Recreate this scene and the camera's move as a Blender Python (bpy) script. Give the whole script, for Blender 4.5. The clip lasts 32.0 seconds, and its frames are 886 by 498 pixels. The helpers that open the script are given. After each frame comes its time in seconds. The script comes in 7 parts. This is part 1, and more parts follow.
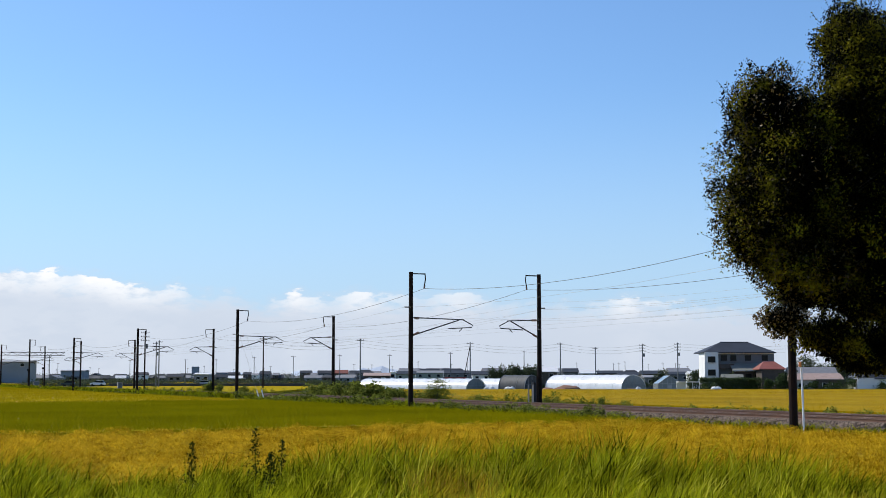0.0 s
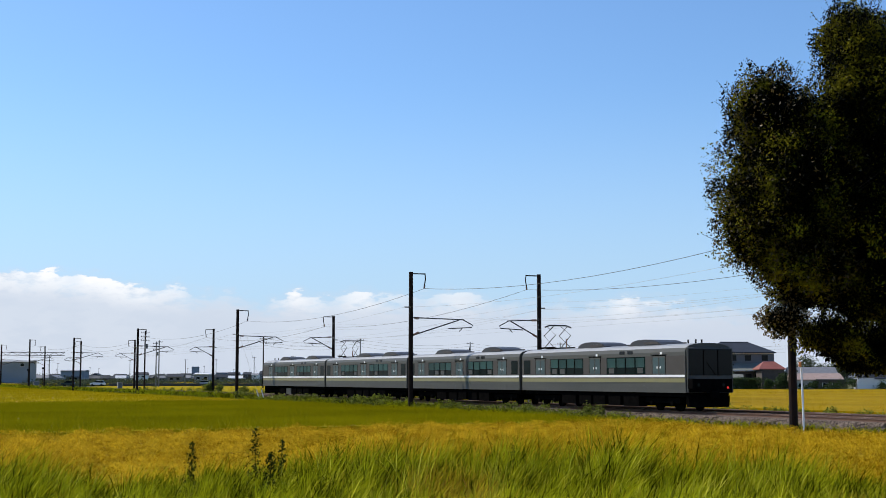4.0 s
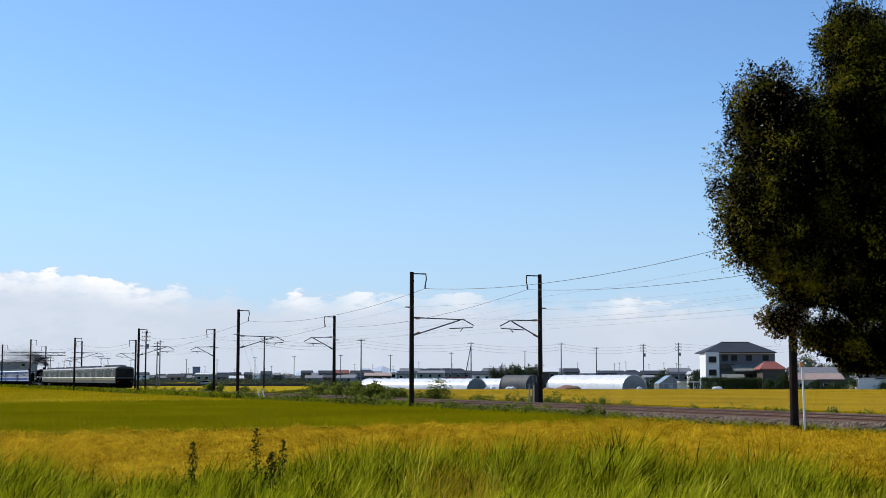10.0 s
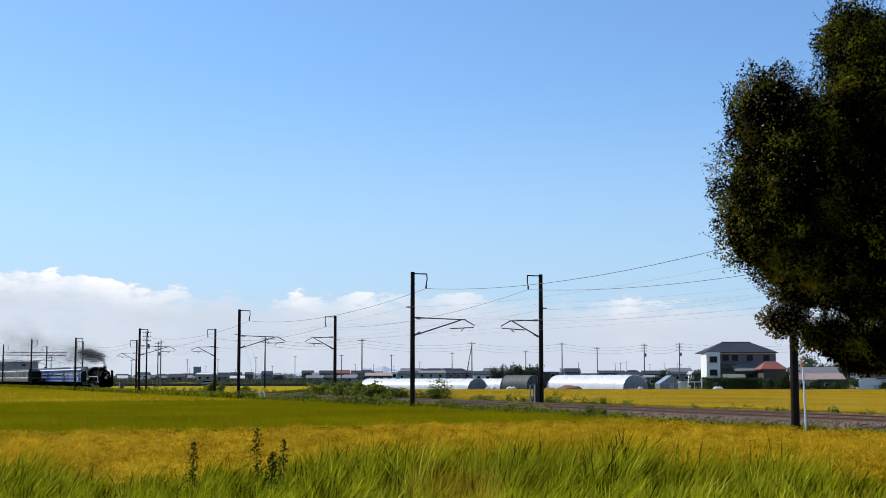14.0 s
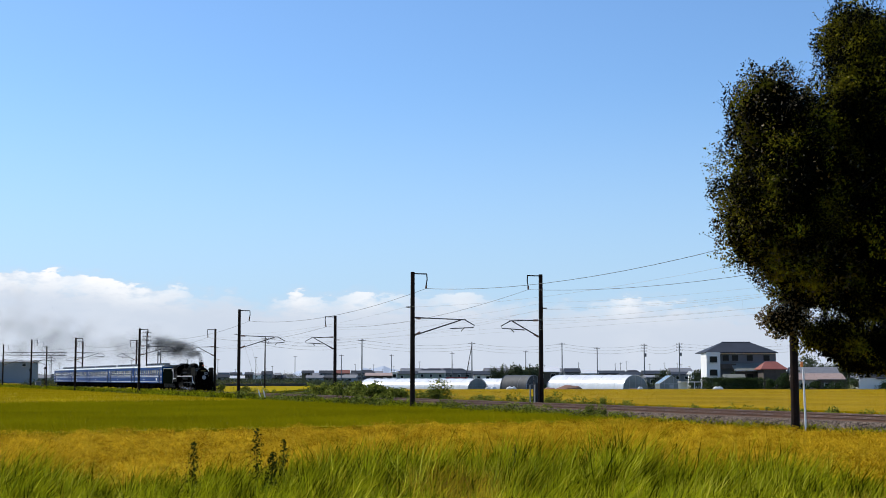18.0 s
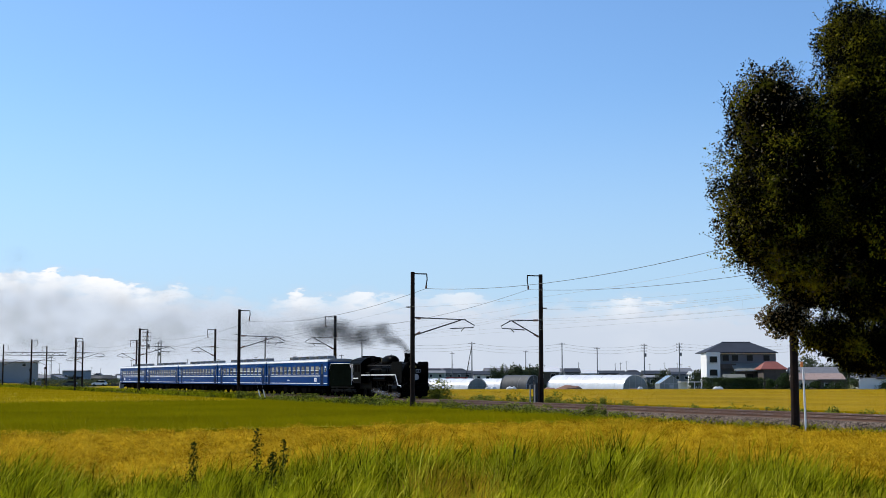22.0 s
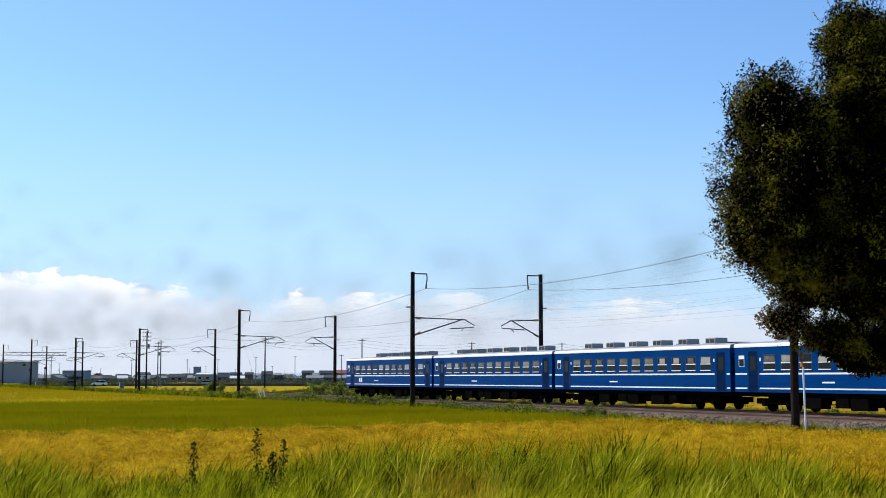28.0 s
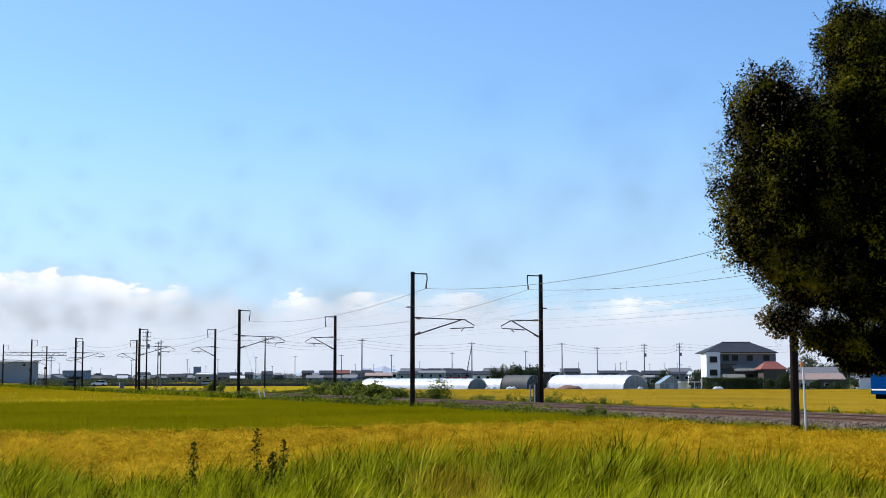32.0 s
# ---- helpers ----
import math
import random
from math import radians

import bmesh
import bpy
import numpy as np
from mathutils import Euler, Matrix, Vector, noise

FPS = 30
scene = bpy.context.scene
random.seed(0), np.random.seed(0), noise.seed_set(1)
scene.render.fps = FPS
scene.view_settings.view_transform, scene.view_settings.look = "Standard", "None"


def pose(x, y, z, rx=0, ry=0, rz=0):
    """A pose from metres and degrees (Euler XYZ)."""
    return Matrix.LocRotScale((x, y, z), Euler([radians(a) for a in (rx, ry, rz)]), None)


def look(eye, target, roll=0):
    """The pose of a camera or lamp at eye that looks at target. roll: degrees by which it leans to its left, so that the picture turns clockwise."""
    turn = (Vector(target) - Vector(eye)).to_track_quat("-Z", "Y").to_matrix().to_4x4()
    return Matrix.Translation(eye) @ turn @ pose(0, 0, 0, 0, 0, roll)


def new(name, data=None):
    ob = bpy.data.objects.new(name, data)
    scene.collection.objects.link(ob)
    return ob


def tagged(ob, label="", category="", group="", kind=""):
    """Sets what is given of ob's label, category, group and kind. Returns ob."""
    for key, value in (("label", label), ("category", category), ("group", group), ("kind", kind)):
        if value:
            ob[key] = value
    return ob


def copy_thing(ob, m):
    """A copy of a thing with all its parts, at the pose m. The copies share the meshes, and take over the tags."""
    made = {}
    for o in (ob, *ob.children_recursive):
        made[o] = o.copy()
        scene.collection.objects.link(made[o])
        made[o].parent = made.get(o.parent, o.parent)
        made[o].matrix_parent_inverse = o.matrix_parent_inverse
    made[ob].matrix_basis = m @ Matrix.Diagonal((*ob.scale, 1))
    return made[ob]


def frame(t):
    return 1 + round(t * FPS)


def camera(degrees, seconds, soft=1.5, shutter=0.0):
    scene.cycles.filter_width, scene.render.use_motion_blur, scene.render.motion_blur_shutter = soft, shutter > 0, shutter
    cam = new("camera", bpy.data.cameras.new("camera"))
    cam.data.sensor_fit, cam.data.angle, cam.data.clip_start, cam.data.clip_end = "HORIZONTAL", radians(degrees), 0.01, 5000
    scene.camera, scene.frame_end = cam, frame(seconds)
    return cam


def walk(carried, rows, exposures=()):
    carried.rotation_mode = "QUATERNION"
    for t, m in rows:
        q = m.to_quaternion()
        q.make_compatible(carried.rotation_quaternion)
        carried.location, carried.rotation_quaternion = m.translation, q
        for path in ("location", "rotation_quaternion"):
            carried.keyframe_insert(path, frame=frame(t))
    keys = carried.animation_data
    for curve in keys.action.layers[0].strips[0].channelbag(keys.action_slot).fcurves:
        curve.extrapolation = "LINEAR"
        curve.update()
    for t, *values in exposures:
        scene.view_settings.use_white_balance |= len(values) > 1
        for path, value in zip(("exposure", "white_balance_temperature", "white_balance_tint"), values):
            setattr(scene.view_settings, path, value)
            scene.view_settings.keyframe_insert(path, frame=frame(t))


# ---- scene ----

# ---------------------------------------------------------------- camera
EYE_Z = 1.77
TILT = 95.331
cam = camera(35.46, 32.0, 0.55, 0.06)
walk(cam, [(0.0, pose(0, 0, EYE_Z, TILT, 0, 0)), (8.5, pose(0, 0, EYE_Z, TILT, 0, 0)),
           (9.0, pose(0, 0, EYE_Z, TILT, 0, 0.035)), (10.4, pose(0, 0, EYE_Z, TILT, 0, 0.035)),
           (11.0, pose(0, 0, EYE_Z, TILT, 0, 0.07)), (32.0, pose(0, 0, EYE_Z, TILT, 0, 0.07))],
     [(0.0, 0.0), (22.0, 0.0), (22.9, 0.15), (32.0, 0.17)])

# ---------------------------------------------------------------- light
SUN_AZ, SUN_EL = 60.0, 46.0          # degrees to the left of the view's axis, and up
scene.cycles.transparent_max_bounces = 128


def make_world():
    w = bpy.data.worlds.new("world")
    scene.world = w
    w.use_nodes = True
    nt = w.node_tree
    nt.nodes.clear()
    N, Lk = nt.nodes.new, nt.links.new
    out, bg = N("ShaderNodeOutputWorld"), N("ShaderNodeBackground")
    sky = N("ShaderNodeTexSky")
    sky.sky_type = "NISHITA"
    sky.sun_disc = False
    sky.sun_elevation, sky.sun_rotation = radians(SUN_EL), radians(-SUN_AZ)
    sky.air_density, sky.dust_density, sky.ozone_density = 1.0, 0.6, 2.0
    co = N("ShaderNodeTexCoord")
    sep = N("ShaderNodeSeparateXYZ")
    Lk(co.outputs["Generated"], sep.inputs[0])
    # cumulus bank low over the horizon
    mp = N("ShaderNodeMapping")
    mp.inputs["Scale"].default_value = (9, 9, 22)
    Lk(co.outputs["Generated"], mp.inputs[0])
    n1 = N("ShaderNodeTexNoise")
    n1.inputs["Scale"].default_value, n1.inputs["Detail"].default_value = 1.0, 8
    n1.inputs["Roughness"].default_value = 0.62
    Lk(mp.outputs[0], n1.inputs[0])

    n2 = N("ShaderNodeTexNoise")
    n2.inputs["Scale"].default_value, n2.inputs["Detail"].default_value = 2.6, 6
    Lk(mp.outputs[0], n2.inputs[0])

    n3 = N("ShaderNodeTexNoise")
    n3.inputs["Scale"].default_value, n3.inputs["Detail"].default_value = 9.0, 5
    Lk(mp.outputs[0], n3.inputs[0])

    def math_(op, a, b, clamp=False):
        m = N("ShaderNodeMath")
        m.operation, m.use_clamp = op, clamp
        for k, v in enumerate((a, b)):
            if isinstance(v, (int, float)):
                m.inputs[k].default_value = v
            else:
                Lk(v, m.inputs[k])
        return m.outputs[0]

    def ramp(v, a, b, c, d):
        m = N("ShaderNodeMapRange")
        m.interpolation_type = "SMOOTHSTEP"
        Lk(v, m.inputs["Value"])
        for k, x in zip(("From Min", "From Max", "To Min", "To Max"), (a, b, c, d)):
            m.inputs[k].default_value = x
        return m.outputs[0]

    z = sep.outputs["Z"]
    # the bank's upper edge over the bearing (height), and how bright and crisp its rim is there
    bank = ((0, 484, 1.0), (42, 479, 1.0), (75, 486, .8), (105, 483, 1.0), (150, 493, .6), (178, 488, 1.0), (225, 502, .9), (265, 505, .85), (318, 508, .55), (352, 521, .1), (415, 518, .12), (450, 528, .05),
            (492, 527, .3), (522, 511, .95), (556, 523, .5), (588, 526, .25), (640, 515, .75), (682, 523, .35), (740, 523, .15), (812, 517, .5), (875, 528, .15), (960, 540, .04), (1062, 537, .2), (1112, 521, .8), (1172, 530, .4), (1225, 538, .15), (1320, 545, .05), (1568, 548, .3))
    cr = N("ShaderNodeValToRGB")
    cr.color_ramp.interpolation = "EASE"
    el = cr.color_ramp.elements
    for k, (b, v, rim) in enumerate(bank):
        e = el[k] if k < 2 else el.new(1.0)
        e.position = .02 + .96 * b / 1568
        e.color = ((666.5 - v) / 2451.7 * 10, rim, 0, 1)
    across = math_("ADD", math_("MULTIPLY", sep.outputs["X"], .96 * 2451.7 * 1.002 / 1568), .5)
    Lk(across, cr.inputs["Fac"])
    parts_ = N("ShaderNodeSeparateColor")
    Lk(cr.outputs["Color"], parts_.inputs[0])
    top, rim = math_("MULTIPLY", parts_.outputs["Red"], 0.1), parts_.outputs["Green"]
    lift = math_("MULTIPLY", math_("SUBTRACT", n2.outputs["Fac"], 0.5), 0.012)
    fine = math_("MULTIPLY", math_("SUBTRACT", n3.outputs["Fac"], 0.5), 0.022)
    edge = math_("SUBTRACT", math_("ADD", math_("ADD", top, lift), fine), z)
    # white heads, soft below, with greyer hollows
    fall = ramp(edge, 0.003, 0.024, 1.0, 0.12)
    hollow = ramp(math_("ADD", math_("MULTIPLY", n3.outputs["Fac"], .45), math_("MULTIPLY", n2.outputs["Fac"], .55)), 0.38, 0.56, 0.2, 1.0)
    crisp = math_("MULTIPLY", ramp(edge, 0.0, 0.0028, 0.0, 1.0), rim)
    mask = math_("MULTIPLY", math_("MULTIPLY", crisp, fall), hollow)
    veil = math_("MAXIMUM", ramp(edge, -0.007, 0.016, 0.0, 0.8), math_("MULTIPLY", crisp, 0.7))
    haze = ramp(z, 0.0, 0.22, 0.75, 0.0)
    tint = N("ShaderNodeMix")
    tint.data_type, tint.blend_type = "RGBA", "MULTIPLY"
    tint.inputs["Factor"].default_value = 1
    Lk(sky.outputs[0], tint.inputs["A"])
    tint.inputs["B"].default_value = (0.92, 1.22, 1.55, 1)

    def mix(f, a, col):
        m = N("ShaderNodeMix")
        m.data_type = "RGBA"
        Lk(f, m.inputs["Factor"])
        Lk(a, m.inputs["A"])
        m.inputs["B"].default_value = col
        return m.outputs["Result"]

    c0 = mix(haze, tint.outputs["Result"], (4.9, 6.7, 9.2, 1))
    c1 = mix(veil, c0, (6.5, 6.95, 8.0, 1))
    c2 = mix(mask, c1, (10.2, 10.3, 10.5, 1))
    Lk(c2, bg.inputs["Color"])
    bg.inputs["Strength"].default_value = 0.1
    Lk(bg.outputs[0], out.inputs[0])


make_world()
sun = new("sun", bpy.data.lights.new("sun", "SUN"))
sun.data.energy, sun.data.angle, sun.data.color = 5.0, radians(0.53), (1.0, 0.95, 0.86)
sun_to = Vector((-math.sin(radians(SUN_AZ)) * math.cos(radians(SUN_EL)), math.cos(radians(SUN_AZ)) * math.cos(radians(SUN_EL)), math.sin(radians(SUN_EL))))
sun.matrix_world = look(sun_to * 200, (0, 0, 0))


# ---------------------------------------------------------------- materials
def mat(name, col, rough=0.6, metal=0.0, vary=0.2, scale=1.5, fine=30.0, bump=0.15, col2=None, rnd=0.0, thin=0.0, spec=0.5, stretch=None, isl=0.0, shift=0.0, gain=1.5):
    """A surface with two scales of variation, a fine relief and, if asked, a tone of its own for every object or island."""
    m = bpy.data.materials.new(name)
    m.use_nodes = True
    nt = m.node_tree
    N, Lk = nt.nodes.new, nt.links.new
    b = nt.nodes["Principled BSDF"]
    co = N("ShaderNodeTexCoord")
    src = co.outputs["Object"]
    if stretch:
        mp = N("ShaderNodeMapping")
        mp.inputs["Scale"].default_value = stretch
        Lk(src, mp.inputs[0])
        src = mp.outputs[0]
    n1, n2 = N("ShaderNodeTexNoise"), N("ShaderNodeTexNoise")
    for n, s, d in ((n1, scale, 3), (n2, fine, 4)):
        n.inputs["Scale"].default_value, n.inputs["Detail"].default_value = s, d
        Lk(src, n.inputs["Vector"])
    add = N("ShaderNodeMath")
    add.operation = "MULTIPLY_ADD"
    Lk(n1.outputs["Fac"], add.inputs[0])
    add.inputs[1].default_value = gain
    half = N("ShaderNodeMath")
    half.operation = "MULTIPLY_ADD"
    Lk(n2.outputs["Fac"], half.inputs[0])
    half.inputs[1].default_value, half.inputs[2].default_value = 0.8, -0.65 - isl / 2 - rnd / 2 + shift - (gain - 1.5) / 2
    Lk(half.outputs[0], add.inputs[2])
    fac = add.outputs[0]
    if rnd:
        oi = N("ShaderNodeObjectInfo")
        r = N("ShaderNodeMath")
        r.operation = "MULTIPLY_ADD"
        Lk(oi.outputs["Random"], r.inputs[0])
        r.inputs[1].default_value = rnd
        Lk(fac, r.inputs[2])
        fac = r.outputs[0]
    if isl:
        ge = N("ShaderNodeNewGeometry")
        r = N("ShaderNodeMath")
        r.operation = "MULTIPLY_ADD"
        Lk(ge.outputs["Random Per Island"], r.inputs[0])
        r.inputs[1].default_value = isl
        Lk(fac, r.inputs[2])
        fac = r.outputs[0]
    mx = N("ShaderNodeMix")
    mx.data_type = "RGBA"
    Lk(fac, mx.inputs["Factor"])
    lo = [c * (1 - vary) for c in col]
    hi = list(col2) if col2 else [min(1, c * (1 + vary)) for c in col]
    mx.inputs["A"].default_value, mx.inputs["B"].default_value = (*lo, 1), (*hi, 1)
    Lk(mx.outputs["Result"], b.inputs["Base Color"])
    b.inputs["Roughness"].default_value, b.inputs["Metallic"].default_value = rough, metal
    b.inputs["Specular IOR Level"].default_value = spec
    if bump:
        bp = N("ShaderNodeBump")
        bp.inputs["Strength"].default_value, bp.inputs["Distance"].default_value = bump, 0.02
        Lk(n2.outputs["Fac"], bp.inputs["Height"])
        Lk(bp.outputs[0], b.inputs["Normal"])
    if thin:
        tr, ms = N("ShaderNodeBsdfTranslucent"), N("ShaderNodeMixShader")
        Lk(mx.outputs["Result"], tr.inputs["Color"])
        ms.inputs[0].default_value = thin
        Lk(b.outputs[0], ms.inputs[1])
        Lk(tr.outputs[0], ms.inputs[2])
        Lk(ms.outputs[0], nt.nodes["Material Output"].inputs[0])
    return m


def glow(name, col, strength):
    m = mat(name, col, 0.3)
    b = m.node_tree.nodes["Principled BSDF"]
    b.inputs["Emission Color"].default_value, b.inputs["Emission Strength"].default_value = (*col, 1), strength
    return m


M_soil = mat("soil_grass", (0.085, 0.085, 0.012), 0.95, vary=0.4, scale=0.08, fine=3, bump=0.5)
M_rice_gold = mat("ripe_rice", (0.33, 0.22, 0.001), 0.8, vary=0.45, scale=0.8, fine=4, thin=0.3, isl=0.8, gain=2.6, col2=(0.84, 0.60, 0.035), spec=0.02)
M_rice_green = mat("green_rice", (0.255, 0.225, 0.001), 0.8, vary=0.25, scale=0.1, fine=4, thin=0.3, isl=0.3, col2=(0.37, 0.315, 0.003), spec=0.02)
M_rice_lime = mat("yellow_green_rice", (0.36, 0.27, 0.002), 0.8, vary=0.25, scale=0.1, fine=5, thin=0.3, isl=0.3, col2=(0.56, 0.41, 0.006), spec=0.02)
M_gold_far = mat("far_ripe_rice", (0.28, 0.175, 0.002), 0.85, vary=0.3, scale=0.06, fine=0.6, bump=0.4, col2=(0.40, 0.262, 0.006), spec=0.02)
# strong dark-to-bright noise paints shaded gaps and lit tufts into the grass
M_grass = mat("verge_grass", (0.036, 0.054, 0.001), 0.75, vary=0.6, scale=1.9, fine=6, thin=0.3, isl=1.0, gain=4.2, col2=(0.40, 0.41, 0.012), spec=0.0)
# lit copy of the grass: sunlight put into a brighter blade colour
M_grass_lit = mat("lit_tone_grass_blade", (0.26, 0.27, 0.002), 0.6, vary=0.4, scale=1.6, fine=6, thin=0.4, isl=0.7, gain=3.0, col2=(0.74, 0.68, 0.05), spec=0.05)
M_weed = mat("weed_leaf", (0.05, 0.072, 0.006), 0.65, vary=0.4, scale=0.8, fine=10, thin=0.3, isl=0.9, col2=(0.30, 0.33, 0.05), spec=0.06)
M_withered = mat("withered_grass", (0.16, 0.07, 0.02), 0.8, vary=0.4, scale=1.5, isl=0.8, thin=0.25, col2=(0.42, 0.20, 0.05), spec=0.03)
M_ear = mat("rice_ear", (0.33, 0.185, 0.002), 0.8, vary=0.45, scale=0.9, fine=5, thin=0.3, isl=0.9, gain=2.4, col2=(0.70, 0.46, 0.022), spec=0.01)
M_weed_dark = mat("dark_weed_leaf", (0.014, 0.022, 0.003), 0.7, vary=0.4, scale=2.0, fine=10, thin=0.2, isl=0.9, col2=(0.07, 0.09, 0.012), spec=0.03)
M_straw = mat("dry_grass", (0.20, 0.13, 0.006), 0.8, vary=0.4, scale=2.0, gain=2.5, isl=0.9, thin=0.3, col2=(0.62, 0.46, 0.03), spec=0.0)
M_ballast = mat("ballast", (0.05, 0.037, 0.028), 0.95, vary=0.5, scale=0.6, fine=14, bump=0.9, col2=(0.12, 0.092, 0.073), spec=0.05)
M_stone = mat("ballast_stone", (0.04, 0.03, 0.024), 0.95, vary=0.5, isl=1.1, col2=(0.23, 0.18, 0.145), spec=0.05)
M_rail = mat("rusty_rail", (0.12, 0.06, 0.035), 0.7, 0.3, vary=0.3, scale=3, fine=40)
M_railtop = mat("bright_rail_head", (0.14, 0.105, 0.085), 0.5, 0.8, vary=0.1)
M_sleeper = mat("concrete_sleeper", (0.13, 0.10, 0.08), 0.9, vary=0.25, rnd=0.4)
M_pole = mat("dark_steel_pole", (0.010, 0.008, 0.0075), 0.75, 0.0, vary=0.4, scale=2, fine=25, col2=(0.03, 0.017, 0.013), spec=0.1)
M_concrete = mat("concrete", (0.30, 0.29, 0.27), 0.9, vary=0.25, scale=0.8, fine=20)
M_dsteel = mat("grey_galvanised_steel", (0.05, 0.05, 0.055), 0.6, 0.2, vary=0.2, spec=0.2)
M_thin_wire = mat("weathered_wire", (0.4, 0.41, 0.43), 0.8, 0.0, spec=0.1)
M_wire = mat("copper_wire_dark", (0.05, 0.05, 0.05), 0.6, 0.4)
M_insul = mat("porcelain_insulator", (0.22, 0.13, 0.10), 0.25)
# noise from near-black to olive paints shaded and lit leaf clumps
M_leaf = mat("zelkova_leaf_lit_shaded", (0.002, 0.003, 0.0003), 0.4, vary=0.4, scale=1.3, fine=4, thin=0.2, isl=0.9, col2=(0.34, 0.30, 0.018), spec=0.03, shift=-0.52, gain=4.0)
M_leaf_brown = mat("browned_leaf", (0.08, 0.055, 0.015), 0.6, vary=0.4, thin=0.3, isl=0.8, col2=(0.15, 0.10, 0.03))
M_bark = mat("bark", (0.045, 0.035, 0.028), 0.95, vary=0.4, scale=3, fine=20, bump=0.7, stretch=(1, 1, 0.3))


# ---------------------------------------------------------------- mesh helpers
def mesh_of(bm, name, material, smooth=False):
    me = bpy.data.meshes.new(name)
    bm.to_mesh(me)
    bm.free()
    me.materials.append(material)
    if smooth:
        for p in me.polygons:
            p.use_smooth = True
    return me


def part(name, bm, material, parent, label="", smooth=False):
    ob = new(name, mesh_of(bm, name, material, smooth))
    ob.parent = parent
    if label:
        tagged(ob, label)
    return ob


def put(name, data, parent, m=None):
    """One more part on a mesh that is there already."""
    ob = new(name, data)
    ob.parent = parent
    if m is not None:
        ob.matrix_basis = m
    return ob


def thing(name, m, label, category, group="", kind=""):
    ob = new(name)
    ob.empty_display_size = 0.3
    ob.matrix_basis = m
    return tagged(ob, label, category, group, kind)


def solid(name, bm, material, m, label, category="", group="", kind="", smooth=False):
    ob = new(name, mesh_of(bm, name, material, smooth))
    ob.matrix_basis = m
    return tagged(ob, label, category, group, kind)


def box(bm, x0, x1, y0, y1, z0, z1, bevel=0.0):
    r = bmesh.ops.create_cube(bm, size=1.0)
    for v in r["verts"]:
        v.co = Vector((x0 + (v.co.x + 0.5) * (x1 - x0), y0 + (v.co.y + 0.5) * (y1 - y0), z0 + (v.co.z + 0.5) * (z1 - z0)))
    if bevel:
        es = list({e for v in r["verts"] for e in v.link_edges})
        bmesh.ops.bevel(bm, geom=es, offset=bevel, segments=2, affect="EDGES", profile=0.6)
    return bm


def Box(*a, **k):
    return box(bmesh.new(), *a, **k)


def tube(bm, pts, r, seg=6, caps=True):
    """A round bar along a run of points; r is one radius or one for each point."""
    pts = [Vector(p) for p in pts]
    rings = []
    for i, p in enumerate(pts):
        d = (pts[min(i + 1, len(pts) - 1)] - pts[max(i - 1, 0)]).normalized()
        ref = Vector((0, 0, 1)) if abs(d.z) < 0.9 else Vector((1, 0, 0))
        u = d.cross(ref).normalized()
        v = d.cross(u)
        ri = r[i] if isinstance(r, (list, tuple)) else r
        rings.append([bm.verts.new(p + ri * (math.cos(2 * math.pi * k / seg) * u + math.sin(2 * math.pi * k / seg) * v)) for k in range(seg)])
    for a, b in zip(rings, rings[1:]):
        for k in range(seg):
            bm.faces.new((a[k], a[(k + 1) % seg], b[(k + 1) % seg], b[k]))
    if caps:
        bm.faces.new(rings[0][::-1])
        bm.faces.new(rings[-1])
    return bm


def Tube(*a, **k):
    return tube(bmesh.new(), *a, **k)


def prism(bm, outline, x0, x1, axis="x"):
    """A closed outline in (y, z) drawn out from x0 to x1; axis 'y' takes (x, z)."""
    def at(q, t):
        return (t, q[0], q[1]) if axis == "x" else (q[0], t, q[1]) if axis == "y" else (q[0], q[1], t)
    a = [bm.verts.new(at(q, x0)) for q in outline]
    b = [bm.verts.new(at(q, x1)) for q in outline]
    n = len(outline)
    for k in range(n):
        bm.faces.new((a[k], a[(k + 1) % n], b[(k + 1) % n], b[k]))
    bm.faces.new(a[::-1])
    bm.faces.new(b)
    bmesh.ops.recalc_face_normals(bm, faces=bm.faces)
    return bm


def Prism(*a, **k):
    return prism(bmesh.new(), *a, **k)


def disc(bm, c, r, y0, y1, seg=20):
    """A wheel-like disc with its axle along y."""
    return tube(bm, [(c[0], y0, c[1]), (c[0], y1, c[1])], r, seg)


# ---------------------------------------------------------------- the railway's line
# x over y of the nearer track's middle; beyond y = 340 and before y = 30 it runs straight
def line_x(y):
    def cubic(v):
        w = (v - 90) / 100
        q = max(0.0, (v - 100) / 100)
        return 7.414 - 42.452 * w - 3.097 * w * w + 0.665 * w ** 3 + 0.025 * w ** 4 - 0.094 * q * q + 1.257 * q ** 3 - 0.437 * q ** 4
    if y > 340:
        return cubic(340) - 0.468 * (y - 340)
    if y < 30:
        return cubic(30) - 0.381 * (y - 30)
    return cubic(y)


LY = np.arange(-260.0, 1500.0, 0.5)
LX = np.array([line_x(v) for v in LY])
LS = np.concatenate([[0.0], np.cumsum(np.hypot(np.diff(LX), np.diff(LY)))])
LS -= np.interp(30.0, LY, LS)
LT = np.gradient(LX, LY)


def on_line(s, off=0.0, z=0.0):
    """The point at s metres along the line, off metres to its far side."""
    x, y, t = np.interp(s, LS, LX), np.interp(s, LS, LY), np.interp(s, LS, LT)
    n = math.hypot(t, 1.0)
    return Vector((x + off / n, y - off * t / n, z))


def line_turn(s):
    """The heading of the line, away from the viewer, in degrees about z."""
    return math.degrees(math.atan2(1.0, np.interp(s, LS, LT)))


TRACK_GAP = 3.8


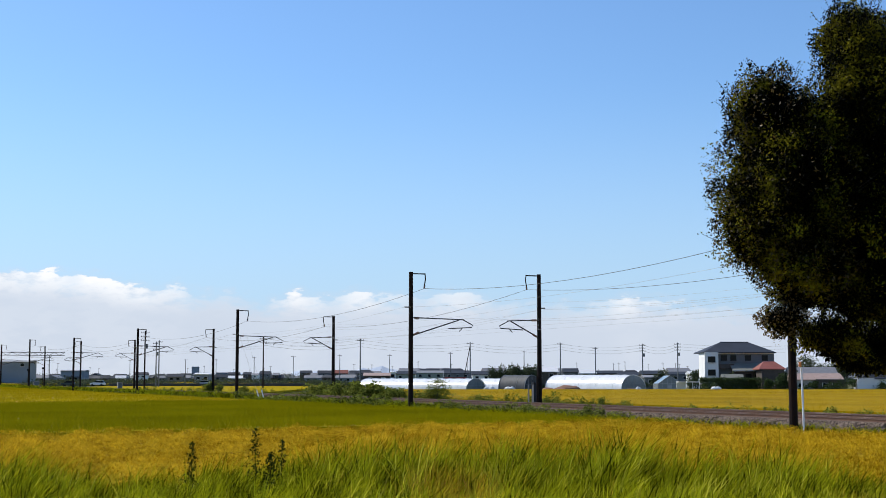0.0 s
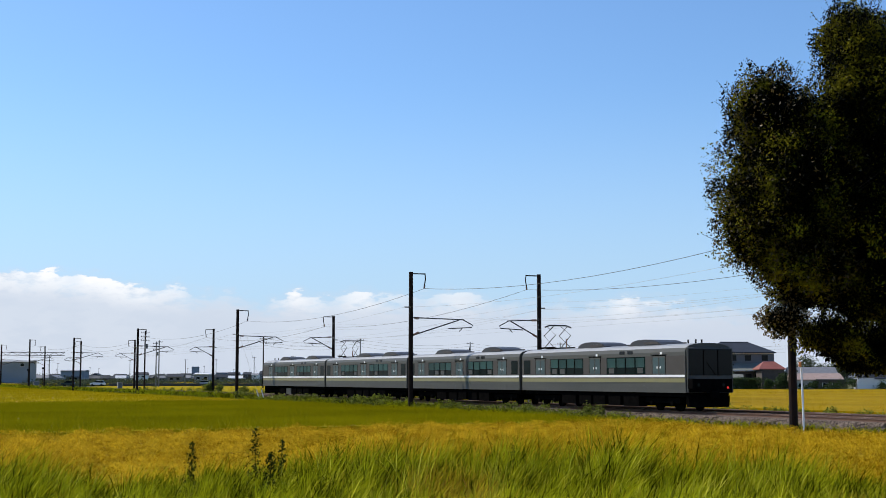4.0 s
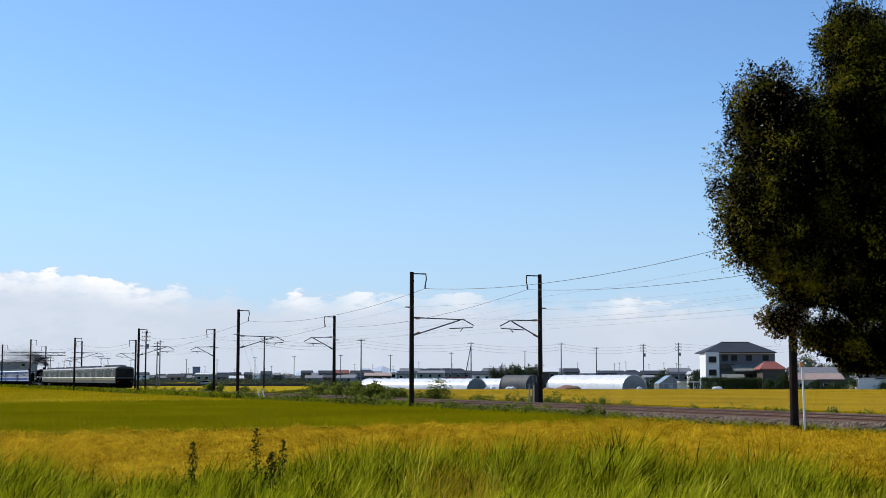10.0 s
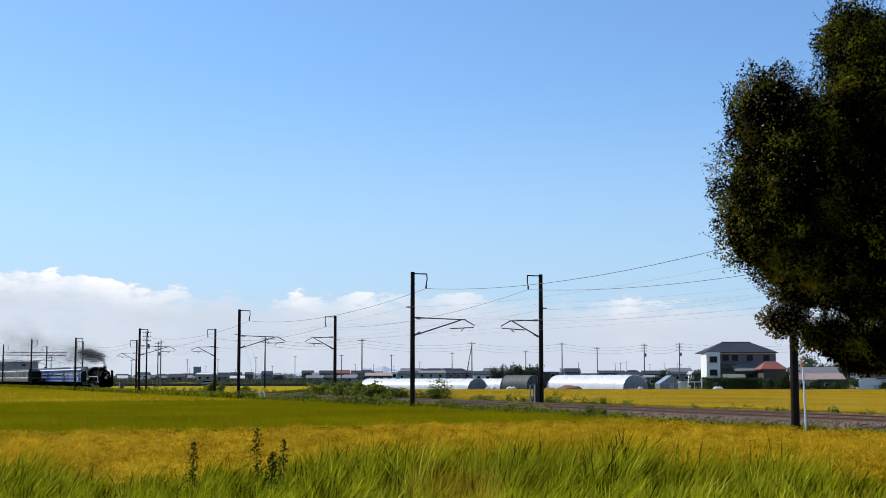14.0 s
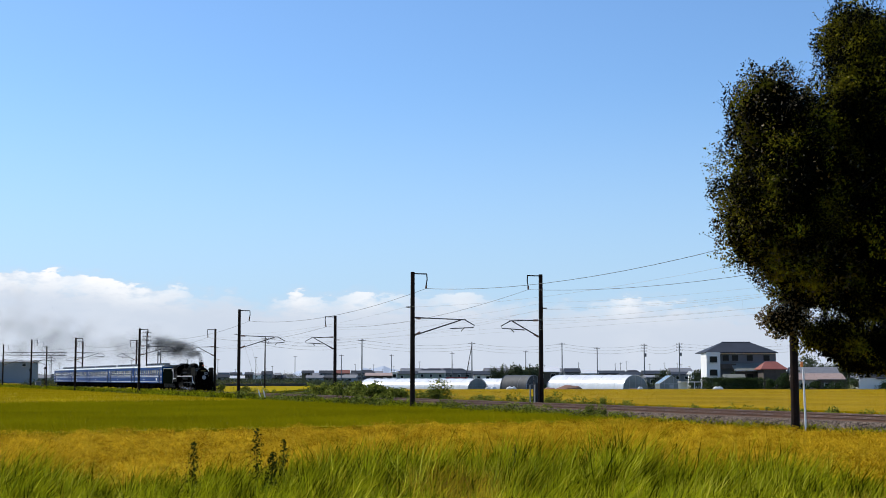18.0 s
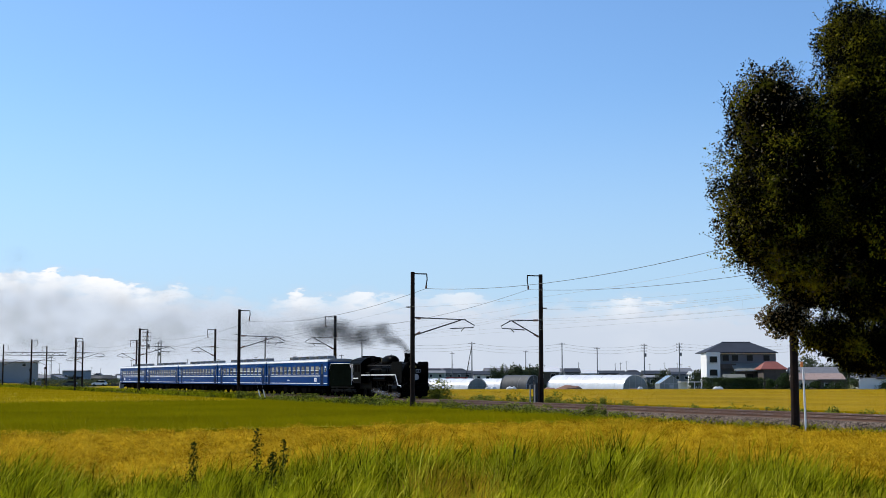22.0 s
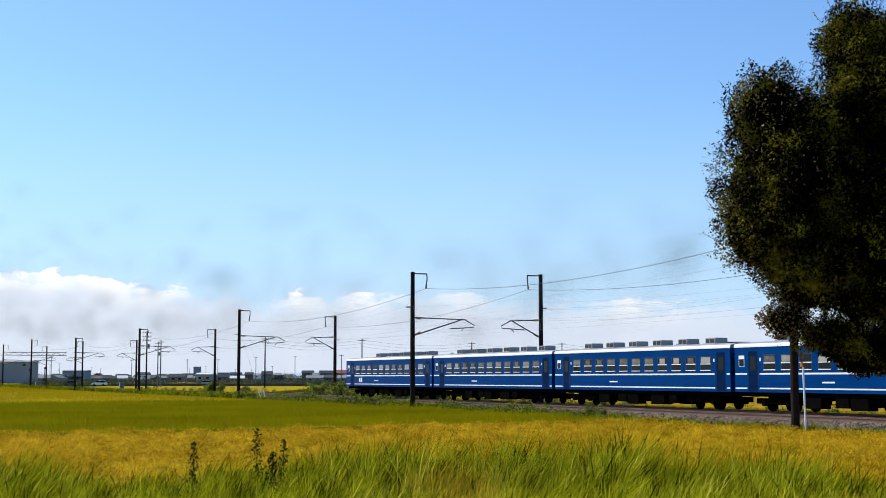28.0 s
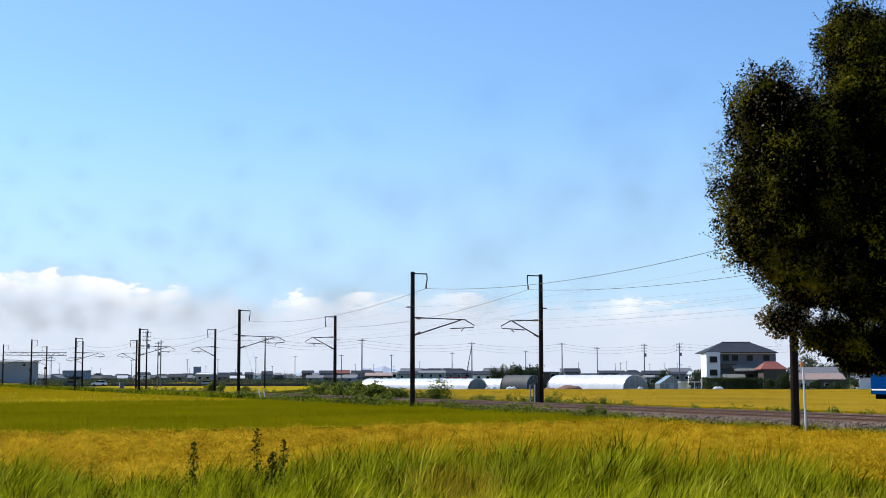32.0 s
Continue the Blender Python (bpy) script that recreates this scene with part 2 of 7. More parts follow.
def swept(outline, s0, s1, step, name, material, smooth=False):
    """An outline in (off, z) swept along the line."""
    n = max(2, int((s1 - s0) / step) + 1)
    ss = np.linspace(s0, s1, n)
    k = len(outline)
    verts = [tuple(on_line(s, o, z)) for s in ss for o, z in outline]
    faces = [(i * k + j, i * k + (j + 1) % k, (i + 1) * k + (j + 1) % k, (i + 1) * k + j) for i in range(n - 1) for j in range(k)]
    faces += [tuple(range(k))[::-1], tuple((n - 1) * k + j for j in range(k))]
    me = bpy.data.meshes.new(name)
    me.from_pydata(verts, [], faces)
    me.materials.append(material)
    me.update()
    return me


# ---------------------------------------------------------------- blades, leaves: one mesh each
def fast_mesh(name, verts, faces, material):
    """A mesh from arrays: verts (n, 3) and triangles (m, 3)."""
    me = bpy.data.meshes.new(name)
    me.vertices.add(len(verts))
    me.vertices.foreach_set("co", np.asarray(verts, np.float32).ravel())
    me.loops.add(faces.size)
    me.loops.foreach_set("vertex_index", faces.astype(np.int32).ravel())
    me.polygons.add(len(faces))
    me.polygons.foreach_set("loop_start", np.arange(0, faces.size, 3, dtype=np.int32))
    me.update(calc_edges=True)
    me.validate()
    me.materials.append(material)
    return me


def blade_mesh(name, x, y, z, h, w, lean, az, material, rng):
    """Bent blades: five points and three triangles each. lean: how far the tip hangs over, of the height; az: which way."""
    n = len(x)
    face = rng.uniform(0, 2 * math.pi, n)
    ux, uy = np.cos(face) * w / 2, np.sin(face) * w / 2
    lx, ly = np.cos(az) * lean * h, np.sin(az) * lean * h
    P = np.empty((n, 5, 3))
    P[:, 0] = np.stack([x - ux, y - uy, z], 1)
    P[:, 1] = np.stack([x + ux, y + uy, z], 1)
    mh = 0.62
    P[:, 2] = np.stack([x - ux * .9 + lx * .3, y - uy * .9 + ly * .3, z + h * mh], 1)
    P[:, 3] = np.stack([x + ux * .9 + lx * .3, y + uy * .9 + ly * .3, z + h * mh], 1)
    P[:, 4] = np.stack([x + lx, y + ly, z + h * (1 - 0.25 * lean)], 1)
    F = np.array([[0, 1, 3], [0, 3, 2], [2, 3, 4]])
    faces = (np.arange(n)[:, None, None] * 5 + F[None]).reshape(-1, 3)
    return fast_mesh(name, P.reshape(-1, 3), faces, material)


def near_edge(y, off):
    """x of the line that runs off metres beside the nearer track's middle, at y."""
    t = np.interp(y, LY, LT)
    return np.interp(y, LY, LX) + off * np.sqrt(1 + t * t)


def scatter(rng, x0, x1, y0, y1, spacing, keep, jitter=0.45):
    """Hills of a planted field on a jittered grid, where keep(x, y) holds."""
    gx, gy = np.meshgrid(np.arange(x0, x1, spacing), np.arange(y0, y1, spacing))
    gx, gy = gx.ravel(), gy.ravel()
    gx = gx + rng.uniform(-jitter, jitter, gx.size) * spacing
    gy = gy + rng.uniform(-jitter, jitter, gy.size) * spacing
    k = keep(gx, gy)
    return gx[k], gy[k]


def in_view(x, y, margin=1.06):
    return (np.abs(x) < 0.3198 * y * margin + 1.0) & (y > 5)


def crop(name, rng, x, y, ground, height, per, width, spread, lean, material, label, uneven=1.0):
    """A standing crop: per blades at each hill."""
    n = len(x)
    X, Y = np.repeat(x, per), np.repeat(y, per)
    X = X + rng.normal(0, spread, n * per)
    Y = Y + rng.normal(0, spread, n * per)
    waves = np.repeat([0.30 * noise.noise(Vector((a * 0.9, b * 0.6, height))) + 0.24 * noise.noise(Vector((a * 2.6, b * 1.9, 7.0))) for a, b in zip(x, y)], per)
    h = height * (rng.uniform(1 - 0.18 * uneven, 1 + 0.08 * uneven, n * per) + uneven * waves)
    az = rng.uniform(0, 2 * math.pi, n * per) * 0.6 + 0.3
    me = blade_mesh(name, X, Y, np.full(n * per, ground), h, width * rng.uniform(0.7, 1.3, n * per), lean * rng.uniform(0.3, 1.3, n * per), az, material, rng)
    ob = new(name, me)
    return tagged(ob, label, "crop", kind="stuff")


# ---------------------------------------------------------------- ground and fields
GROUND = -0.95


def build_ground():
    bm = bmesh.new()
    ys = [-4600, -60, 4, 11, 20, 25, 30, 60, 120, 250, 500, 1200, 4600]
    zs = [0.1, 0.1, 0.1, 0.0, -.3, GROUND, GROUND, GROUND, GROUND, GROUND, GROUND, GROUND, GROUND]
    xs = [-4600, -400, -100, -20, 20, 100, 400, 4600]
    g = [[bm.verts.new((x, y, z)) for x in xs] for y, z in zip(ys, zs)]
    for a, b in zip(g, g[1:]):
        for k in range(len(xs) - 1):
            bm.faces.new((a[k], a[k + 1], b[k + 1], b[k]))
    solid("ground", bm, M_soil, pose(0, 0, 0), "flat farmland soil with short grass", "ground", kind="structure")


def slab(name, corners, z, material, label, depth=0.3, cuts=0, rough=0.0, seed=0):
    """The dense underside of a crop's canopy: a low block with an uneven top."""
    bm = bmesh.new()
    top = [bm.verts.new((x, y, z)) for x, y in corners]
    low = [bm.verts.new((x, y, z - depth)) for x, y in corners]
    f = bm.faces.new(top)
    n = len(corners)
    for k in range(n):
        bm.faces.new((top[k], low[k], low[(k + 1) % n], top[(k + 1) % n]))
    bmesh.ops.recalc_face_normals(bm, faces=bm.faces)
    return solid(name, bm, material, pose(0, 0, 0), label, "crop", kind="stuff")


def build_fields():
    rng = np.random.default_rng(5)
    # ripe field next to the verge
    bound = lambda x: 64.9 + 0.65 * x
    edge = -4.9
    gold = lambda x, y: in_view(x, y) & (y < bound(x) - 0.1) & (x < near_edge(y, edge)) & (y > 25)
    x, y = scatter(rng, -22, 24, 25, 72, 0.25, gold)
    crop("ripe_rice_field", rng, x, y, GROUND, 0.62, 7, 0.022, 0.07, 0.7, M_rice_gold, "ripe golden rice, leaning and uneven, before the track")
    # heavy ears that hang over to the lee side
    per = 7
    wave = np.array([.30 * noise.noise(Vector((a * .9, b * .6, .68))) + .24 * noise.noise(Vector((a * 2.6, b * 1.9, 7.0))) for a, b in zip(x, y)])
    X, Y, Wv = (np.repeat(q, per) for q in (x, y, wave))
    n = len(X)
    X, Y = X + rng.normal(0, .09, n), Y + rng.normal(0, .09, n)
    hh = .60 * (1 + 1.5 * Wv) + rng.normal(0, .05, n)
    ln = rng.uniform(.12, .30, n)
    me = arc_mesh("rice_ears", X, Y, GROUND + hh - .10, ln * .75, rng.uniform(.016, .03, n), ln * 1.1, rng.normal(.1, .8, n), M_ear, rng, .9)
    tagged(new("rice_ears", me), "heavy orange-gold ears of ripe rice bent over", "crop", kind="stuff")
    # green field
    far = lambda x: 145 + 0.73 * x
    green = lambda x, y: in_view(x, y) & (y > bound(x) + 0.05) & (x < near_edge(y, edge - 0.4)) & (y < far(x) - 0.6)
    x, y = scatter(rng, -45, 10, 35, 142, 0.36, green)
    crop("green_rice_field", rng, x, y, GROUND, 0.86, 9, 0.03, 0.12, 0.35, M_rice_green, "dense olive-green rice standing upright", 0.5)
    lime = lambda x, y: in_view(x, y, 1.1) & (y > far(x) + 0.4) & (x < near_edge(y, edge - 1.0)) & (y < 330)
    x, y = scatter(rng, -110, -15, 90, 330, 0.62, lime)
    crop("yellow_rice_field", rng, x, y, GROUND, 0.86, 6, 0.07, 0.2, 0.3, M_rice_lime, "yellow-green rice beyond the green field", 0.3)
    n = 5000
    xb = rng.uniform(-24, 8.5, n)
    yb = bound(xb) + rng.normal(0, .22, n)
    hb = rng.uniform(.25, .8, n) * np.interp(xb, [-20, -6, -1, 8], [.45, .55, 1.0, 1.15])
    k = xb < near_edge(yb, edge)
    xb, yb, hb = xb[k], yb[k], hb[k]
    n = len(xb)
    tagged(new("field_bank_grass", blade_mesh("field_bank_grass", xb, yb, np.full(n, GROUND), hb, rng.uniform(.02, .04, n), rng.uniform(.2, .8, n), rng.uniform(0, 6.28, n), M_grass, rng)), "low green grass on the bank between the fields", "grass", kind="stuff")
    # dense undersides of the crops
    def strip(yy, off, inset=0.0):
        return [(float(near_edge(v, off)) - inset, v) for v in yy]
    slab("rice_floor", [(-30, 25.5), (18, 25.5)] + strip((40, 52, 60), edge - 0.3) + [(7.2, 69.0), (-30, 45)], GROUND + 0.42, M_rice_gold, "shaded stalks under the ripe rice")
    slab("rice_floor", [(-60, 26.4), (5.2, 68.7)] + strip((72, 84, 100, 118, 128), edge - 0.8) + [(-60, 101)], GROUND + 0.57, M_rice_green, "shaded stalks under the green rice")
    slab("rice_floor", [(-60, 102)] + strip((131, 160, 200, 250, 330), edge - 1.3) + [(-160, 330)], GROUND + 0.66, M_rice_lime, "shaded stalks under the yellow-green rice")
    # golden field beyond the tracks
    eo = TRACK_GAP + 6.0
    fg = lambda x, y: in_view(x, y, 1.1) & (x > near_edge(y, eo)) & (y < 236) & (x > -19 + (y - 160) * 0.02)
    x, y = scatter(rng, -20, 85, 55, 238, 0.55, fg)
    crop("golden_rice_field", rng, x, y, GROUND, 0.96, 6, 0.11, 0.25, 0.35, M_gold_far, "bright golden rice beyond the railway", 0.15)
    slab("rice_floor", strip((45, 60, 80, 100, 120, 146), eo + 0.6) + [(-19, 240), (95, 240), (95, 45)], GROUND + 0.85, M_gold_far, "dense stalks under the golden rice")
    # fields on the left beyond the tracks
    slab("far_field", strip((165, 200, 260, 330), eo + 1.0) + [(-100, 430), (-30, 430), (-28, 165)], GROUND + 0.5, M_rice_lime, "yellow rice beyond the railway")
    slab("far_green_field", [(-175, 470), (-70, 470), (-50, 800), (-290, 800)], GROUND + 0.7, M_rice_lime, "yellow-green field far behind the railway")


def arc_mesh(name, x, y, z, h, w, reach, az, material, rng, droop=0.25):
    """Blades bent in an arc: seven points and five triangles each. reach: how far the tip is blown over; az: which way."""
    n = len(x)
    face = az + math.pi / 2 + rng.normal(0, .6, n)
    ux, uy = np.cos(face) * w / 2, np.sin(face) * w / 2
    P = np.empty((n, 7, 3))
    for k, (f, wf) in enumerate(((0, .8), (.38, 1.0), (.72, .8), (1.0, 0))):
        bx, by = np.cos(az) * reach * f * f, np.sin(az) * reach * f * f
        bz = z + h * f - droop * reach * f ** 3
        if k < 3:
            P[:, 2 * k] = np.stack([x + bx - ux * wf, y + by - uy * wf, bz], 1)
            P[:, 2 * k + 1] = np.stack([x + bx + ux * wf, y + by + uy * wf, bz], 1)
        else:
            P[:, 6] = np.stack([x + bx, y + by, bz], 1)
    F = np.array([[0, 1, 3], [0, 3, 2], [2, 3, 5], [2, 5, 4], [4, 5, 6]])
    faces = (np.arange(n)[:, None, None] * 7 + F[None]).reshape(-1, 3)
    return fast_mesh(name, P.reshape(-1, 3), faces, material)


SWAYING = []


def bank_z(y):
    return np.interp(y, [11, 20, 25, 30], [0.0, -.3, GROUND, GROUND])


def verge_grass():
    """Wild grass on the bank before the rice, in patches that the wind moves."""
    rng = np.random.default_rng(9)
    # how high the stand reaches, over the bearing
    tb = [-60, 20, 90, 150, 330, 380, 420, 520, 560, 640, 720, 800, 870, 950, 1010, 1120, 1200, 1300, 1390, 1450, 1520, 1640]
    tv = [786, 790, 814, 826, 824, 802, 802, 796, 782, 775, 780, 782, 770, 772, 782, 776, 780, 790, 797, 822, 834, 828]
    def tufts(m, d0, d1):
        d = d0 + (d1 - d0) * rng.random(m)
        b = rng.uniform(-60, 1630, m)
        return b, d
    def patches(name, b, d, per, w0, w1, tall, spread, material, label, reach=(.18, .75), calm=1.0):
        x = (b - 784) / 2451.7 * d
        lump = np.array([noise.noise(Vector((q * 1.1, r * 1.0, 3.1))) + .6 * noise.noise(Vector((q * 3.0, r * 2.2, 8.1))) for q, r in zip(x, d)])
        far = np.clip((d - 16.0) / 6.5, 0, 1)
        v = np.interp(b, tb, tv) * far + 905 * (1 - far) - 26 * lump
        top = EYE_Z + (669.8 - v) / 2451.7 * d
        g = bank_z(d)
        h = np.clip(top - g, .25, 1.75) * 1.17 * tall * rng.uniform(.74, 1.1, len(b))
        way = rng.normal(.05, .7, len(b)) + .7 * lump
        cell = np.floor((b + 60) / 120).astype(int) * 3 + np.clip(((d - 16) / 2.7).astype(int), 0, 2)
        for c in np.unique(cell):
            k = cell == c
            n = int(k.sum()) * per
            ox, oy = rng.normal(0, spread, n), rng.normal(0, spread, n)
            X, Y, H, A = (np.repeat(q[k], per) for q in (x, d, h, way))
            X, Y = X + ox, Y + oy
            cx, cy = float(X.mean()), float(Y.mean())
            cz = float(bank_z(cy))
            H = H * rng.uniform(.32, 1.06, n)
            R = H * rng.uniform(reach[0], reach[1], n)
            me = arc_mesh(name, X - cx, Y - cy, bank_z(Y) - cz - .03, H, rng.uniform(w0, w1, n), R, A + rng.normal(0, .9, n), material, rng, .25)
            ob = new(name, me)
            ob.matrix_basis = pose(cx, cy, cz)
            tagged(ob, label, "grass", kind="stuff")
            SWAYING.append((ob, (cx, cy, cz), calm))
    b, d = tufts(1750, 16.0, 23.6)
    dry = ((np.abs(b - 790) < 95) | (b > 1480)) & (d < 20.6) & (rng.random(len(b)) < .62)
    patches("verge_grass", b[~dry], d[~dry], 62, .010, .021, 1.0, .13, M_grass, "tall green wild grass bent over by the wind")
    b, d = tufts(420, 16.2, 22.8)
    patches("sunlit_grass", b, d, 26, .009, .018, 1.03, .12, M_grass_lit, "blades in a painted sunlit yellow-green standing out of the tussocks")
    b = np.concatenate([rng.normal(792, 48, 260), rng.uniform(1450, 1620, 90), rng.uniform(-60, 1600, 50)])
    d = rng.uniform(16.0, 20.8, len(b))
    patches("dry_grass", b, d, 30, .009, .018, .92, .12, M_straw, "dry straw-coloured stalks among the grass", (.05, .55), .6)
    b = np.concatenate([rng.normal(800, 55, 45), rng.uniform(1480, 1620, 30)])
    d = rng.uniform(16.0, 20.4, len(b))
    patches("withered_grass", b, d, 40, .010, .02, .72, .14, M_withered, "withered red-brown grass low among the stalks", (.2, .8), .5)
    # single stalks with a bent pale blade that stand above the rest
    n = 150
    b, d = rng.uniform(-40, 1600, n), rng.uniform(19, 23.5, n)
    x = (b - 784) / 2451.7 * d
    h = EYE_Z + (669.8 - np.interp(b, tb, tv) + rng.uniform(-26, 4, n)) / 2451.7 * d - bank_z(d)
    me = arc_mesh("tall_stalks", x, d, bank_z(d), h, rng.uniform(.012, .022, n), h * rng.uniform(.1, .6, n), rng.normal(.1, .6, n), M_grass_lit, rng, 0.5)
    tagged(new("tall_stalks", me), "single tall pale stalks above the grass", "grass", kind="stuff")


# ---------------------------------------------------------------- track
def build_track():
    o0, o1 = -1.75, TRACK_GAP + 1.75
    bed = new("track_bed", swept([(o0, -0.19), (o1, -0.19), (o1 + 1.9, -0.97), (o0 - 2.3, -0.97)], -180, 620, 4, "track_bed", M_ballast))
    tagged(bed, "grey-brown crushed stone ballast bed of the railway", "ballast", kind="structure")
    # loose stones on the near shoulder
    rng = np.random.default_rng(3)
    n = 40000
    s = 12 + 112 * rng.random(n) ** 1.3
    off = rng.uniform(-3.6, -0.9, n)
    z = np.where(off > -1.75, -0.19, -0.19 + (off + 1.75) * 0.339)
    x0, y0, tt = np.interp(s, LS, LX), np.interp(s, LS, LY), np.interp(s, LS, LT)
    nn = np.hypot(tt, 1)
    cx, cy = x0 + off / nn, y0 - off * tt / nn
    r = rng.uniform(0.035, 0.08, n)
    base = np.array([[1, 0, -.2], [-.5, .87, -.2], [-.5, -.87, -.2], [0.1, 0, .9]])
    ang = rng.uniform(0, 6.28, n)
    c, sn = np.cos(ang)[:, None], np.sin(ang)[:, None]
    jit = rng.uniform(0.7, 1.3, (n, 4, 3))
    V = base[None] * jit * r[:, None, None]
    P = np.stack([cx[:, None] + V[..., 0] * c - V[..., 1] * sn, cy[:, None] + V[..., 0] * sn + V[..., 1] * c, z[:, None] + V[..., 2]], -1)
    F = np.array([[0, 1, 3], [1, 2, 3], [2, 0, 3]])
    faces = (np.arange(n)[:, None, None] * 4 + F[None]).reshape(-1, 3)
    tagged(new("ballast_stones", fast_mesh("ballast_stones", P.reshape(-1, 3), faces, M_stone)), "loose crushed stones on the ballast shoulder", "stones", kind="stuff")
    prof = [(-.062, -.14), (.062, -.14), (.062, -.125), (.012, -.11), (.012, -.04), (.033, -.03), (.033, 0), (-.033, 0), (-.033, -.03), (-.012, -.04), (-.012, -.11), (-.062, -.125)]
    for tr in (0.0, TRACK_GAP):
        for side in (-0.5665, 0.5665):
            rl = new("rail", swept([(tr + side + a, b) for a, b in prof], -180, 620, 3, "rail", M_rail))
            tagged(rl, "rust-brown steel rail on sleepers", "rail", "rails", "structure")
            hd = new("rail_head", swept([(tr + side - .03, 0.001), (tr + side + .03, 0.001), (tr + side + .028, 0.004), (tr + side - .028, 0.004)], -180, 620, 3, "rail_head", M_railtop))
            hd.parent = rl
    # sleepers
    bm = Box(-0.12, 0.12, -1.0, 1.0, -0.2, -0.135, bevel=0.02)
    me = mesh_of(bm, "sleeper", M_sleeper)
    host = thing("sleepers", pose(0, 0, 0), "concrete sleepers half sunk in ballast", "sleeper", kind="structure")
    for k in range(150):
        s = 14 + 0.62 * k
        p = on_line(s, 0, 0)
        put("sleeper", me, host, pose(p.x, p.y, 0, 0, 0, line_turn(s)))


# ---------------------------------------------------------------- overhead line
NEAR_OFF, FAR_OFF = -4.3, TRACK_GAP + 2.75


def s_at(off, ax):
    """Where the line beside the tracks crosses the sight line x = ax * y."""
    ss = np.arange(0.0, 470.0, 0.1)
    x0, y0, tt = np.interp(ss, LS, LX), np.interp(ss, LS, LY), np.interp(ss, LS, LT)
    nn = np.hypot(tt, 1)
    u = (x0 + off / nn) / (y0 - off * tt / nn)
    return float(ss[np.argmin(np.abs(u - ax))])


NEAR_POLES = [(0.2513, 9.7), (-0.02304, 9.58), (-0.14805, 8.96), (-0.21982, 8.59), (-0.26571, 8.73), (-0.29752, 9.85), (-0.3178, 9.83)]
FAR_POLES = [(0.06934, 9.75), (-0.07892, 8.51), (-0.16538, 8.72), (-0.22187, 8.53), (-0.26061, 9.66), (-0.28651, 9.62)]
NEAR_S = [s_at(NEAR_OFF, a) for a, _ in NEAR_POLES]
FAR_S = [s_at(FAR_OFF, a) for a, _ in FAR_POLES]


def catenary_pole(s, off, top, side, reach):
    """A steel mast; local y points to its track, z is over the rail."""
    p = on_line(s, off, 0)
    ang = line_turn(s)
    # local +y towards the track
    rz = ang - 180 if side > 0 else ang
    t = thing("catenary_pole", pose(p.x, p.y, GROUND + 0.15, 0, 0, rz), "dark steel railway mast with a cantilever bracket", "catenary pole", "masts along the railway")
    g = -(GROUND + 0.15)
    part("mast", Tube([(0, 0, 0), (0, 0, g + top * 0.5), (0, 0, g + top)], [0.185, 0.17, 0.15], 12), M_pole, t, smooth=False)
    part("footing", Tube([(0, 0, -0.15), (0, 0, 0.3)], 0.33, 12), M_concrete, t)
    # feeder bracket at the top
    part("top_bracket", tube(Tube([(0, -0.15, g + top - .12), (0, 1.15, g + top - .12)], 0.05, 6), [(0, 1.12, g + top - .12), (0, 1.16, g + top - .5), (0, 1.08, g + top - .95)], 0.045, 6), M_pole, t)
    part("insulator", Tube([(0, 1.08, g + top - .95), (0, 1.06, g + top - 1.2)], 0.07, 8), M_insul, t)
    part("side_bracket", Tube([(0, -0.5, g + top - 2.6), (0, 0, g + top - 2.6)], 0.05, 6), M_pole, t)
    # cantilever
    zt, zl = g + 6.17, g + 4.9
    part("stay_tube", Tube([(0, 0.1, zt + .05), (0, reach + 0.4, zt - 0.05)], 0.045, 6), M_dsteel, t)
    part("strut_tube", Tube([(0, 0.1, zl), (0, 0.9 * (reach + .4), zt - 0.08)], 0.05, 6), M_dsteel, t)
    part("insulator", Tube([(0, 0.25, zt + .04), (0, 0.65, zt + .02)], 0.08, 8), M_insul, t)
    part("insulator", Tube([(0, 0.22, zl + 0.05), (0, 0.6, zl + 0.24)], 0.08, 8), M_insul, t)
    part("steady_arm", Tube([(0, reach + 0.3, zt - .05), (0, reach + 1.1, zt - .45), (0, reach + 1.0, zt - .62), (0, reach - .9, zt - .72)], 0.04, 6), M_dsteel, t)
    part("drop_clip", Tube([(0, reach + 0.3, zt - .62), (0, reach, zt - .92)], 0.035, 5), M_dsteel, t)
    return t


def sag(a, b, drop, n=14):
    a, b = Vector(a), Vector(b)
    return [a.lerp(b, k / n) + Vector((0, 0, -4 * drop * (k / n) * (1 - k / n))) for k in range(n + 1)]


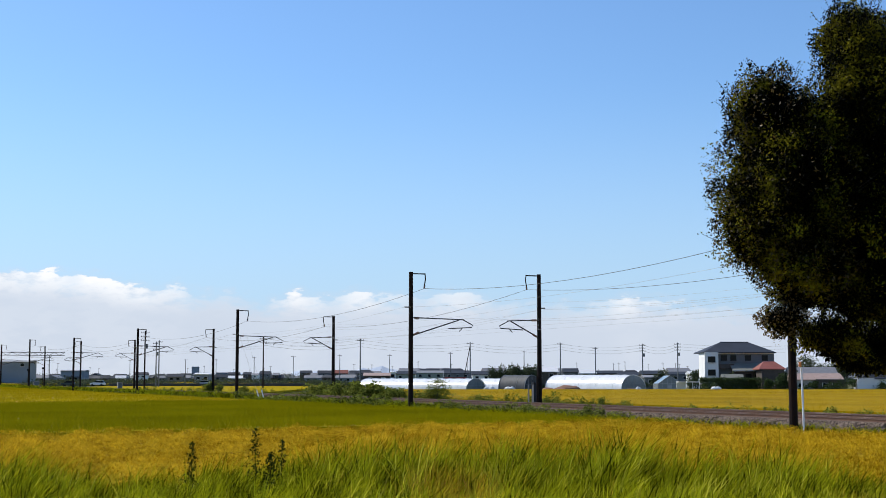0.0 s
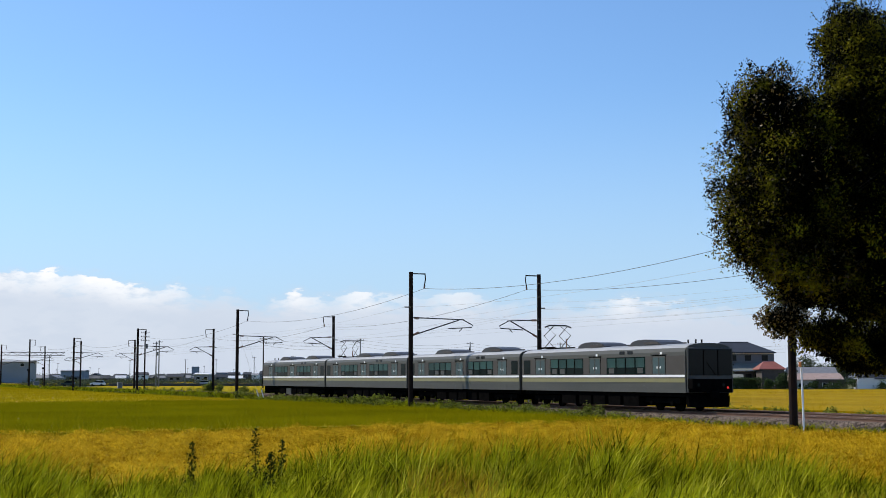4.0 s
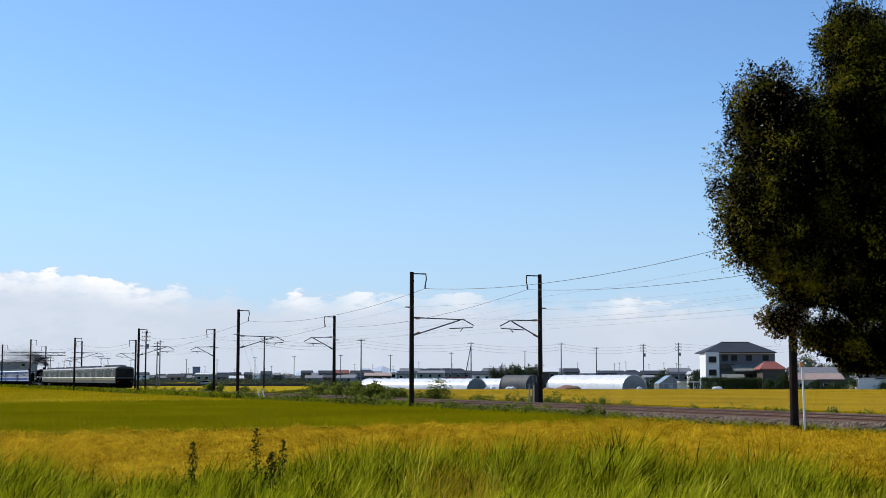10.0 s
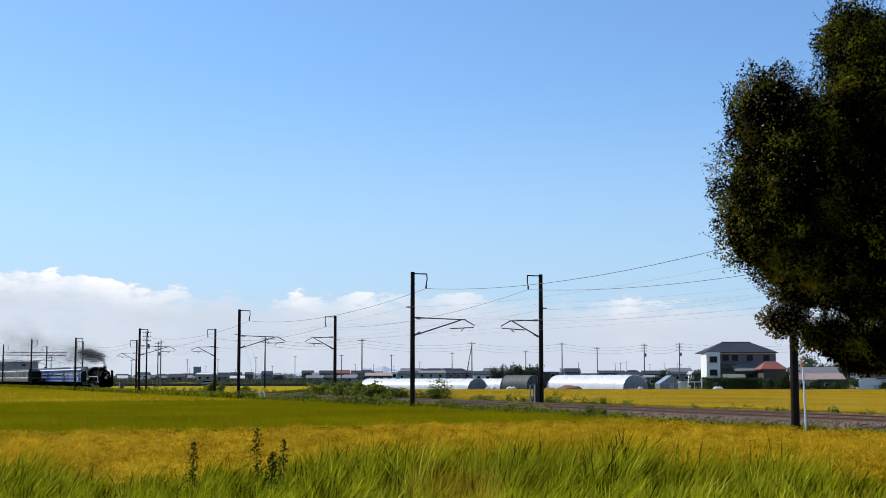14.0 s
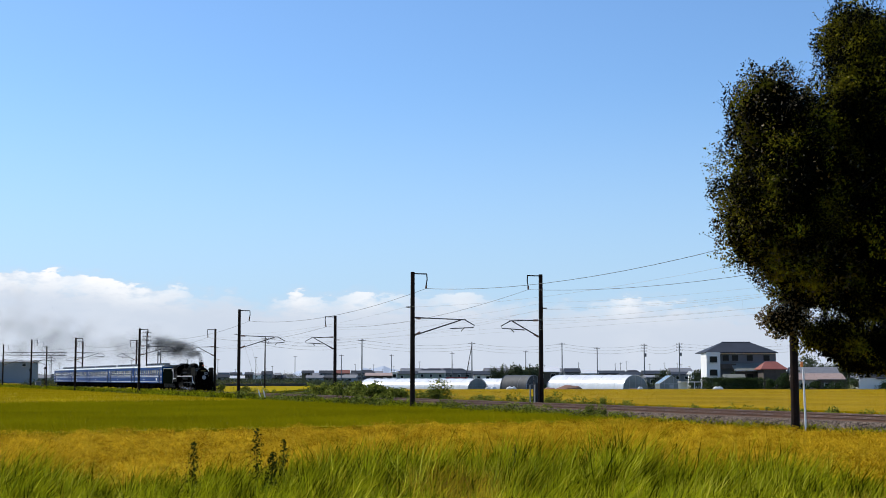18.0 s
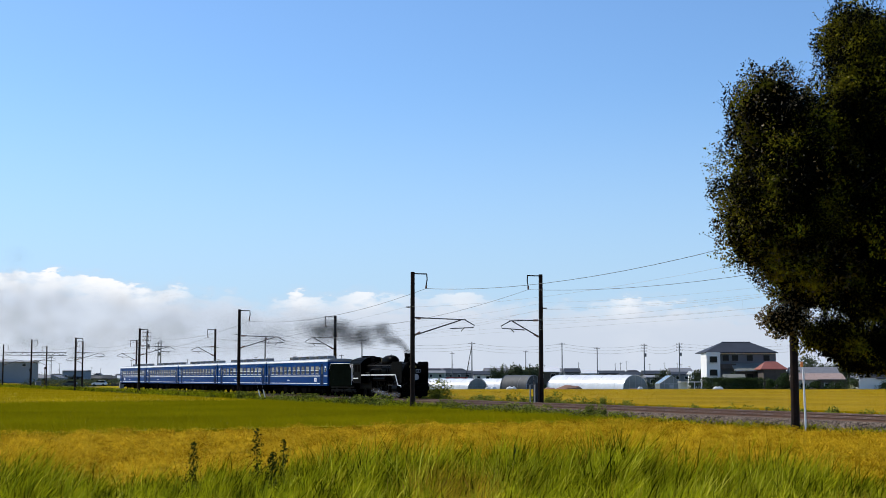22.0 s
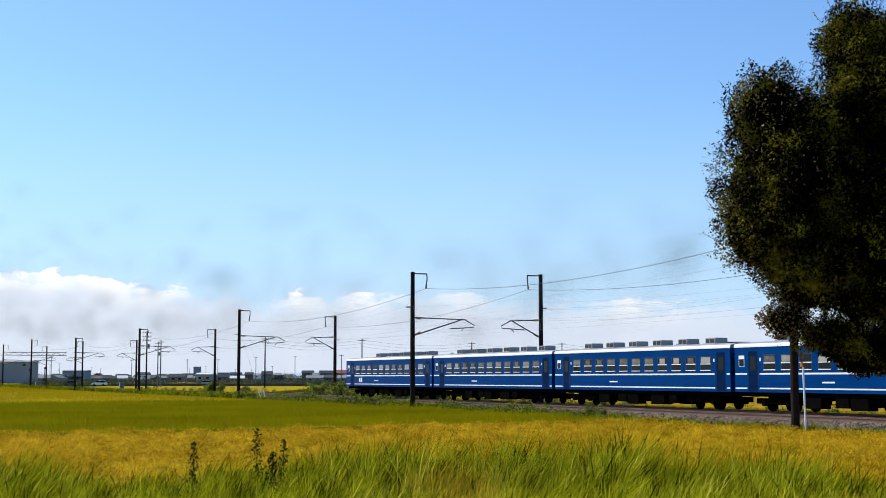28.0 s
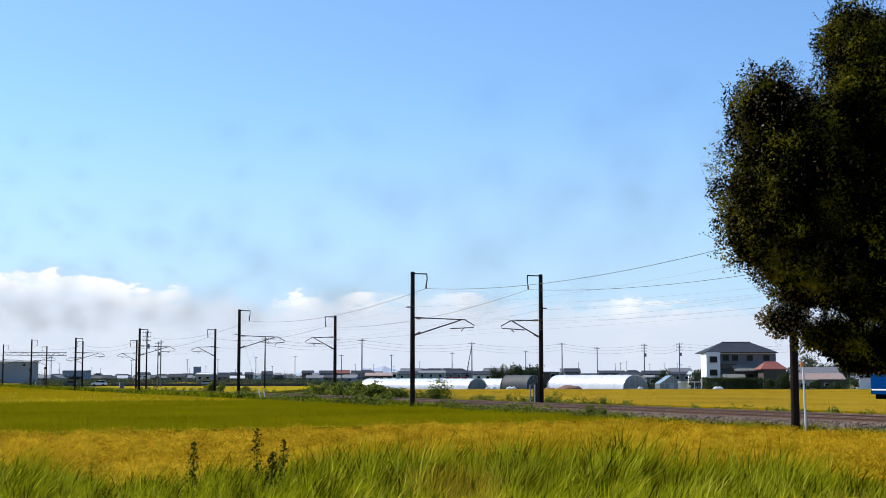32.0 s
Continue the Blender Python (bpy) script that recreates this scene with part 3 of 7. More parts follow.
def build_overhead():
    for s, (_, top) in zip(NEAR_S, NEAR_POLES):
        catenary_pole(s, NEAR_OFF, top, 1, 3.9)
    for s, (_, top) in zip(FAR_S, FAR_POLES):
        catenary_pole(s, FAR_OFF, top, -1, 2.3)
    def run(name, ss, off, zs, drop, r, label):
        t = thing(name, pose(0, 0, 0), label, "wire", "overhead wires")
        for (s0, z0), (s1, z1) in zip(zip(ss, zs), zip(ss[1:], zs[1:])):
            part("span", Tube(sag(on_line(s0, off, z0), on_line(s1, off, z1), drop), r, 4, caps=False), M_wire if name == "feeder_wire" else M_thin_wire, t)
    ns = [-30.0, 0.0] + NEAR_S + [NEAR_S[-1] + 48]
    fs = [FAR_S[0] - 96, FAR_S[0] - 47] + FAR_S + [FAR_S[-1] + 48, FAR_S[-1] + 96]
    ntop = [9.8, 9.8] + [t for _, t in NEAR_POLES] + [9.3]
    ftop = [9.8, 9.8] + [t for _, t in FAR_POLES] + [9.3, 9.3]
    ns[1] = NEAR_S[0] - 47
    ns[0] = NEAR_S[0] - 94
    for name, ss, off, tops, mid in (("near", ns, NEAR_OFF, ntop, 0.0), ("far", fs, FAR_OFF, ftop, TRACK_GAP)):
        k = 1 if off < 0 else -1
        run("feeder_wire", ss, off + k * 1.06, [t - 1.2 for t in tops], 0.9, 0.014, "sagging dark feeder wire between masts")
        run("return_wire", ss, off - k * 0.5, [t - 2.6 for t in tops], 0.5, 0.006, "thin return wire on the masts' outer side")
        run("messenger_wire", ss, mid, [6.25] * len(ss), 0.7, 0.006, "messenger wire over the track")
        run("contact_wire", ss, mid, [5.3] * len(ss), 0.02, 0.005, "contact wire over the track")
    for k in range(2):
        run("cable", fs, FAR_OFF + 0.5, [7.6 - 0.55 * k] * len(fs), 0.5, 0.005, "thin cable beside the railway")
    # droppers between messenger and contact wire
    bm = bmesh.new()
    for ss, mid in ((ns, 0.0), (fs, TRACK_GAP)):
        for s0, s1 in zip(ss[1:5], ss[2:6]):
            for q in range(1, 9):
                f = q / 9
                z = 6.25 - 4 * 0.7 * f * (1 - f)
                p = on_line(s0 + f * (s1 - s0), mid)
                tube(bm, [(p.x, p.y, 5.3), (p.x, p.y, z)], 0.0025, 3, caps=False)
    solid("dropper_wires", bm, M_thin_wire, pose(0, 0, 0), "thin droppers holding the contact wire", "wire", kind="stuff")


# ---------------------------------------------------------------- the tree
def ellipsoid_points(rng, n, c, r, shell):
    d = rng.normal(size=(n, 3))
    d /= np.linalg.norm(d, axis=1)[:, None]
    q = rng.random(n) ** (1 / 3) if shell == 0 else (1 - shell) + shell * rng.random(n)
    return np.array(c) + d * q[:, None] * np.array(r), d


def leaf_mesh(name, P, size, rng, material, droop=0.3):
    """Pointed leaves, folded along the middle: four points, two triangles."""
    n = len(P)
    a = rng.normal(size=(n, 3))
    a[:, 2] -= droop
    a /= np.linalg.norm(a, axis=1)[:, None]
    b = np.cross(a, rng.normal(size=(n, 3)))
    b /= np.linalg.norm(b, axis=1)[:, None]
    up = np.cross(a, b)
    L = (size * rng.uniform(0.7, 1.3, n))[:, None]
    V = np.empty((n, 4, 3))
    V[:, 0] = P
    V[:, 1] = P + a * L * .5 + b * L * .27 + up * L * .08
    V[:, 2] = P + a * L
    V[:, 3] = P + a * L * .5 - b * L * .27 + up * L * .08
    F = np.array([[0, 1, 2], [0, 2, 3]])
    faces = (np.arange(n)[:, None, None] * 4 + F[None]).reshape(-1, 3)
    return fast_mesh(name, V.reshape(-1, 3), faces, material)


def build_tree():
    rng = np.random.default_rng(21)
    D = 32.0
    U = 2451.7 / D
    def w(px, py, dy=0.0):
        return ((px - 784) / U, D + dy, 1.77 + (669.8 - py) / U)
    t = thing("zelkova_tree", pose(11.6, D + 0.3, GROUND), "large leafy tree with shade painted into its dark leaves, some browned", "tree")
    o = Vector((11.6, D + 0.3, GROUND))
    lobes = [  # place, radii (m), leaves
        (w(1400, 330), (1.85, 1.9, 2.0), 26000), (w(1368, 203), (1.0, 1.3, 1.15), 9500), (w(1345, 400, -.3), (1.05, 1.3, 1.3), 10000),
        (w(1560, 170, .3), (1.5, 1.7, 2.3), 22000), (w(1530, 60, .2), (0.9, 1.2, 1.0), 7000), (w(1560, 390, .2), (1.9, 2.1, 2.0), 26000),
        (w(1420, 480, -.4), (1.2, 1.3, .75), 6000), (w(1560, 520, .0), (1.5, 1.7, .85), 10000), (w(1520, 622, .4), (0.95, 1.0, .42), 3400),
        (w(1388, 565, .2), (.62, .8, .42), 1300), (w(1700, 300, .5), (2.1, 2.3, 3.0), 16000), (w(1660, 560, .5), (1.3, 1.6, 1.2), 7000), (w(1600, 618, .2), (1.25, 1.1, .72), 8200), (w(1472, 255, .4), (1.1, 1.4, 1.5), 9000), (w(1478, 450, .3), (1.2, 1.4, 1.2), 8000), (w(1475, 596, .1), (.95, 1.0, .42), 4200), (w(1540, 640, .3), (.95, 1.0, .32), 3600), (w(1440, 520, .4), (.9, 1.1, .35), 3000)]
    pts = []
    for c, r, n in lobes:
        P, d = ellipsoid_points(rng, int(n * 2.7), c, r, 0.6)
        # clumps and gaps
        k = np.array([noise.noise(Vector(q) * 1.9) + 0.5 * noise.noise(Vector(q) * 4.3) for q in P])
        big = np.array([noise.noise(Vector(q) * .8 + Vector((7, 0, 2))) for q in P])
        P = P + d * (k * 0.38 + big * .55 - .05)[:, None]
        pts.append(P[k > -0.2])
    # the dense inside of the crown
    core = [ellipsoid_points(rng, int(n * .55), c, [.74 * q for q in r], 0)[0] for c, r, n in lobes]
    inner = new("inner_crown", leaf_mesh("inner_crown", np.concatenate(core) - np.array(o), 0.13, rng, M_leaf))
    inner.parent = t
    P = np.concatenate(pts) - np.array(o)
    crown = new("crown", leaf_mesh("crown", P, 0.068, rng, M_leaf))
    crown.parent = t
    # sprigs that stick out
    sp = []
    tw = bmesh.new()
    for c, r, n in lobes[:5] + lobes[6:7]:
        for _ in range(70):
            d = Vector(rng.normal(size=3))
            d.normalize()
            if d.z < -0.3:
                continue
            a = Vector(c) + Vector((d.x * r[0], d.y * r[1], d.z * r[2])) * 0.93
            b = a + (d + Vector((0, 0, 0.7))).normalized() * rng.uniform(0.15, 0.55)
            tube(tw, [a - o, (a + b) / 2 - o + Vector(rng.normal(0, .02, 3)), b - o], [0.008, 0.006, 0.003], 3, caps=False)
            for q in np.linspace(0.1, 1, 9):
                sp.append(np.array(a.lerp(b, q) - o) + rng.normal(0, 0.035, 3))
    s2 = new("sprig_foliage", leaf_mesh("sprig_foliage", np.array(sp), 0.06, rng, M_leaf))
    s2.parent = t
    tagged(s2, kind="stuff")
    tagged(part("twig_work", tw, M_bark, t), kind="stuff")
    br = []
    for c, r, n in (lobes[1], lobes[2], lobes[6], lobes[0], lobes[9]):
        Q, d = ellipsoid_points(rng, 700, c, [1.04 * v for v in r], 0.12)
        br.append(Q - np.array(o))
    s3 = new("browned_foliage", leaf_mesh("browned_foliage", np.concatenate(br), 0.08, rng, M_leaf_brown))
    s3.parent = t
    # trunk and limbs
    part("trunk", Tube([(0, 0, 0), (0.05, 0, 1.2), (-0.05, 0, 2.6), (-0.3, 0, 4.4), (-0.6, 0, 7.5)], [0.34, 0.26, 0.22, 0.17, 0.08], 10), M_bark, t)
    for c, r, n in lobes:
        e = Vector(c) - o
        z0 = max(1.7, min(5.2, e.z * 0.5))
        a = Vector((-0.1, 0, z0))
        mid = a.lerp(e, 0.5) + Vector((0, 0, 0.3))
        part("limb", Tube([a, mid, e, e + (e - mid) * 0.12], [0.06, 0.04, 0.025, 0.01], 6), M_bark, t)


# ---------------------------------------------------------------- rolling stock
M_stainless = mat("stainless_steel", (0.088, 0.087, 0.078), 0.5, 0.05, vary=0.08, scale=0.7, fine=12, bump=0.03, spec=0.12)
M_emu_roof = mat("grey_roof", (0.26, 0.265, 0.27), 0.6, 0.1, vary=0.15)
M_emu_brown = mat("brown_band", (0.072, 0.064, 0.057), 0.5, 0.0, vary=0.1, spec=0.1)
M_emu_cream = mat("cream_band", (0.20, 0.18, 0.075), 0.5, vary=0.08)
M_white = mat("white_band", (0.80, 0.80, 0.80), 0.4, vary=0.05)
M_glass = mat("dark_window_glass", (0.006, 0.010, 0.010), 0.08, 0.0, vary=0.2, bump=0, spec=0.12)
# green glass tint plus daylight through the far windows, both as colour
M_far_light = mat("green_far_light_pane", (0.022, 0.055, 0.05), 0.4, vary=0.5, scale=1.2, rnd=0.6, spec=0.1)
# lighter than the windows: sky seen through the car, put into the colour
M_door_pane = mat("sky_toned_door_glass", (0.055, 0.085, 0.088), 0.3, vary=0.4, scale=1.2, rnd=0.5, spec=0.1)
M_emu_glass = mat("dark_green_glass", (0.003, 0.009, 0.008), 0.15, vary=0.2, bump=0, spec=0.04)
M_blind_w = mat("cream_curtain", (0.085, 0.082, 0.062), 0.7, vary=0.6, scale=1.5, rnd=1.0, col2=(0.34, 0.33, 0.28))
M_black = mat("underframe_black", (0.003, 0.003, 0.003), 0.85, 0.0, vary=0.4, scale=3, col2=(0.007, 0.0065, 0.006), spec=0.0)
M_rubber = mat("gangway_rubber", (0.012, 0.012, 0.012), 0.85, vary=0.2, spec=0.0)
M_grey_box = mat("grey_equipment", (0.03, 0.03, 0.028), 0.8, vary=0.15, rnd=0.2)
M_ac = mat("roof_unit_grey", (0.05, 0.05, 0.052), 0.45, 0.0, vary=0.2, spec=0.2)
M_red_lamp = glow("red_tail_lamp", (0.8, 0.03, 0.02), 0.7)
M_blue = mat("coach_blue", (0.0, 0.040, 0.17), 0.34, 0.0, vary=0.14, scale=0.6, fine=8, bump=0.02, rnd=0.1, spec=0.02)
# body blue darkened: the shade of the door recess is in the colour
M_blue_dark = mat("coach_door_recess_blue", (0.0, 0.011, 0.05), 0.5, vary=0.12, spec=0.04)
M_coach_roof = mat("grey_coach_roof", (0.24, 0.25, 0.27), 0.6, 0.0, vary=0.15, scale=0.9)
M_coach_ac = mat("roof_cooler", (0.24, 0.245, 0.25), 0.5, 0.0, vary=0.12)
M_grill = mat("cooler_grille", (0.015, 0.017, 0.02), 0.6, 0.0, vary=0.2)
M_seat = mat("window_interior", (0.05, 0.05, 0.045), 0.8, vary=0.4)
M_loco = mat("locomotive_black", (0.001, 0.001, 0.0011), 0.32, 0.0, vary=0.5, scale=2.2, fine=18, bump=0.12, col2=(0.0025, 0.0025, 0.0027), spec=0.008)
M_tender = mat("tender_dark_green", (0.0026, 0.0042, 0.0032), 0.55, 0.0, vary=0.4, spec=0.0)
M_rod = mat("oiled_steel_rod", (0.03, 0.029, 0.028), 0.5, 0.2, vary=0.4, spec=0.1)
M_coal = mat("coal", (0.015, 0.015, 0.016), 0.6, vary=0.5, scale=6, bump=0.9)
M_brass = mat("brass_plate", (0.16, 0.12, 0.04), 0.5, 0.6, vary=0.2)
M_lamp_lit = glow("warm_headlamp", (1.0, 0.25, 0.10), 0.3)
M_disc = mat("painted_disc", (0.30, 0.31, 0.33), 0.5, vary=0.15)


def ring_profile(half, z0, z1, crown, n=9):
    """A coach's cross-section: straight sides, then a rounded roof."""
    pts = [(-half, z0), (-half, z1)]
    for k in range(1, n):
        a = math.pi * k / n
        pts.append((-half * math.copysign(abs(math.cos(a)) ** 0.75, math.cos(a)), z1 + crown * math.sin(a) ** 0.8))
    pts += [(half, z1), (half, z0)]
    return pts


def bogie(t, x, mat_frame=M_black):
    b = part("bogie", box(box(Box(x - 1.75, x + 1.75, -1.12, -0.98, 0.42, 0.72, bevel=0.03), x - 1.75, x + 1.75, 0.98, 1.12, 0.42, 0.72, bevel=0.03), x - 0.25, x + 0.25, -1.1, 1.1, 0.5, 0.85), mat_frame, t)
    for dx in (-1.05, 1.05):
        bm = bmesh.new()
        for sy in (-1, 1):
            disc(bm, (x + dx, 0.43), 0.43, sy * 0.53, sy * 0.66, 18)
            disc(bm, (x + dx, 0.43), 0.14, sy * 0.95, sy * 1.2, 10)
        tube(bm, [(x + dx, -0.6, 0.43), (x + dx, 0.6, 0.43)], 0.08, 8)
        part("wheelset", bm, M_black, b)
    return b


EMU_MESH = {}


def emu_shared():
    h = 1.475
    def both(f):
        return {sy: f(sy) for sy in (-1, 1)}
    def plate(x0, x1, z0, z1, d0, d1, m, name):
        return both(lambda sy: mesh_of(Box(x0, x1, min(sy * (h + d0), sy * (h + d1)), max(sy * (h + d0), sy * (h + d1)), z0, z1), name, m))
    EMU_MESH["window"] = plate(-2.16, 2.16, 1.99, 2.96, -0.03, 0.006, M_emu_glass, "window")
    EMU_MESH["far_light"] = plate(-0.46, 0.46, 2.38, 2.9, 0.006, 0.009, M_far_light, "pane")
    EMU_MESH["seat"] = plate(-0.3, 0.3, 2.05, 2.34, 0.006, 0.008, M_seat, "seat_back")
    EMU_MESH["rib"] = plate(-9.7, 9.7, -0.012, 0.012, 0.0, 0.012, M_stainless, "side_rib")
    EMU_MESH["drip"] = plate(-0.8, 0.8, 3.03, 3.06, 0.0, 0.03, M_black, "rain_strip")
    EMU_MESH["bar"] = plate(-0.03, 0.03, 2.03, 2.93, 0.006, 0.016, M_black, "mullion")
    EMU_MESH["small"] = plate(-0.48, 0.48, 2.03, 2.93, -0.03, 0.006, M_emu_glass, "window")
    EMU_MESH["leaf"] = plate(-0.32, 0.32, 1.06, 2.98, -0.06, 0.005, M_stainless, "door_leaf")
    EMU_MESH["pane"] = plate(-0.27, 0.27, 2.02, 2.9, 0.005, 0.009, M_door_pane, "door_pane")
    EMU_MESH["groove"] = plate(-0.72, 0.7, 1.9, 3.02, -0.08, 0.003, M_black, "door_frame")
    EMU_MESH["lamp"] = plate(-0.1, 0.1, 3.06, 3.2, 0.0, 0.014, M_white, "door_lamp")
    EMU_MESH["sticker"] = plate(-0.05, 0.05, 2.3, 2.42, 0.009, 0.011, M_white, "sticker")
    EMU_MESH["louvre"] = plate(-1.6, -0.1, 3.66, 3.78, -.56, -.53, M_emu_brown, "louvre")
    EMU_MESH["plate"] = plate(-0.28, 0.28, 3.12, 3.3, 0.0, 0.012, M_glass, "destination_board")
    bm = Prism([(-2.4, 3.5), (-2.35, 3.66), (-1.9, 3.8), (-1.1, 3.91), (0, 3.95), (1.1, 3.93), (1.8, 3.86), (2.2, 3.74), (2.4, 3.5)], -.92, .92, "y")
    bmesh.ops.bevel(bm, geom=[e for e in bm.edges if abs(e.verts[0].co.y - e.verts[1].co.y) < .01 and max(v.co.z for v in e.verts) > 3.55], offset=.12, segments=2, affect="EDGES")
    for v in bm.verts:
        v.co.x *= 0.72
    EMU_MESH["cooler"] = mesh_of(bm, "roof_cooler", M_ac)


def emu_car(front, rear, panto, seed):
    rng = random.Random(seed)
    t = thing("train_car", pose(0, 0, 0), "stainless commuter train car with brown and cream bands", "train car", "cars of the electric train")
    h, x0, x1 = 1.475, -9.78, 9.78
    part("body", Prism(ring_profile(h, 1.0, 3.18, 0.46), x0, x1), M_stainless, t)
    part("roof", Prism([(y * 0.995, z + 0.012) for y, z in ring_profile(h, 1.0, 3.18, 0.46)[2:-2]], x0 + 0.05, x1 - 0.05), M_emu_roof, t)
    for sy in (-1, 1):
        def band(name, z0, z1, m, d=0.012):
            part(name, Box(x0 + .05, x1 - .05, min(sy * h, sy * (h + d)), max(sy * h, sy * (h + d)), z0, z1), m, t)
        band("window_band", 1.96, 2.98, M_emu_brown, 0.002)
        band("white_stripe", 1.83, 1.955, M_white)
        band("brown_stripe", 1.77, 1.825, M_emu_brown)
        band("cream_stripe", 1.55, 1.765, M_emu_cream)
        for xd in (-7.15, 0.0, 7.15):
            fr = put("door_frame", EMU_MESH["groove"][sy], t, pose(xd, 0, 0))
            for k in (-0.335, 0.335):
                put("door_leaf", EMU_MESH["leaf"][sy], fr, pose(k, 0, 0))
                put("door_pane", EMU_MESH["pane"][sy], fr, pose(k, 0, 0))
                put("sticker", EMU_MESH["sticker"][sy], fr, pose(k * .5, 0, 0))
            put("door_lamp", EMU_MESH["lamp"][sy], t, pose(xd - .25, 0, 0))
        for xw in (-3.58, 3.58):
            wd = put("window", EMU_MESH["window"][sy], t, pose(xw, 0, 0))
            for q in (-1.07, 0.0, 1.07):
                put("mullion", EMU_MESH["bar"][sy], wd, pose(q, 0, 0))
            for q in (-1.6, -0.53, 0.53, 1.6):
                put("pane", EMU_MESH["far_light"][sy], wd, pose(q, 0, rng.choice((0, 0, 0.03))))
                if rng.random() < 0.5:
                    put("seat_back", EMU_MESH["seat"][sy], wd, pose(q, 0, 0))
        for xw in (-9.05, 9.05):
            if not ((front and xw > 0) or (rear and xw < 0)):
                put("window", EMU_MESH["small"][sy], t, pose(xw, 0, 0))
        for z in (1.12, 1.24, 1.36, 1.48):
            put("side_rib", EMU_MESH["rib"][sy], t, pose(0, 0, z))
        for xd in (-7.15, 0.0, 7.15):
            put("rain_strip", EMU_MESH["drip"][sy], t, pose(xd, 0, 0))
        put("destination_board", EMU_MESH["plate"][sy], t, pose(-3.2, 0, 0))
        put("destination_board", EMU_MESH["plate"][sy], t, pose(-4.1, 0, 0))
    for xc in ((-4.6, 1.6) if panto else (-4.2, 4.2)):
        rc = put("roof_cooler", EMU_MESH["cooler"], t, pose(xc, 0, 0))
        for sy in (-1, 1):
            put("louvre", EMU_MESH["louvre"][sy], rc)
    part("underframe", Box(x0 + .1, x1 - .1, -1.3, 1.3, 0.78, 1.0), M_black, t)
    for x, l, d in ((-3.9, 1.7, .6), (-2.0, 1.4, .58), (-.2, 1.4, .55), (1.5, 1.5, .6), (3.6, 1.8, .58)):
        for sy in (-1, 1):
            part("equipment_box", Box(x - l / 2, x + l / 2, min(sy * .75, sy * 1.33), max(sy * .75, sy * 1.33), .8 - d, .8, bevel=0.03), M_grey_box if rng.random() < .08 else M_black, t)
    for xb in (-6.9, 6.9):
        bogie(t, xb)
    if panto:
        z = 3.68
        x = 7.6
        fr = part("pantograph", box(box(Box(x - 1.0, x + 1.0, -0.75, -0.65, z, z + .1), x - 1.0, x + 1.0, .65, .75, z, z + .1), x - 1.0, x + 1.0, -0.3, 0.3, z - .05, z + .05), M_black, t)
        for sx in (-1, 1):
            for sy in (-1, 1):
                part("arm", Tube([(x + sx * .55, sy * .6, z + .12), (x - sx * .8, sy * .55, z + .85), (x + sx * .45, sy * .5, 5.12)], 0.03, 5), M_dsteel, fr)
        part("collector", Tube([(x - .1, -.95, 5.05), (x - .1, -.6, 5.17), (x - .1, .6, 5.17), (x - .1, .95, 5.05)], 0.05, 5), M_dsteel, fr)
        part("arrester", Tube([(x - 2.2, .5, z - .1), (x - 2.2, .5, z + .55)], 0.05, 6), M_insul, t)
    for end, s in ((front, 1), (rear, -1)):
        xe = s * 9.78
        if not end:
            part("gangway", Box(min(xe, xe + s * .22), max(xe, xe + s * .22), -0.55, 0.55, 1.05, 3.1), M_rubber, t)
            continue
        # driving end: dark windscreen over a pale sill, lamps, coupler, snow plough
        f = part("cab_front", Box(min(xe, xe + s * .16), max(xe, xe + s * .16), -1.42, 1.42, 1.0, 3.4, bevel=0.07), M_stainless, t)
        part("windscreen", Box(min(xe + s * .1, xe + s * .175), max(xe + s * .1, xe + s * .175), -1.34, 1.34, 1.92, 3.32, bevel=0.03), M_glass, f)
        part("sill_stripe", Box(min(xe + s * .1, xe + s * .17), max(xe + s * .1, xe + s * .17), -1.3, 1.3, 1.74, 1.9), M_stainless, f)
        part("dark_apron", Box(min(xe + s * .1, xe + s * .172), max(xe + s * .1, xe + s * .172), -1.36, 1.36, 1.02, 1.76, bevel=0.03), M_black, f)
        part("destination_board", Box(min(xe + s * .17, xe + s * .185), max(xe + s * .17, xe + s * .185), -0.35, 0.35, 3.05, 3.25), M_glass, f)
        for q in (-.45, .45):
            part("windscreen_pillar", Box(min(xe + s * .16, xe + s * .185), max(xe + s * .16, xe + s * .185), q - .03, q + .03, 1.92, 3.3), M_black, f)
        part("wiper", Tube([(xe + s * .19, -.3, 1.95), (xe + s * .2, .25, 2.6)], .015, 4), M_black, f)
        for sy in (-1, 1):
            part("tail_lamp", Tube([(xe + s * .12, sy * 1.05, 1.28), (xe + s * .2, sy * 1.05, 1.28)], 0.06, 10), M_red_lamp if s < 0 else M_glass, f)
            part("headlamp", Tube([(xe + s * .12, sy * .78, 1.42), (xe + s * .2, sy * .78, 1.42)], 0.1, 10), M_glass, f)
        part("coupler", box(Box(min(xe, xe + s * .55), max(xe, xe + s * .55), -0.14, 0.14, .78, 1.0), min(xe + s * .4, xe + s * .62), max(xe + s * .4, xe + s * .62), -0.25, 0.25, 0.7, 1.1, bevel=.04), M_black, t)
        part("snow_plough", Prism([(-1.25, .25), (-1.3, .85), (1.3, .85), (1.25, .25)], min(xe - s * .25, xe), max(xe - s * .25, xe)), M_black, t)
        part("hose_box", Box(min(xe + s * .1, xe + s * .6), max(xe + s * .1, xe + s * .6), 1.2, 1.42, 1.2, 1.75, bevel=.04), M_black, t)
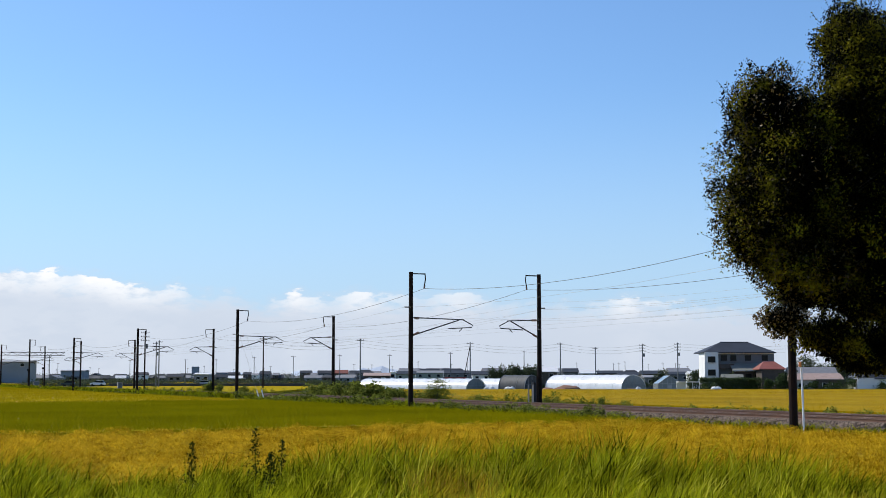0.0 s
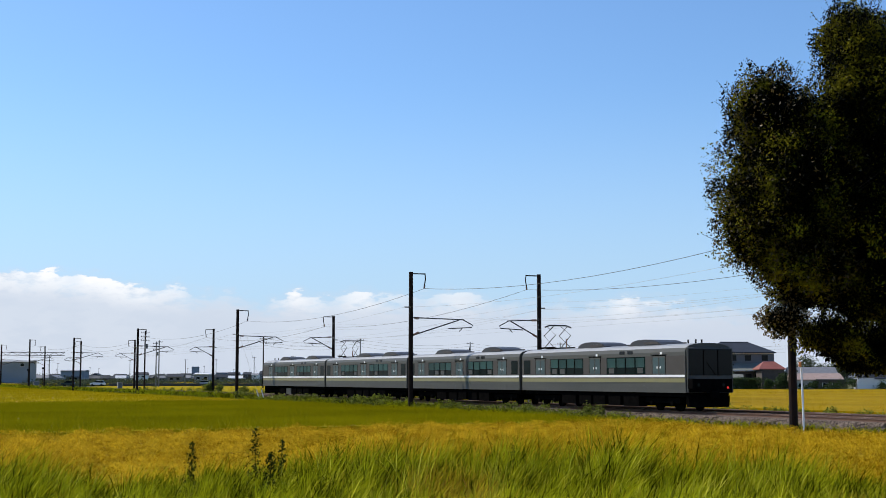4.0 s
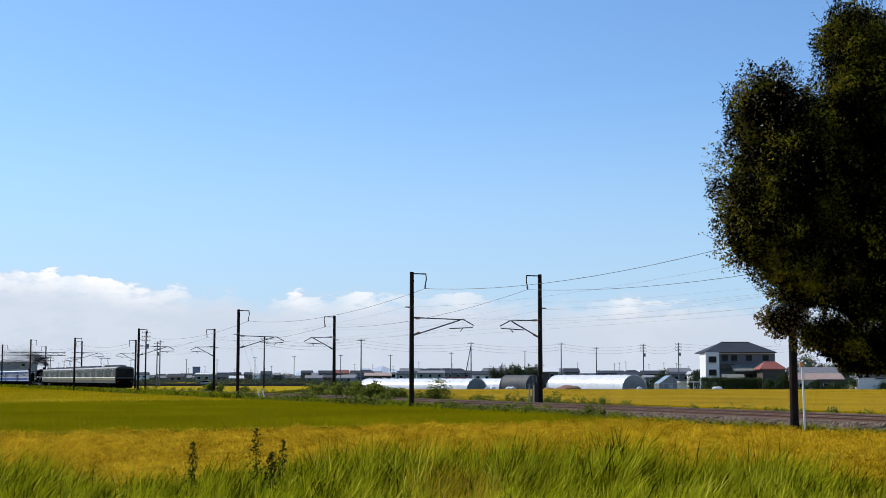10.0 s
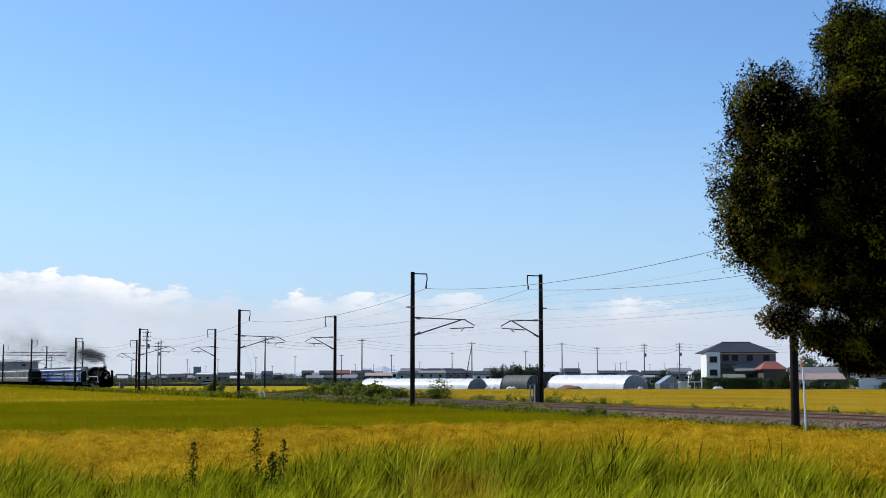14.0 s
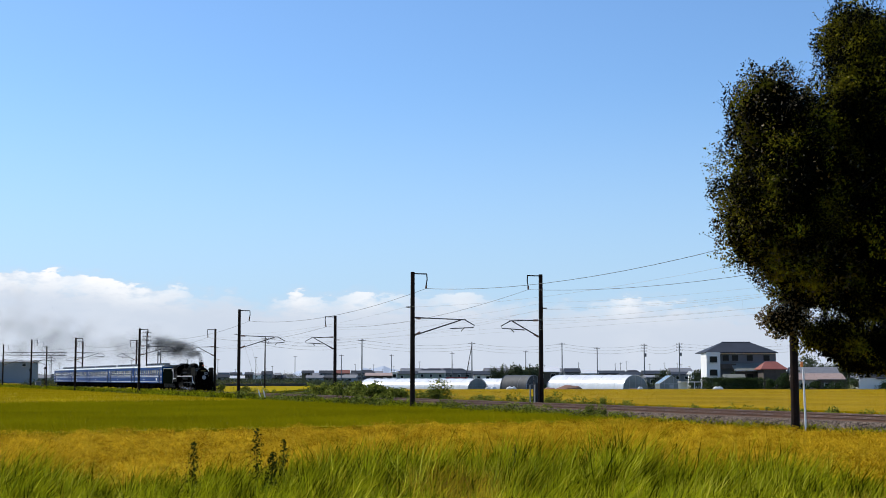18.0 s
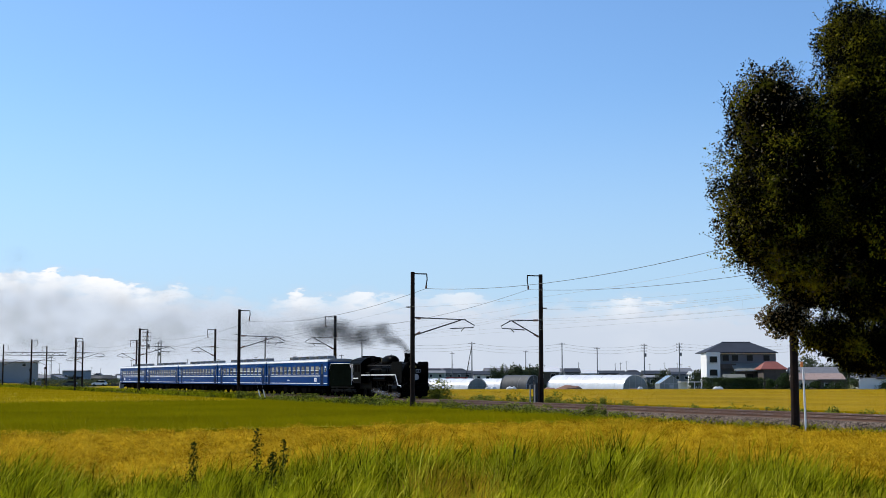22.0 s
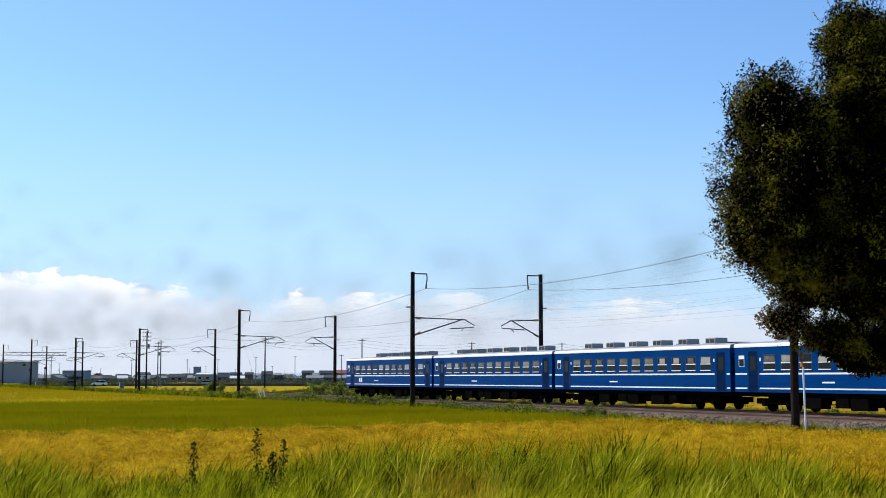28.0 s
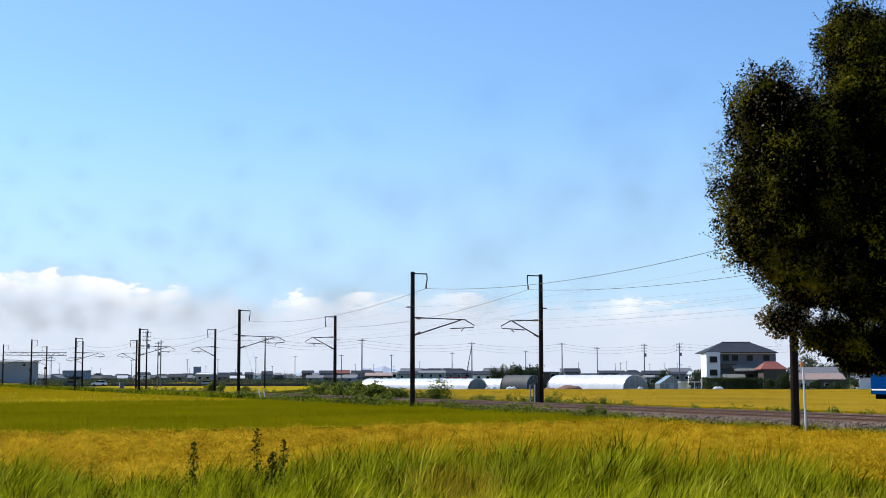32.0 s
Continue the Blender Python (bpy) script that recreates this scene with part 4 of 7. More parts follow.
        for dx, dy in ((-.6, .4), (-1.1, -.3), (-1.5, .3)):
            part("roof_aerial", Tube([(xe + s * dx, dy, 3.6), (xe + s * dx, dy, 3.86)], 0.05, 6), M_black, t)
    return t


def blue_coach(kind, seed):
    """A blue saloon coach; kind "front" and "rear" carry a white mark on their sides."""
    rng = random.Random(seed)
    t = thing("passenger_coach", pose(0, 0, 0), "blue passenger coach with white stripes and silver roof", "train coach", "coaches of the steam train")
    h, x0, x1 = 1.45, -10.45, 10.45
    turn = -1 if kind == "front" else 1     # which end the washroom is at
    part("body", Prism(ring_profile(h, 1.03, 3.42, 0.2)[:2] + [(-1.4, 3.5), (1.4, 3.5)] + ring_profile(h, 1.03, 3.42, 0.2)[-2:], x0, x1), M_blue, t)
    part("roof", Prism([(-1.46, 3.45), (-1.40, 3.6), (-1.1, 3.69), (-0.5, 3.75), (0.5, 3.75), (1.1, 3.69), (1.40, 3.6), (1.46, 3.45)], x0 - .02, x1 + .02), M_coach_roof, t)
    for sy in (-1, 1):
        part("gutter", Prism([(sy * 1.45, 3.43), (sy * 1.475, 3.43), (sy * 1.475, 3.5), (sy * 1.42, 3.62), (sy * 1.40, 3.61)], x0 - .02, x1 + .02), M_white, t)
    for k in range(1 if kind in ("rear", "front") else 0, 6):
        xc = -7.5 + 2.9 * k
        ac = put("roof_cooler", COACH["cooler"], t, pose(xc, 0, 0))
        put("cooler_base", COACH["base"], ac)
        for sy in (-1, 1):
            put("grille", COACH["grille"], ac, pose(0.35, 0, 0) if sy > 0 else pose(0.35, 0, 0) @ Matrix.Rotation(math.pi, 4, "Z") @ pose(.7, 0, 0))
    for sy in (-1, 1):
        def plate(name, a, b, z0, z1, m, d=0.004, parent=t):
            return part(name, Box(a, b, min(sy * h, sy * (h + d)), max(sy * h, sy * (h + d)), z0, z1), m, parent)
        for a, b in ((-8.15, 8.95), (-10.4, -9.3), (10.1, 10.4)):
            a, b = sorted((turn * a, turn * b))
            plate("waist_stripe", a, b, 1.96, 2.05, M_white)
            plate("sill_stripe", a, b, 1.2, 1.275, M_white)
        for k in range(11):
            xw = turn * (-7.25 + 1.53 * k)
            fr = put("window", COACH["frame" + str(sy)], t, pose(xw, 0, 0))
            put("pane", COACH["glass" + str(sy)], fr)
            put("sash_bar", COACH["sash" + str(sy)], fr)
            put("sill", COACH["sill" + str(sy)], fr)
            r = rng.random()
            if r < 0.86:
                put("curtain", COACH[("curtain" if r < .6 else "shade") + str(sy)], fr)
        for xd, s in ((-8.75 * turn, -turn), (9.55 * turn, turn)):
            plate("door", xd - .42, xd + .42, 1.06, 3.22, M_blue_dark, -0.05)
            dr2 = part("door_leaf", Box(xd - .4, xd + .4, min(sy * (h - .05), sy * (h + .002)), max(sy * (h - .05), sy * (h + .002)), 1.08, 3.2), M_blue_dark, t)
            part("door_pane", Box(xd - .25, xd + .25, min(sy * h, sy * (h + .006)), max(sy * h, sy * (h + .006)), 2.2, 2.95), M_glass, dr2)
            part("handrail", Tube([(xd - s * .55, sy * (h + .05), 1.4), (xd - s * .55, sy * (h + .05), 2.6)], .012, 5), M_dsteel, t)
            part("marker", Box(xd - s * .68 - .06, xd - s * .68 + .06, min(sy * h, sy * (h + .012)), max(sy * h, sy * (h + .012)), 2.68, 2.86), M_white, t)
        sw = put("window", COACH["small" + str(sy)], t, pose(-9.8 * turn, 0, 0))
        put("pane", COACH["smallpane" + str(sy)], sw)
        plate("car_mark", -2.9, -1.9, 1.52, 1.6, M_white)
        if kind in ("front", "rear"):
            x = 6.7 if kind == "front" else -6.5
            for a, b, z0, z1 in ((-.4, -.1, 1.42, 1.82), (0.0, .4, 1.42, 1.82)):
                k = 1 if sy < 0 else -1
                plate("white_mark", x + min(k * a, k * b), x + max(k * a, k * b), z0, z1, M_white)
    for s in (-1, 1):
        xe = s * 10.45
        part("gangway", Box(min(xe, xe + s * .2), max(xe, xe + s * .2), -.48, .48, 1.05, 3.15, bevel=.03), M_rubber, t)
        part("end_door", Box(min(xe, xe + s * .03), max(xe, xe + s * .03), -1.3, -0.6, 1.9, 2.9), M_glass, t)
        part("coupler", Box(min(xe, xe + s * .3), max(xe, xe + s * .3), -.13, .13, .76, 1.0), M_black, t)
        for sy in (-1, 1):
            part("end_lamp", Tube([(xe, sy * 1.15, 3.1), (xe + s * .05, sy * 1.15, 3.1)], .09, 10), M_red_lamp if (kind == "rear" and s < 0) else M_glass, t)
    part("underframe", Box(x0 + .1, x1 - .1, -1.25, 1.25, .8, 1.03), M_black, t)
    for x, l, d in ((-3.9, 1.4, .58), (-1.6, 1.0, .5), (-.3, 1.3, .62), (2.6, 1.5, .6), (4.3, .8, .5)):
        for sy in (-1, 1):
            part("equipment_box", Box(x - l / 2, x + l / 2, min(sy * .7, sy * 1.3), max(sy * .7, sy * 1.3), .82 - d, .82, bevel=.03), M_black, t)
    part("brake_gear", Box(-5.0, 5.0, -.6, .6, .62, .82), M_black, t)
    for x in (1.1, 3.6):
        part("air_tank", Tube([(x - .5, -.9, .6), (x + .5, -.9, .6)], .18, 10), M_black, t)
    part("brake_rod", Tube([(-6.0, -.7, .45), (6.0, -.7, .45)], .025, 5), M_black, t)
    for xb in (-7.2, 7.2):
        bogie(t, xb)
    return t


COACH = {}


def coach_shared():
    h = 1.45
    for sy in (-1, 1):
        def plate(x0, x1, z0, z1, d0, d1, m, name):
            return mesh_of(Box(x0, x1, min(sy * (h + d0), sy * (h + d1)), max(sy * (h + d0), sy * (h + d1)), z0, z1), name, m)
        k = str(sy)
        COACH["frame" + k] = plate(-.52, .52, 2.2, 3.02, -.04, .006, M_dsteel, "window")
        COACH["glass" + k] = plate(-.48, .48, 2.26, 2.98, .006, .010, M_glass, "pane")
        COACH["sash" + k] = plate(-.5, .5, 2.55, 2.60, .010, .018, M_white, "sash_bar")
        COACH["sill" + k] = plate(-.5, .5, 2.19, 2.235, .006, .03, M_white, "sill")
        COACH["small" + k] = plate(-.26, .26, 2.4, 3.0, -.04, .006, M_white, "window")
        COACH["smallpane" + k] = plate(-.22, .22, 2.42, 2.8, .006, .010, M_glass, "pane")
        COACH["curtain" + k] = plate(-.46, .46, 2.62, 2.96, .010, .013, M_blind_w, "curtain")
        COACH["shade" + k] = plate(-.30, .30, 2.62, 2.94, .010, .013, M_blind_w, "curtain")
    bm = Box(-.5, .5, -.44, .44, 3.7, 4.1, bevel=.07)
    COACH["cooler"] = mesh_of(bm, "roof_cooler", M_coach_ac)
    COACH["grille"] = mesh_of(box(Box(-.76, -.38, .43, .452, 3.8, 4.04), -.30, .06, .43, .452, 3.8, 4.04), "grille", M_grill)
    COACH["base"] = mesh_of(Box(-.6, .6, -.52, .52, 3.68, 3.78, bevel=.02), "cooler_base", M_coach_roof)


DRIVERS = []


def steam_engine():
    """Engine; local x points ahead, the front beam at x = 0."""
    t = thing("steam_locomotive", pose(0, 0, 0), "black steam locomotive with smoke deflectors and white running-board edge", "locomotive")
    zc = 2.42
    # boiler, smokebox, firebox casing
    part("boiler", Tube([(-11.2, 0, zc), (-9.6, 0, zc), (-9.5, 0, zc), (-4.2, 0, zc)], [.93, .93, .86, .80], 28), M_loco, t, smooth=False)
    part("smokebox", Tube([(-4.2, 0, zc), (-1.9, 0, zc)], .83, 28), M_loco, t)
    for x in (-9.5, -7.7, -6.0, -4.2):
        part("boiler_band", Tube([(x - .04, 0, zc), (x + .04, 0, zc)], .86 if x > -9 else .88, 28), M_loco, t)
    d = part("smokebox_door", Tube([(-1.91, 0, zc), (-1.85, 0, zc), (-1.73, 0, zc), (-1.68, 0, zc)], [.8, .78, .55, .2], 24), M_loco, t)
    part("door_handle", tube(Tube([(-1.67, -.2, zc), (-1.63, .2, zc)], .03, 6), [(-1.65, 0, zc - .2), (-1.63, 0, zc + .2)], .03, 6), M_loco, d)
    part("name_plate", Box(-1.73, -1.64, -.34, .34, zc + .3, zc + .46, bevel=.02), M_brass, d, "plain brass plate")
    # chimney, domes, feedwater heater
    part("chimney", Tube([(-2.85, 0, zc + .7), (-2.85, 0, 3.5), (-2.85, 0, 3.97), (-2.85, 0, 4.0)], [.42, .29, .31, .34], 18), M_loco, t)
    part("dome", Tube([(-8.35, 0, 3.2), (-8.25, 0, 3.24), (-8.0, 0, 3.27), (-7.6, 0, 3.28), (-6.6, 0, 3.28), (-6.2, 0, 3.27), (-5.9, 0, 3.24), (-5.78, 0, 3.2)], [.15, .38, .54, .6, .6, .54, .38, .15], 22), M_loco, t, smooth=True)
    part("headlamp", Tube([(-2.35, 0, 3.5), (-1.95, 0, 3.5)], [.17, .2], 14), M_loco, t)
    part("lamp_lens", Tube([(-1.95, 0, 3.5), (-1.92, 0, 3.5)], .075, 14), M_lamp_lit, t, "lit warm lens")
    part("safety_valve", Tube([(-9.3, 0, 3.2), (-9.3, 0, 3.62)], [.09, .06], 8), M_brass, t)
    part("whistle", Tube([(-10.2, .3, 3.2), (-10.2, .3, 3.6)], .05, 8), M_brass, t)
    part("turret", Box(-11.3, -9.9, -.5, .5, 3.2, 3.7, bevel=.15), M_loco, t)
    for x in (-5.4, -7.4, -9.0):
        for sy in (-1, 1):
            part("sand_pipe", Tube([(x, sy * .7, 3.0), (x - .1, sy * .86, 2.4), (x - .1, sy * .9, 1.7)], .03, 5), M_loco, t)
    for sy in (-1, 1):
        part("boiler_handrail", Tube([(-10.8, sy * .95, 2.95), (-2.2, sy * .88, 2.9)], .018, 5), M_rod, t)
        for x in (-10.0, -8.2, -6.4, -4.6, -2.8):
            part("rail_knob", Tube([(x, sy * .8, 2.9), (x, sy * .96, 2.92)], .022, 5), M_loco, t)
        part("injector_pipe", Tube([(-11.0, sy * 1.0, 2.3), (-9.8, sy * .98, 2.25), (-9.4, sy * .95, 2.6), (-7.0, sy * .9, 2.62)], .04, 6), M_rod, t)
        part("drain_pipe", Tube([(-2.9, sy * 1.15, .45), (-2.4, sy * 1.2, .3), (-1.2, sy * 1.2, .28)], .03, 5), M_loco, t)
        part("front_step", Box(-1.15, -.85, min(sy * 1.0, sy * 1.28), max(sy * 1.0, sy * 1.28), .42, .47), M_loco, t)
        part("step_hanger", Tube([(-1.0, sy * 1.27, .45), (-1.0, sy * 1.27, 1.1)], .025, 5), M_loco, t)
    part("generator", Tube([(-10.6, -.35, 3.42), (-10.0, -.35, 3.42)], .16, 10), M_loco, t)
    part("feed_heater", Tube([(-4.9, -.62, 3.12), (-4.9, .62, 3.12)], .13, 10), M_loco, t)
    part("long_pipe", Tube([(-11, -.93, 2.75), (-2.4, -.86, 2.72)], .035, 5), M_loco, t)
    part("long_pipe", Tube([(-11, .93, 2.75), (-2.4, .86, 2.72)], .035, 5), M_loco, t)
    for sy in (-1, 1):
        # running boards with a white edge that steps down at the front
        y0, y1 = sorted((sy * .78, sy * 1.38))
        part("running_board", Box(-11.2, -2.6, y0, y1, 1.98, 2.06), M_loco, t)
        yy = sorted((sy * 1.38, sy * 1.40))
        part("white_edge", Box(-11.1, -8.65, yy[0], yy[1], 2.03, 2.12), M_white, t)
        part("white_edge", Box(-8.4, -2.34, yy[0], yy[1], 2.03, 2.12), M_white, t)
        if sy < 0:
            part("white_edge", Tube([(-2.35, sy * 1.39, 2.07), (-1.75, sy * 1.39, 1.15), (-1.05, sy * 1.39, 1.12), (-1.05, sy * 1.39, .95)], .04, 4), M_white, t)
        part("front_plate", Prism([(-2.75, 2.0), (-1.9, 1.1), (-.6, 1.1), (-.6, 1.16), (-1.85, 1.18), (-2.65, 2.05)], min(sy * .3, sy * 1.36), max(sy * .3, sy * 1.36), "y"), M_loco, t)
        # smoke deflector
        dz = part("smoke_deflector", Prism([(-3.6, 1.95), (-3.6, 3.1), (-3.45, 3.25), (-1.35, 3.25), (-1.15, 3.1), (-1.15, 1.5), (-1.4, 1.25), (-2.1, 1.25)], min(sy * 1.24, sy * 1.275), max(sy * 1.24, sy * 1.275), "y"), M_loco, t)
        part("stay", Tube([(-1.9, sy * 1.3, 3.0), (-1.9, sy * .7, 2.95)], .025, 5), M_loco, dz)
        # cylinder and motion
        part("cylinder", Tube([(-3.0, sy * 1.1, .86), (-1.75, sy * 1.1, .86)], .42, 18), M_loco, t)
        part("valve_chest", Tube([(-3.1, sy * 1.05, 1.38), (-1.65, sy * 1.05, 1.38)], .22, 14), M_loco, t)
        part("guide_bar", Box(-4.8, -3.0, min(sy * 1.05, sy * 1.15), max(sy * 1.05, sy * 1.15), 1.12, 1.2), M_rod, t)
        part("air_tank", Tube([(-8.2, sy * 1.12, 1.72), (-5.2, sy * 1.12, 1.72)], .2, 12), M_loco, t)
        part("air_pump", Tube([(-9.0, sy * 1.12, 1.5), (-9.0, sy * 1.12, 2.4)], .22, 12), M_loco, t)
        part("step", Box(-13.2, -12.4, min(sy * 1.1, sy * 1.35), max(sy * 1.1, sy * 1.35), .45, .52), M_loco, t)
        # cab side
        cb = part("cab_side", Prism([(-13.3, 1.3), (-13.3, 3.2), (-11.1, 3.2), (-11.1, 1.3)], min(sy * 1.36, sy * 1.4), max(sy * 1.36, sy * 1.4), "y"), M_loco, t)
        part("cab_window", Box(-12.0, -11.35, min(sy * 1.4, sy * 1.41), max(sy * 1.4, sy * 1.41), 2.4, 3.05), M_black, cb)
        part("cab_window", Box(-12.85, -12.15, min(sy * 1.4, sy * 1.41), max(sy * 1.4, sy * 1.41), 2.4, 3.05), M_black, cb)
        part("white_edge", Box(-13.3, -11.9, min(sy * 1.4, sy * 1.42), max(sy * 1.4, sy * 1.42), 1.72, 1.82), M_white, t)
        part("handrail", Tube([(-13.36, sy * 1.4, 1.5), (-13.36, sy * 1.4, 2.9)], .025, 5), M_white, t)
    part("cab_roof", Prism([(-1.46, 3.15), (-1.42, 3.25), (-1.1, 3.55), (-.5, 3.76), (0, 3.8), (.5, 3.76), (1.1, 3.55), (1.42, 3.25), (1.46, 3.15)], -14.2, -10.9), M_loco, t)
    part("cab_front_wall", Prism([(-1.36, 1.3), (-1.36, 3.2), (-.6, 3.65), (.6, 3.65), (1.36, 3.2), (1.36, 1.3)], -11.2, -11.1), M_loco, t)
    part("roof_vent", Box(-13.2, -12.2, -.5, .5, 3.74, 3.9, bevel=.05), M_loco, t)
    part("frame", Box(-13.2, -.7, -.5, .5, .75, 1.3), M_loco, t)
    part("smokebox_saddle", Box(-3.4, -1.95, -.75, .75, 1.0, 1.95), M_loco, t)
    part("front_platform", Box(-2.0, -.75, -1.15, 1.15, 1.02, 1.3), M_loco, t)
    part("ash_pan", Box(-12.6, -1.3, -.5, .5, .22, .8), M_loco, t)
    part("firebox", Box(-13.0, -9.6, -.85, .85, .75, 1.9, bevel=.05), M_loco, t)
    # front end
    part("front_beam", Box(-.9, -.72, -1.2, 1.2, .72, 1.12, bevel=.02), M_loco, t)
    part("coupler", box(Box(-.75, -.25, -.13, .13, .78, 1.0), -.45, -.18, -.22, .22, .7, 1.08, bevel=.04), M_loco, t)
    part("pilot", Prism([(-1.2, .2), (-1.25, .7), (1.1, .7), (1.05, .2)], -1.05, -.86), M_loco, t)
    part("front_disc", Tube([(-.62, -.16, 1.88), (-.56, -.16, 1.88)], .28, 20), M_disc, t, "round grey painted headboard")
    part("disc_post", Tube([(-.6, -.16, 1.1), (-.6, -.16, 1.65)], .03, 5), M_loco, t)
    sg = part("white_card", Box(-.74, -.72, -.10, .34, 2.28, 2.56), M_disc, t, "small white sign with dark marks")
    part("mark", Box(-.72, -.715, -.06, .08, 2.33, 2.51), M_loco, sg)
    part("mark", Box(-.72, -.715, .15, .29, 2.33, 2.51), M_loco, sg)
    for sy in (-1, 1):
        part("marker_lamp", Tube([(-.68, sy * .95, 1.3), (-.53, sy * .95, 1.3)], .1, 10), M_loco, t)
        part("front_handrail", Tube([(-.65, sy * 1.2, 1.1), (-.65, sy * 1.2, 1.75), (-1.2, sy * 1.2, 1.9)], .02, 5), M_loco, t)
    # wheels
    for x in (-1.5, -3.4):
        bm = Tube([(x, -.6, .47), (x, .6, .47)], .08, 8)
        for sy in (-1, 1):
            disc(bm, (x, .47), .47, sy * .53, sy * .66, 20)
        part("leading_wheelset", bm, M_loco, t)
    bm = Tube([(-11.9, -.6, .47), (-11.9, .6, .47)], .08, 8)
    for sy in (-1, 1):
        disc(bm, (-11.9, .47), .47, sy * .53, sy * .66, 20)
    part("trailing_wheelset", bm, M_loco, t)
    for x in (-5.6, -7.5, -9.4):
        bm = bmesh.new()
        for sy in (-1, 1):
            y0, y1 = sorted((sy * .53, sy * .67))
            n = 28
            for k in range(n):     # tyre
                a0, a1 = 2 * math.pi * k / n, 2 * math.pi * (k + 1) / n
                q = [bm.verts.new((r * math.cos(a), y, r * math.sin(a))) for y in (y0, y1) for a in (a0, a1) for r in (.875, .76)]
                for f in ((0, 1, 3, 2), (4, 6, 7, 5), (0, 2, 6, 4), (1, 5, 7, 3)):
                    bm.faces.new([q[i] for i in f])
            for k in range(12):    # box spokes
                a = 2 * math.pi * k / 12
                tube(bm, [(.15 * math.cos(a), sy * .6, .15 * math.sin(a)), (.78 * math.cos(a), sy * .6, .78 * math.sin(a))], .05, 5)
            tube(bm, [(0, sy * .5, 0), (0, sy * .75, 0)], .2, 12)
            tube(bm, [(.33, sy * .6, 0), (.33, sy * .85, 0)], .09, 8)
            tube(bm, [(-.5, sy * .58, -.25), (-.5, sy * .66, .25)], .16, 6)
        tube(bm, [(0, -.6, 0), (0, .6, 0)], .1, 8)
        wh = part("driving_wheelset", bm, M_loco, t)
        wh.matrix_basis = pose(x, 0, .875)
        DRIVERS.append(("wheel", wh, x))
    for sy in (-1, 1):
        y0, y1 = sorted((sy * .76, sy * .83))
        bm = Box(-1.9, 1.9, y0, y1, -.07, .07, bevel=.01)
        for k in (-1.9, 0, 1.9):
            disc(bm, (k, 0), .14, y0 - .01, y1 + .01, 12)
        rd = part("coupling_rod", bm, M_rod, t, "bright steel rod")
        DRIVERS.append(("rod", rd, -7.5))
    return t


def tender():
    t = thing("tender", pose(0, 0, 0), "dark green-black coal tender with white-lined upper edge", "tender")
    for sy in (-1, 1):
        y0, y1 = sorted((sy * 1.36, sy * 1.4))
        pn = part("side_panel", Prism([(-6.9, 1.05), (-6.9, 2.75), (-6.75, 2.8), (-6.6, 3.1), (-6.5, 3.2), (-.95, 3.2), (-.85, 3.1), (-.75, 2.85), (-.4, 2.75), (-.4, 1.05)], y0, y1, "y"), M_tender, t)
        part("white_edge", Tube([(-6.9, sy * 1.41, 2.72), (-6.75, sy * 1.41, 2.8), (-6.6, sy * 1.41, 3.12), (-6.45, sy * 1.41, 3.21), (-.95, sy * 1.41, 3.21), (-.85, sy * 1.41, 3.12), (-.75, sy * 1.41, 2.86), (-.42, sy * 1.41, 2.74), (-.42, sy * 1.41, 1.1)], .022, 4), M_white, pn)
    part("end_panel", Box(-6.95, -6.88, -1.36, 1.36, 1.05, 2.75), M_tender, t)
    part("end_panel", Box(-.45, -.4, -1.36, 1.36, 1.05, 2.6), M_tender, t)
    part("tank", Box(-6.88, -.45, -1.35, 1.35, 1.0, 2.6), M_tender, t)
    bm = bmesh.new()
    bmesh.ops.create_grid(bm, x_segments=22, y_segments=10, size=1)
    for v in bm.verts:
        v.co.x, v.co.y = v.co.x * 2.1 - 2.9, v.co.y * 1.3
        v.co.z = 2.75 + .5 * (1 - (v.co.y / 1.3) ** 2) + .12 * noise.noise(v.co * 3)
    part("coal", bm, M_coal, t)
    part("underframe", Box(-7.0, -.2, -1.2, 1.2, .82, 1.05), M_loco, t)
    part("brake_gear", Box(-6.6, -.6, -.55, .55, .25, .85), M_loco, t)
    for x in (-1.7, -5.4):
        bogie(t, x, M_loco)
    part("ladder", tube(Tube([(-6.99, -.3, 1.1), (-6.99, -.3, 2.7)], .02, 5), [(-6.99, -.7, 1.1), (-6.99, -.7, 2.7)], .02, 5), M_loco, t)
    return t


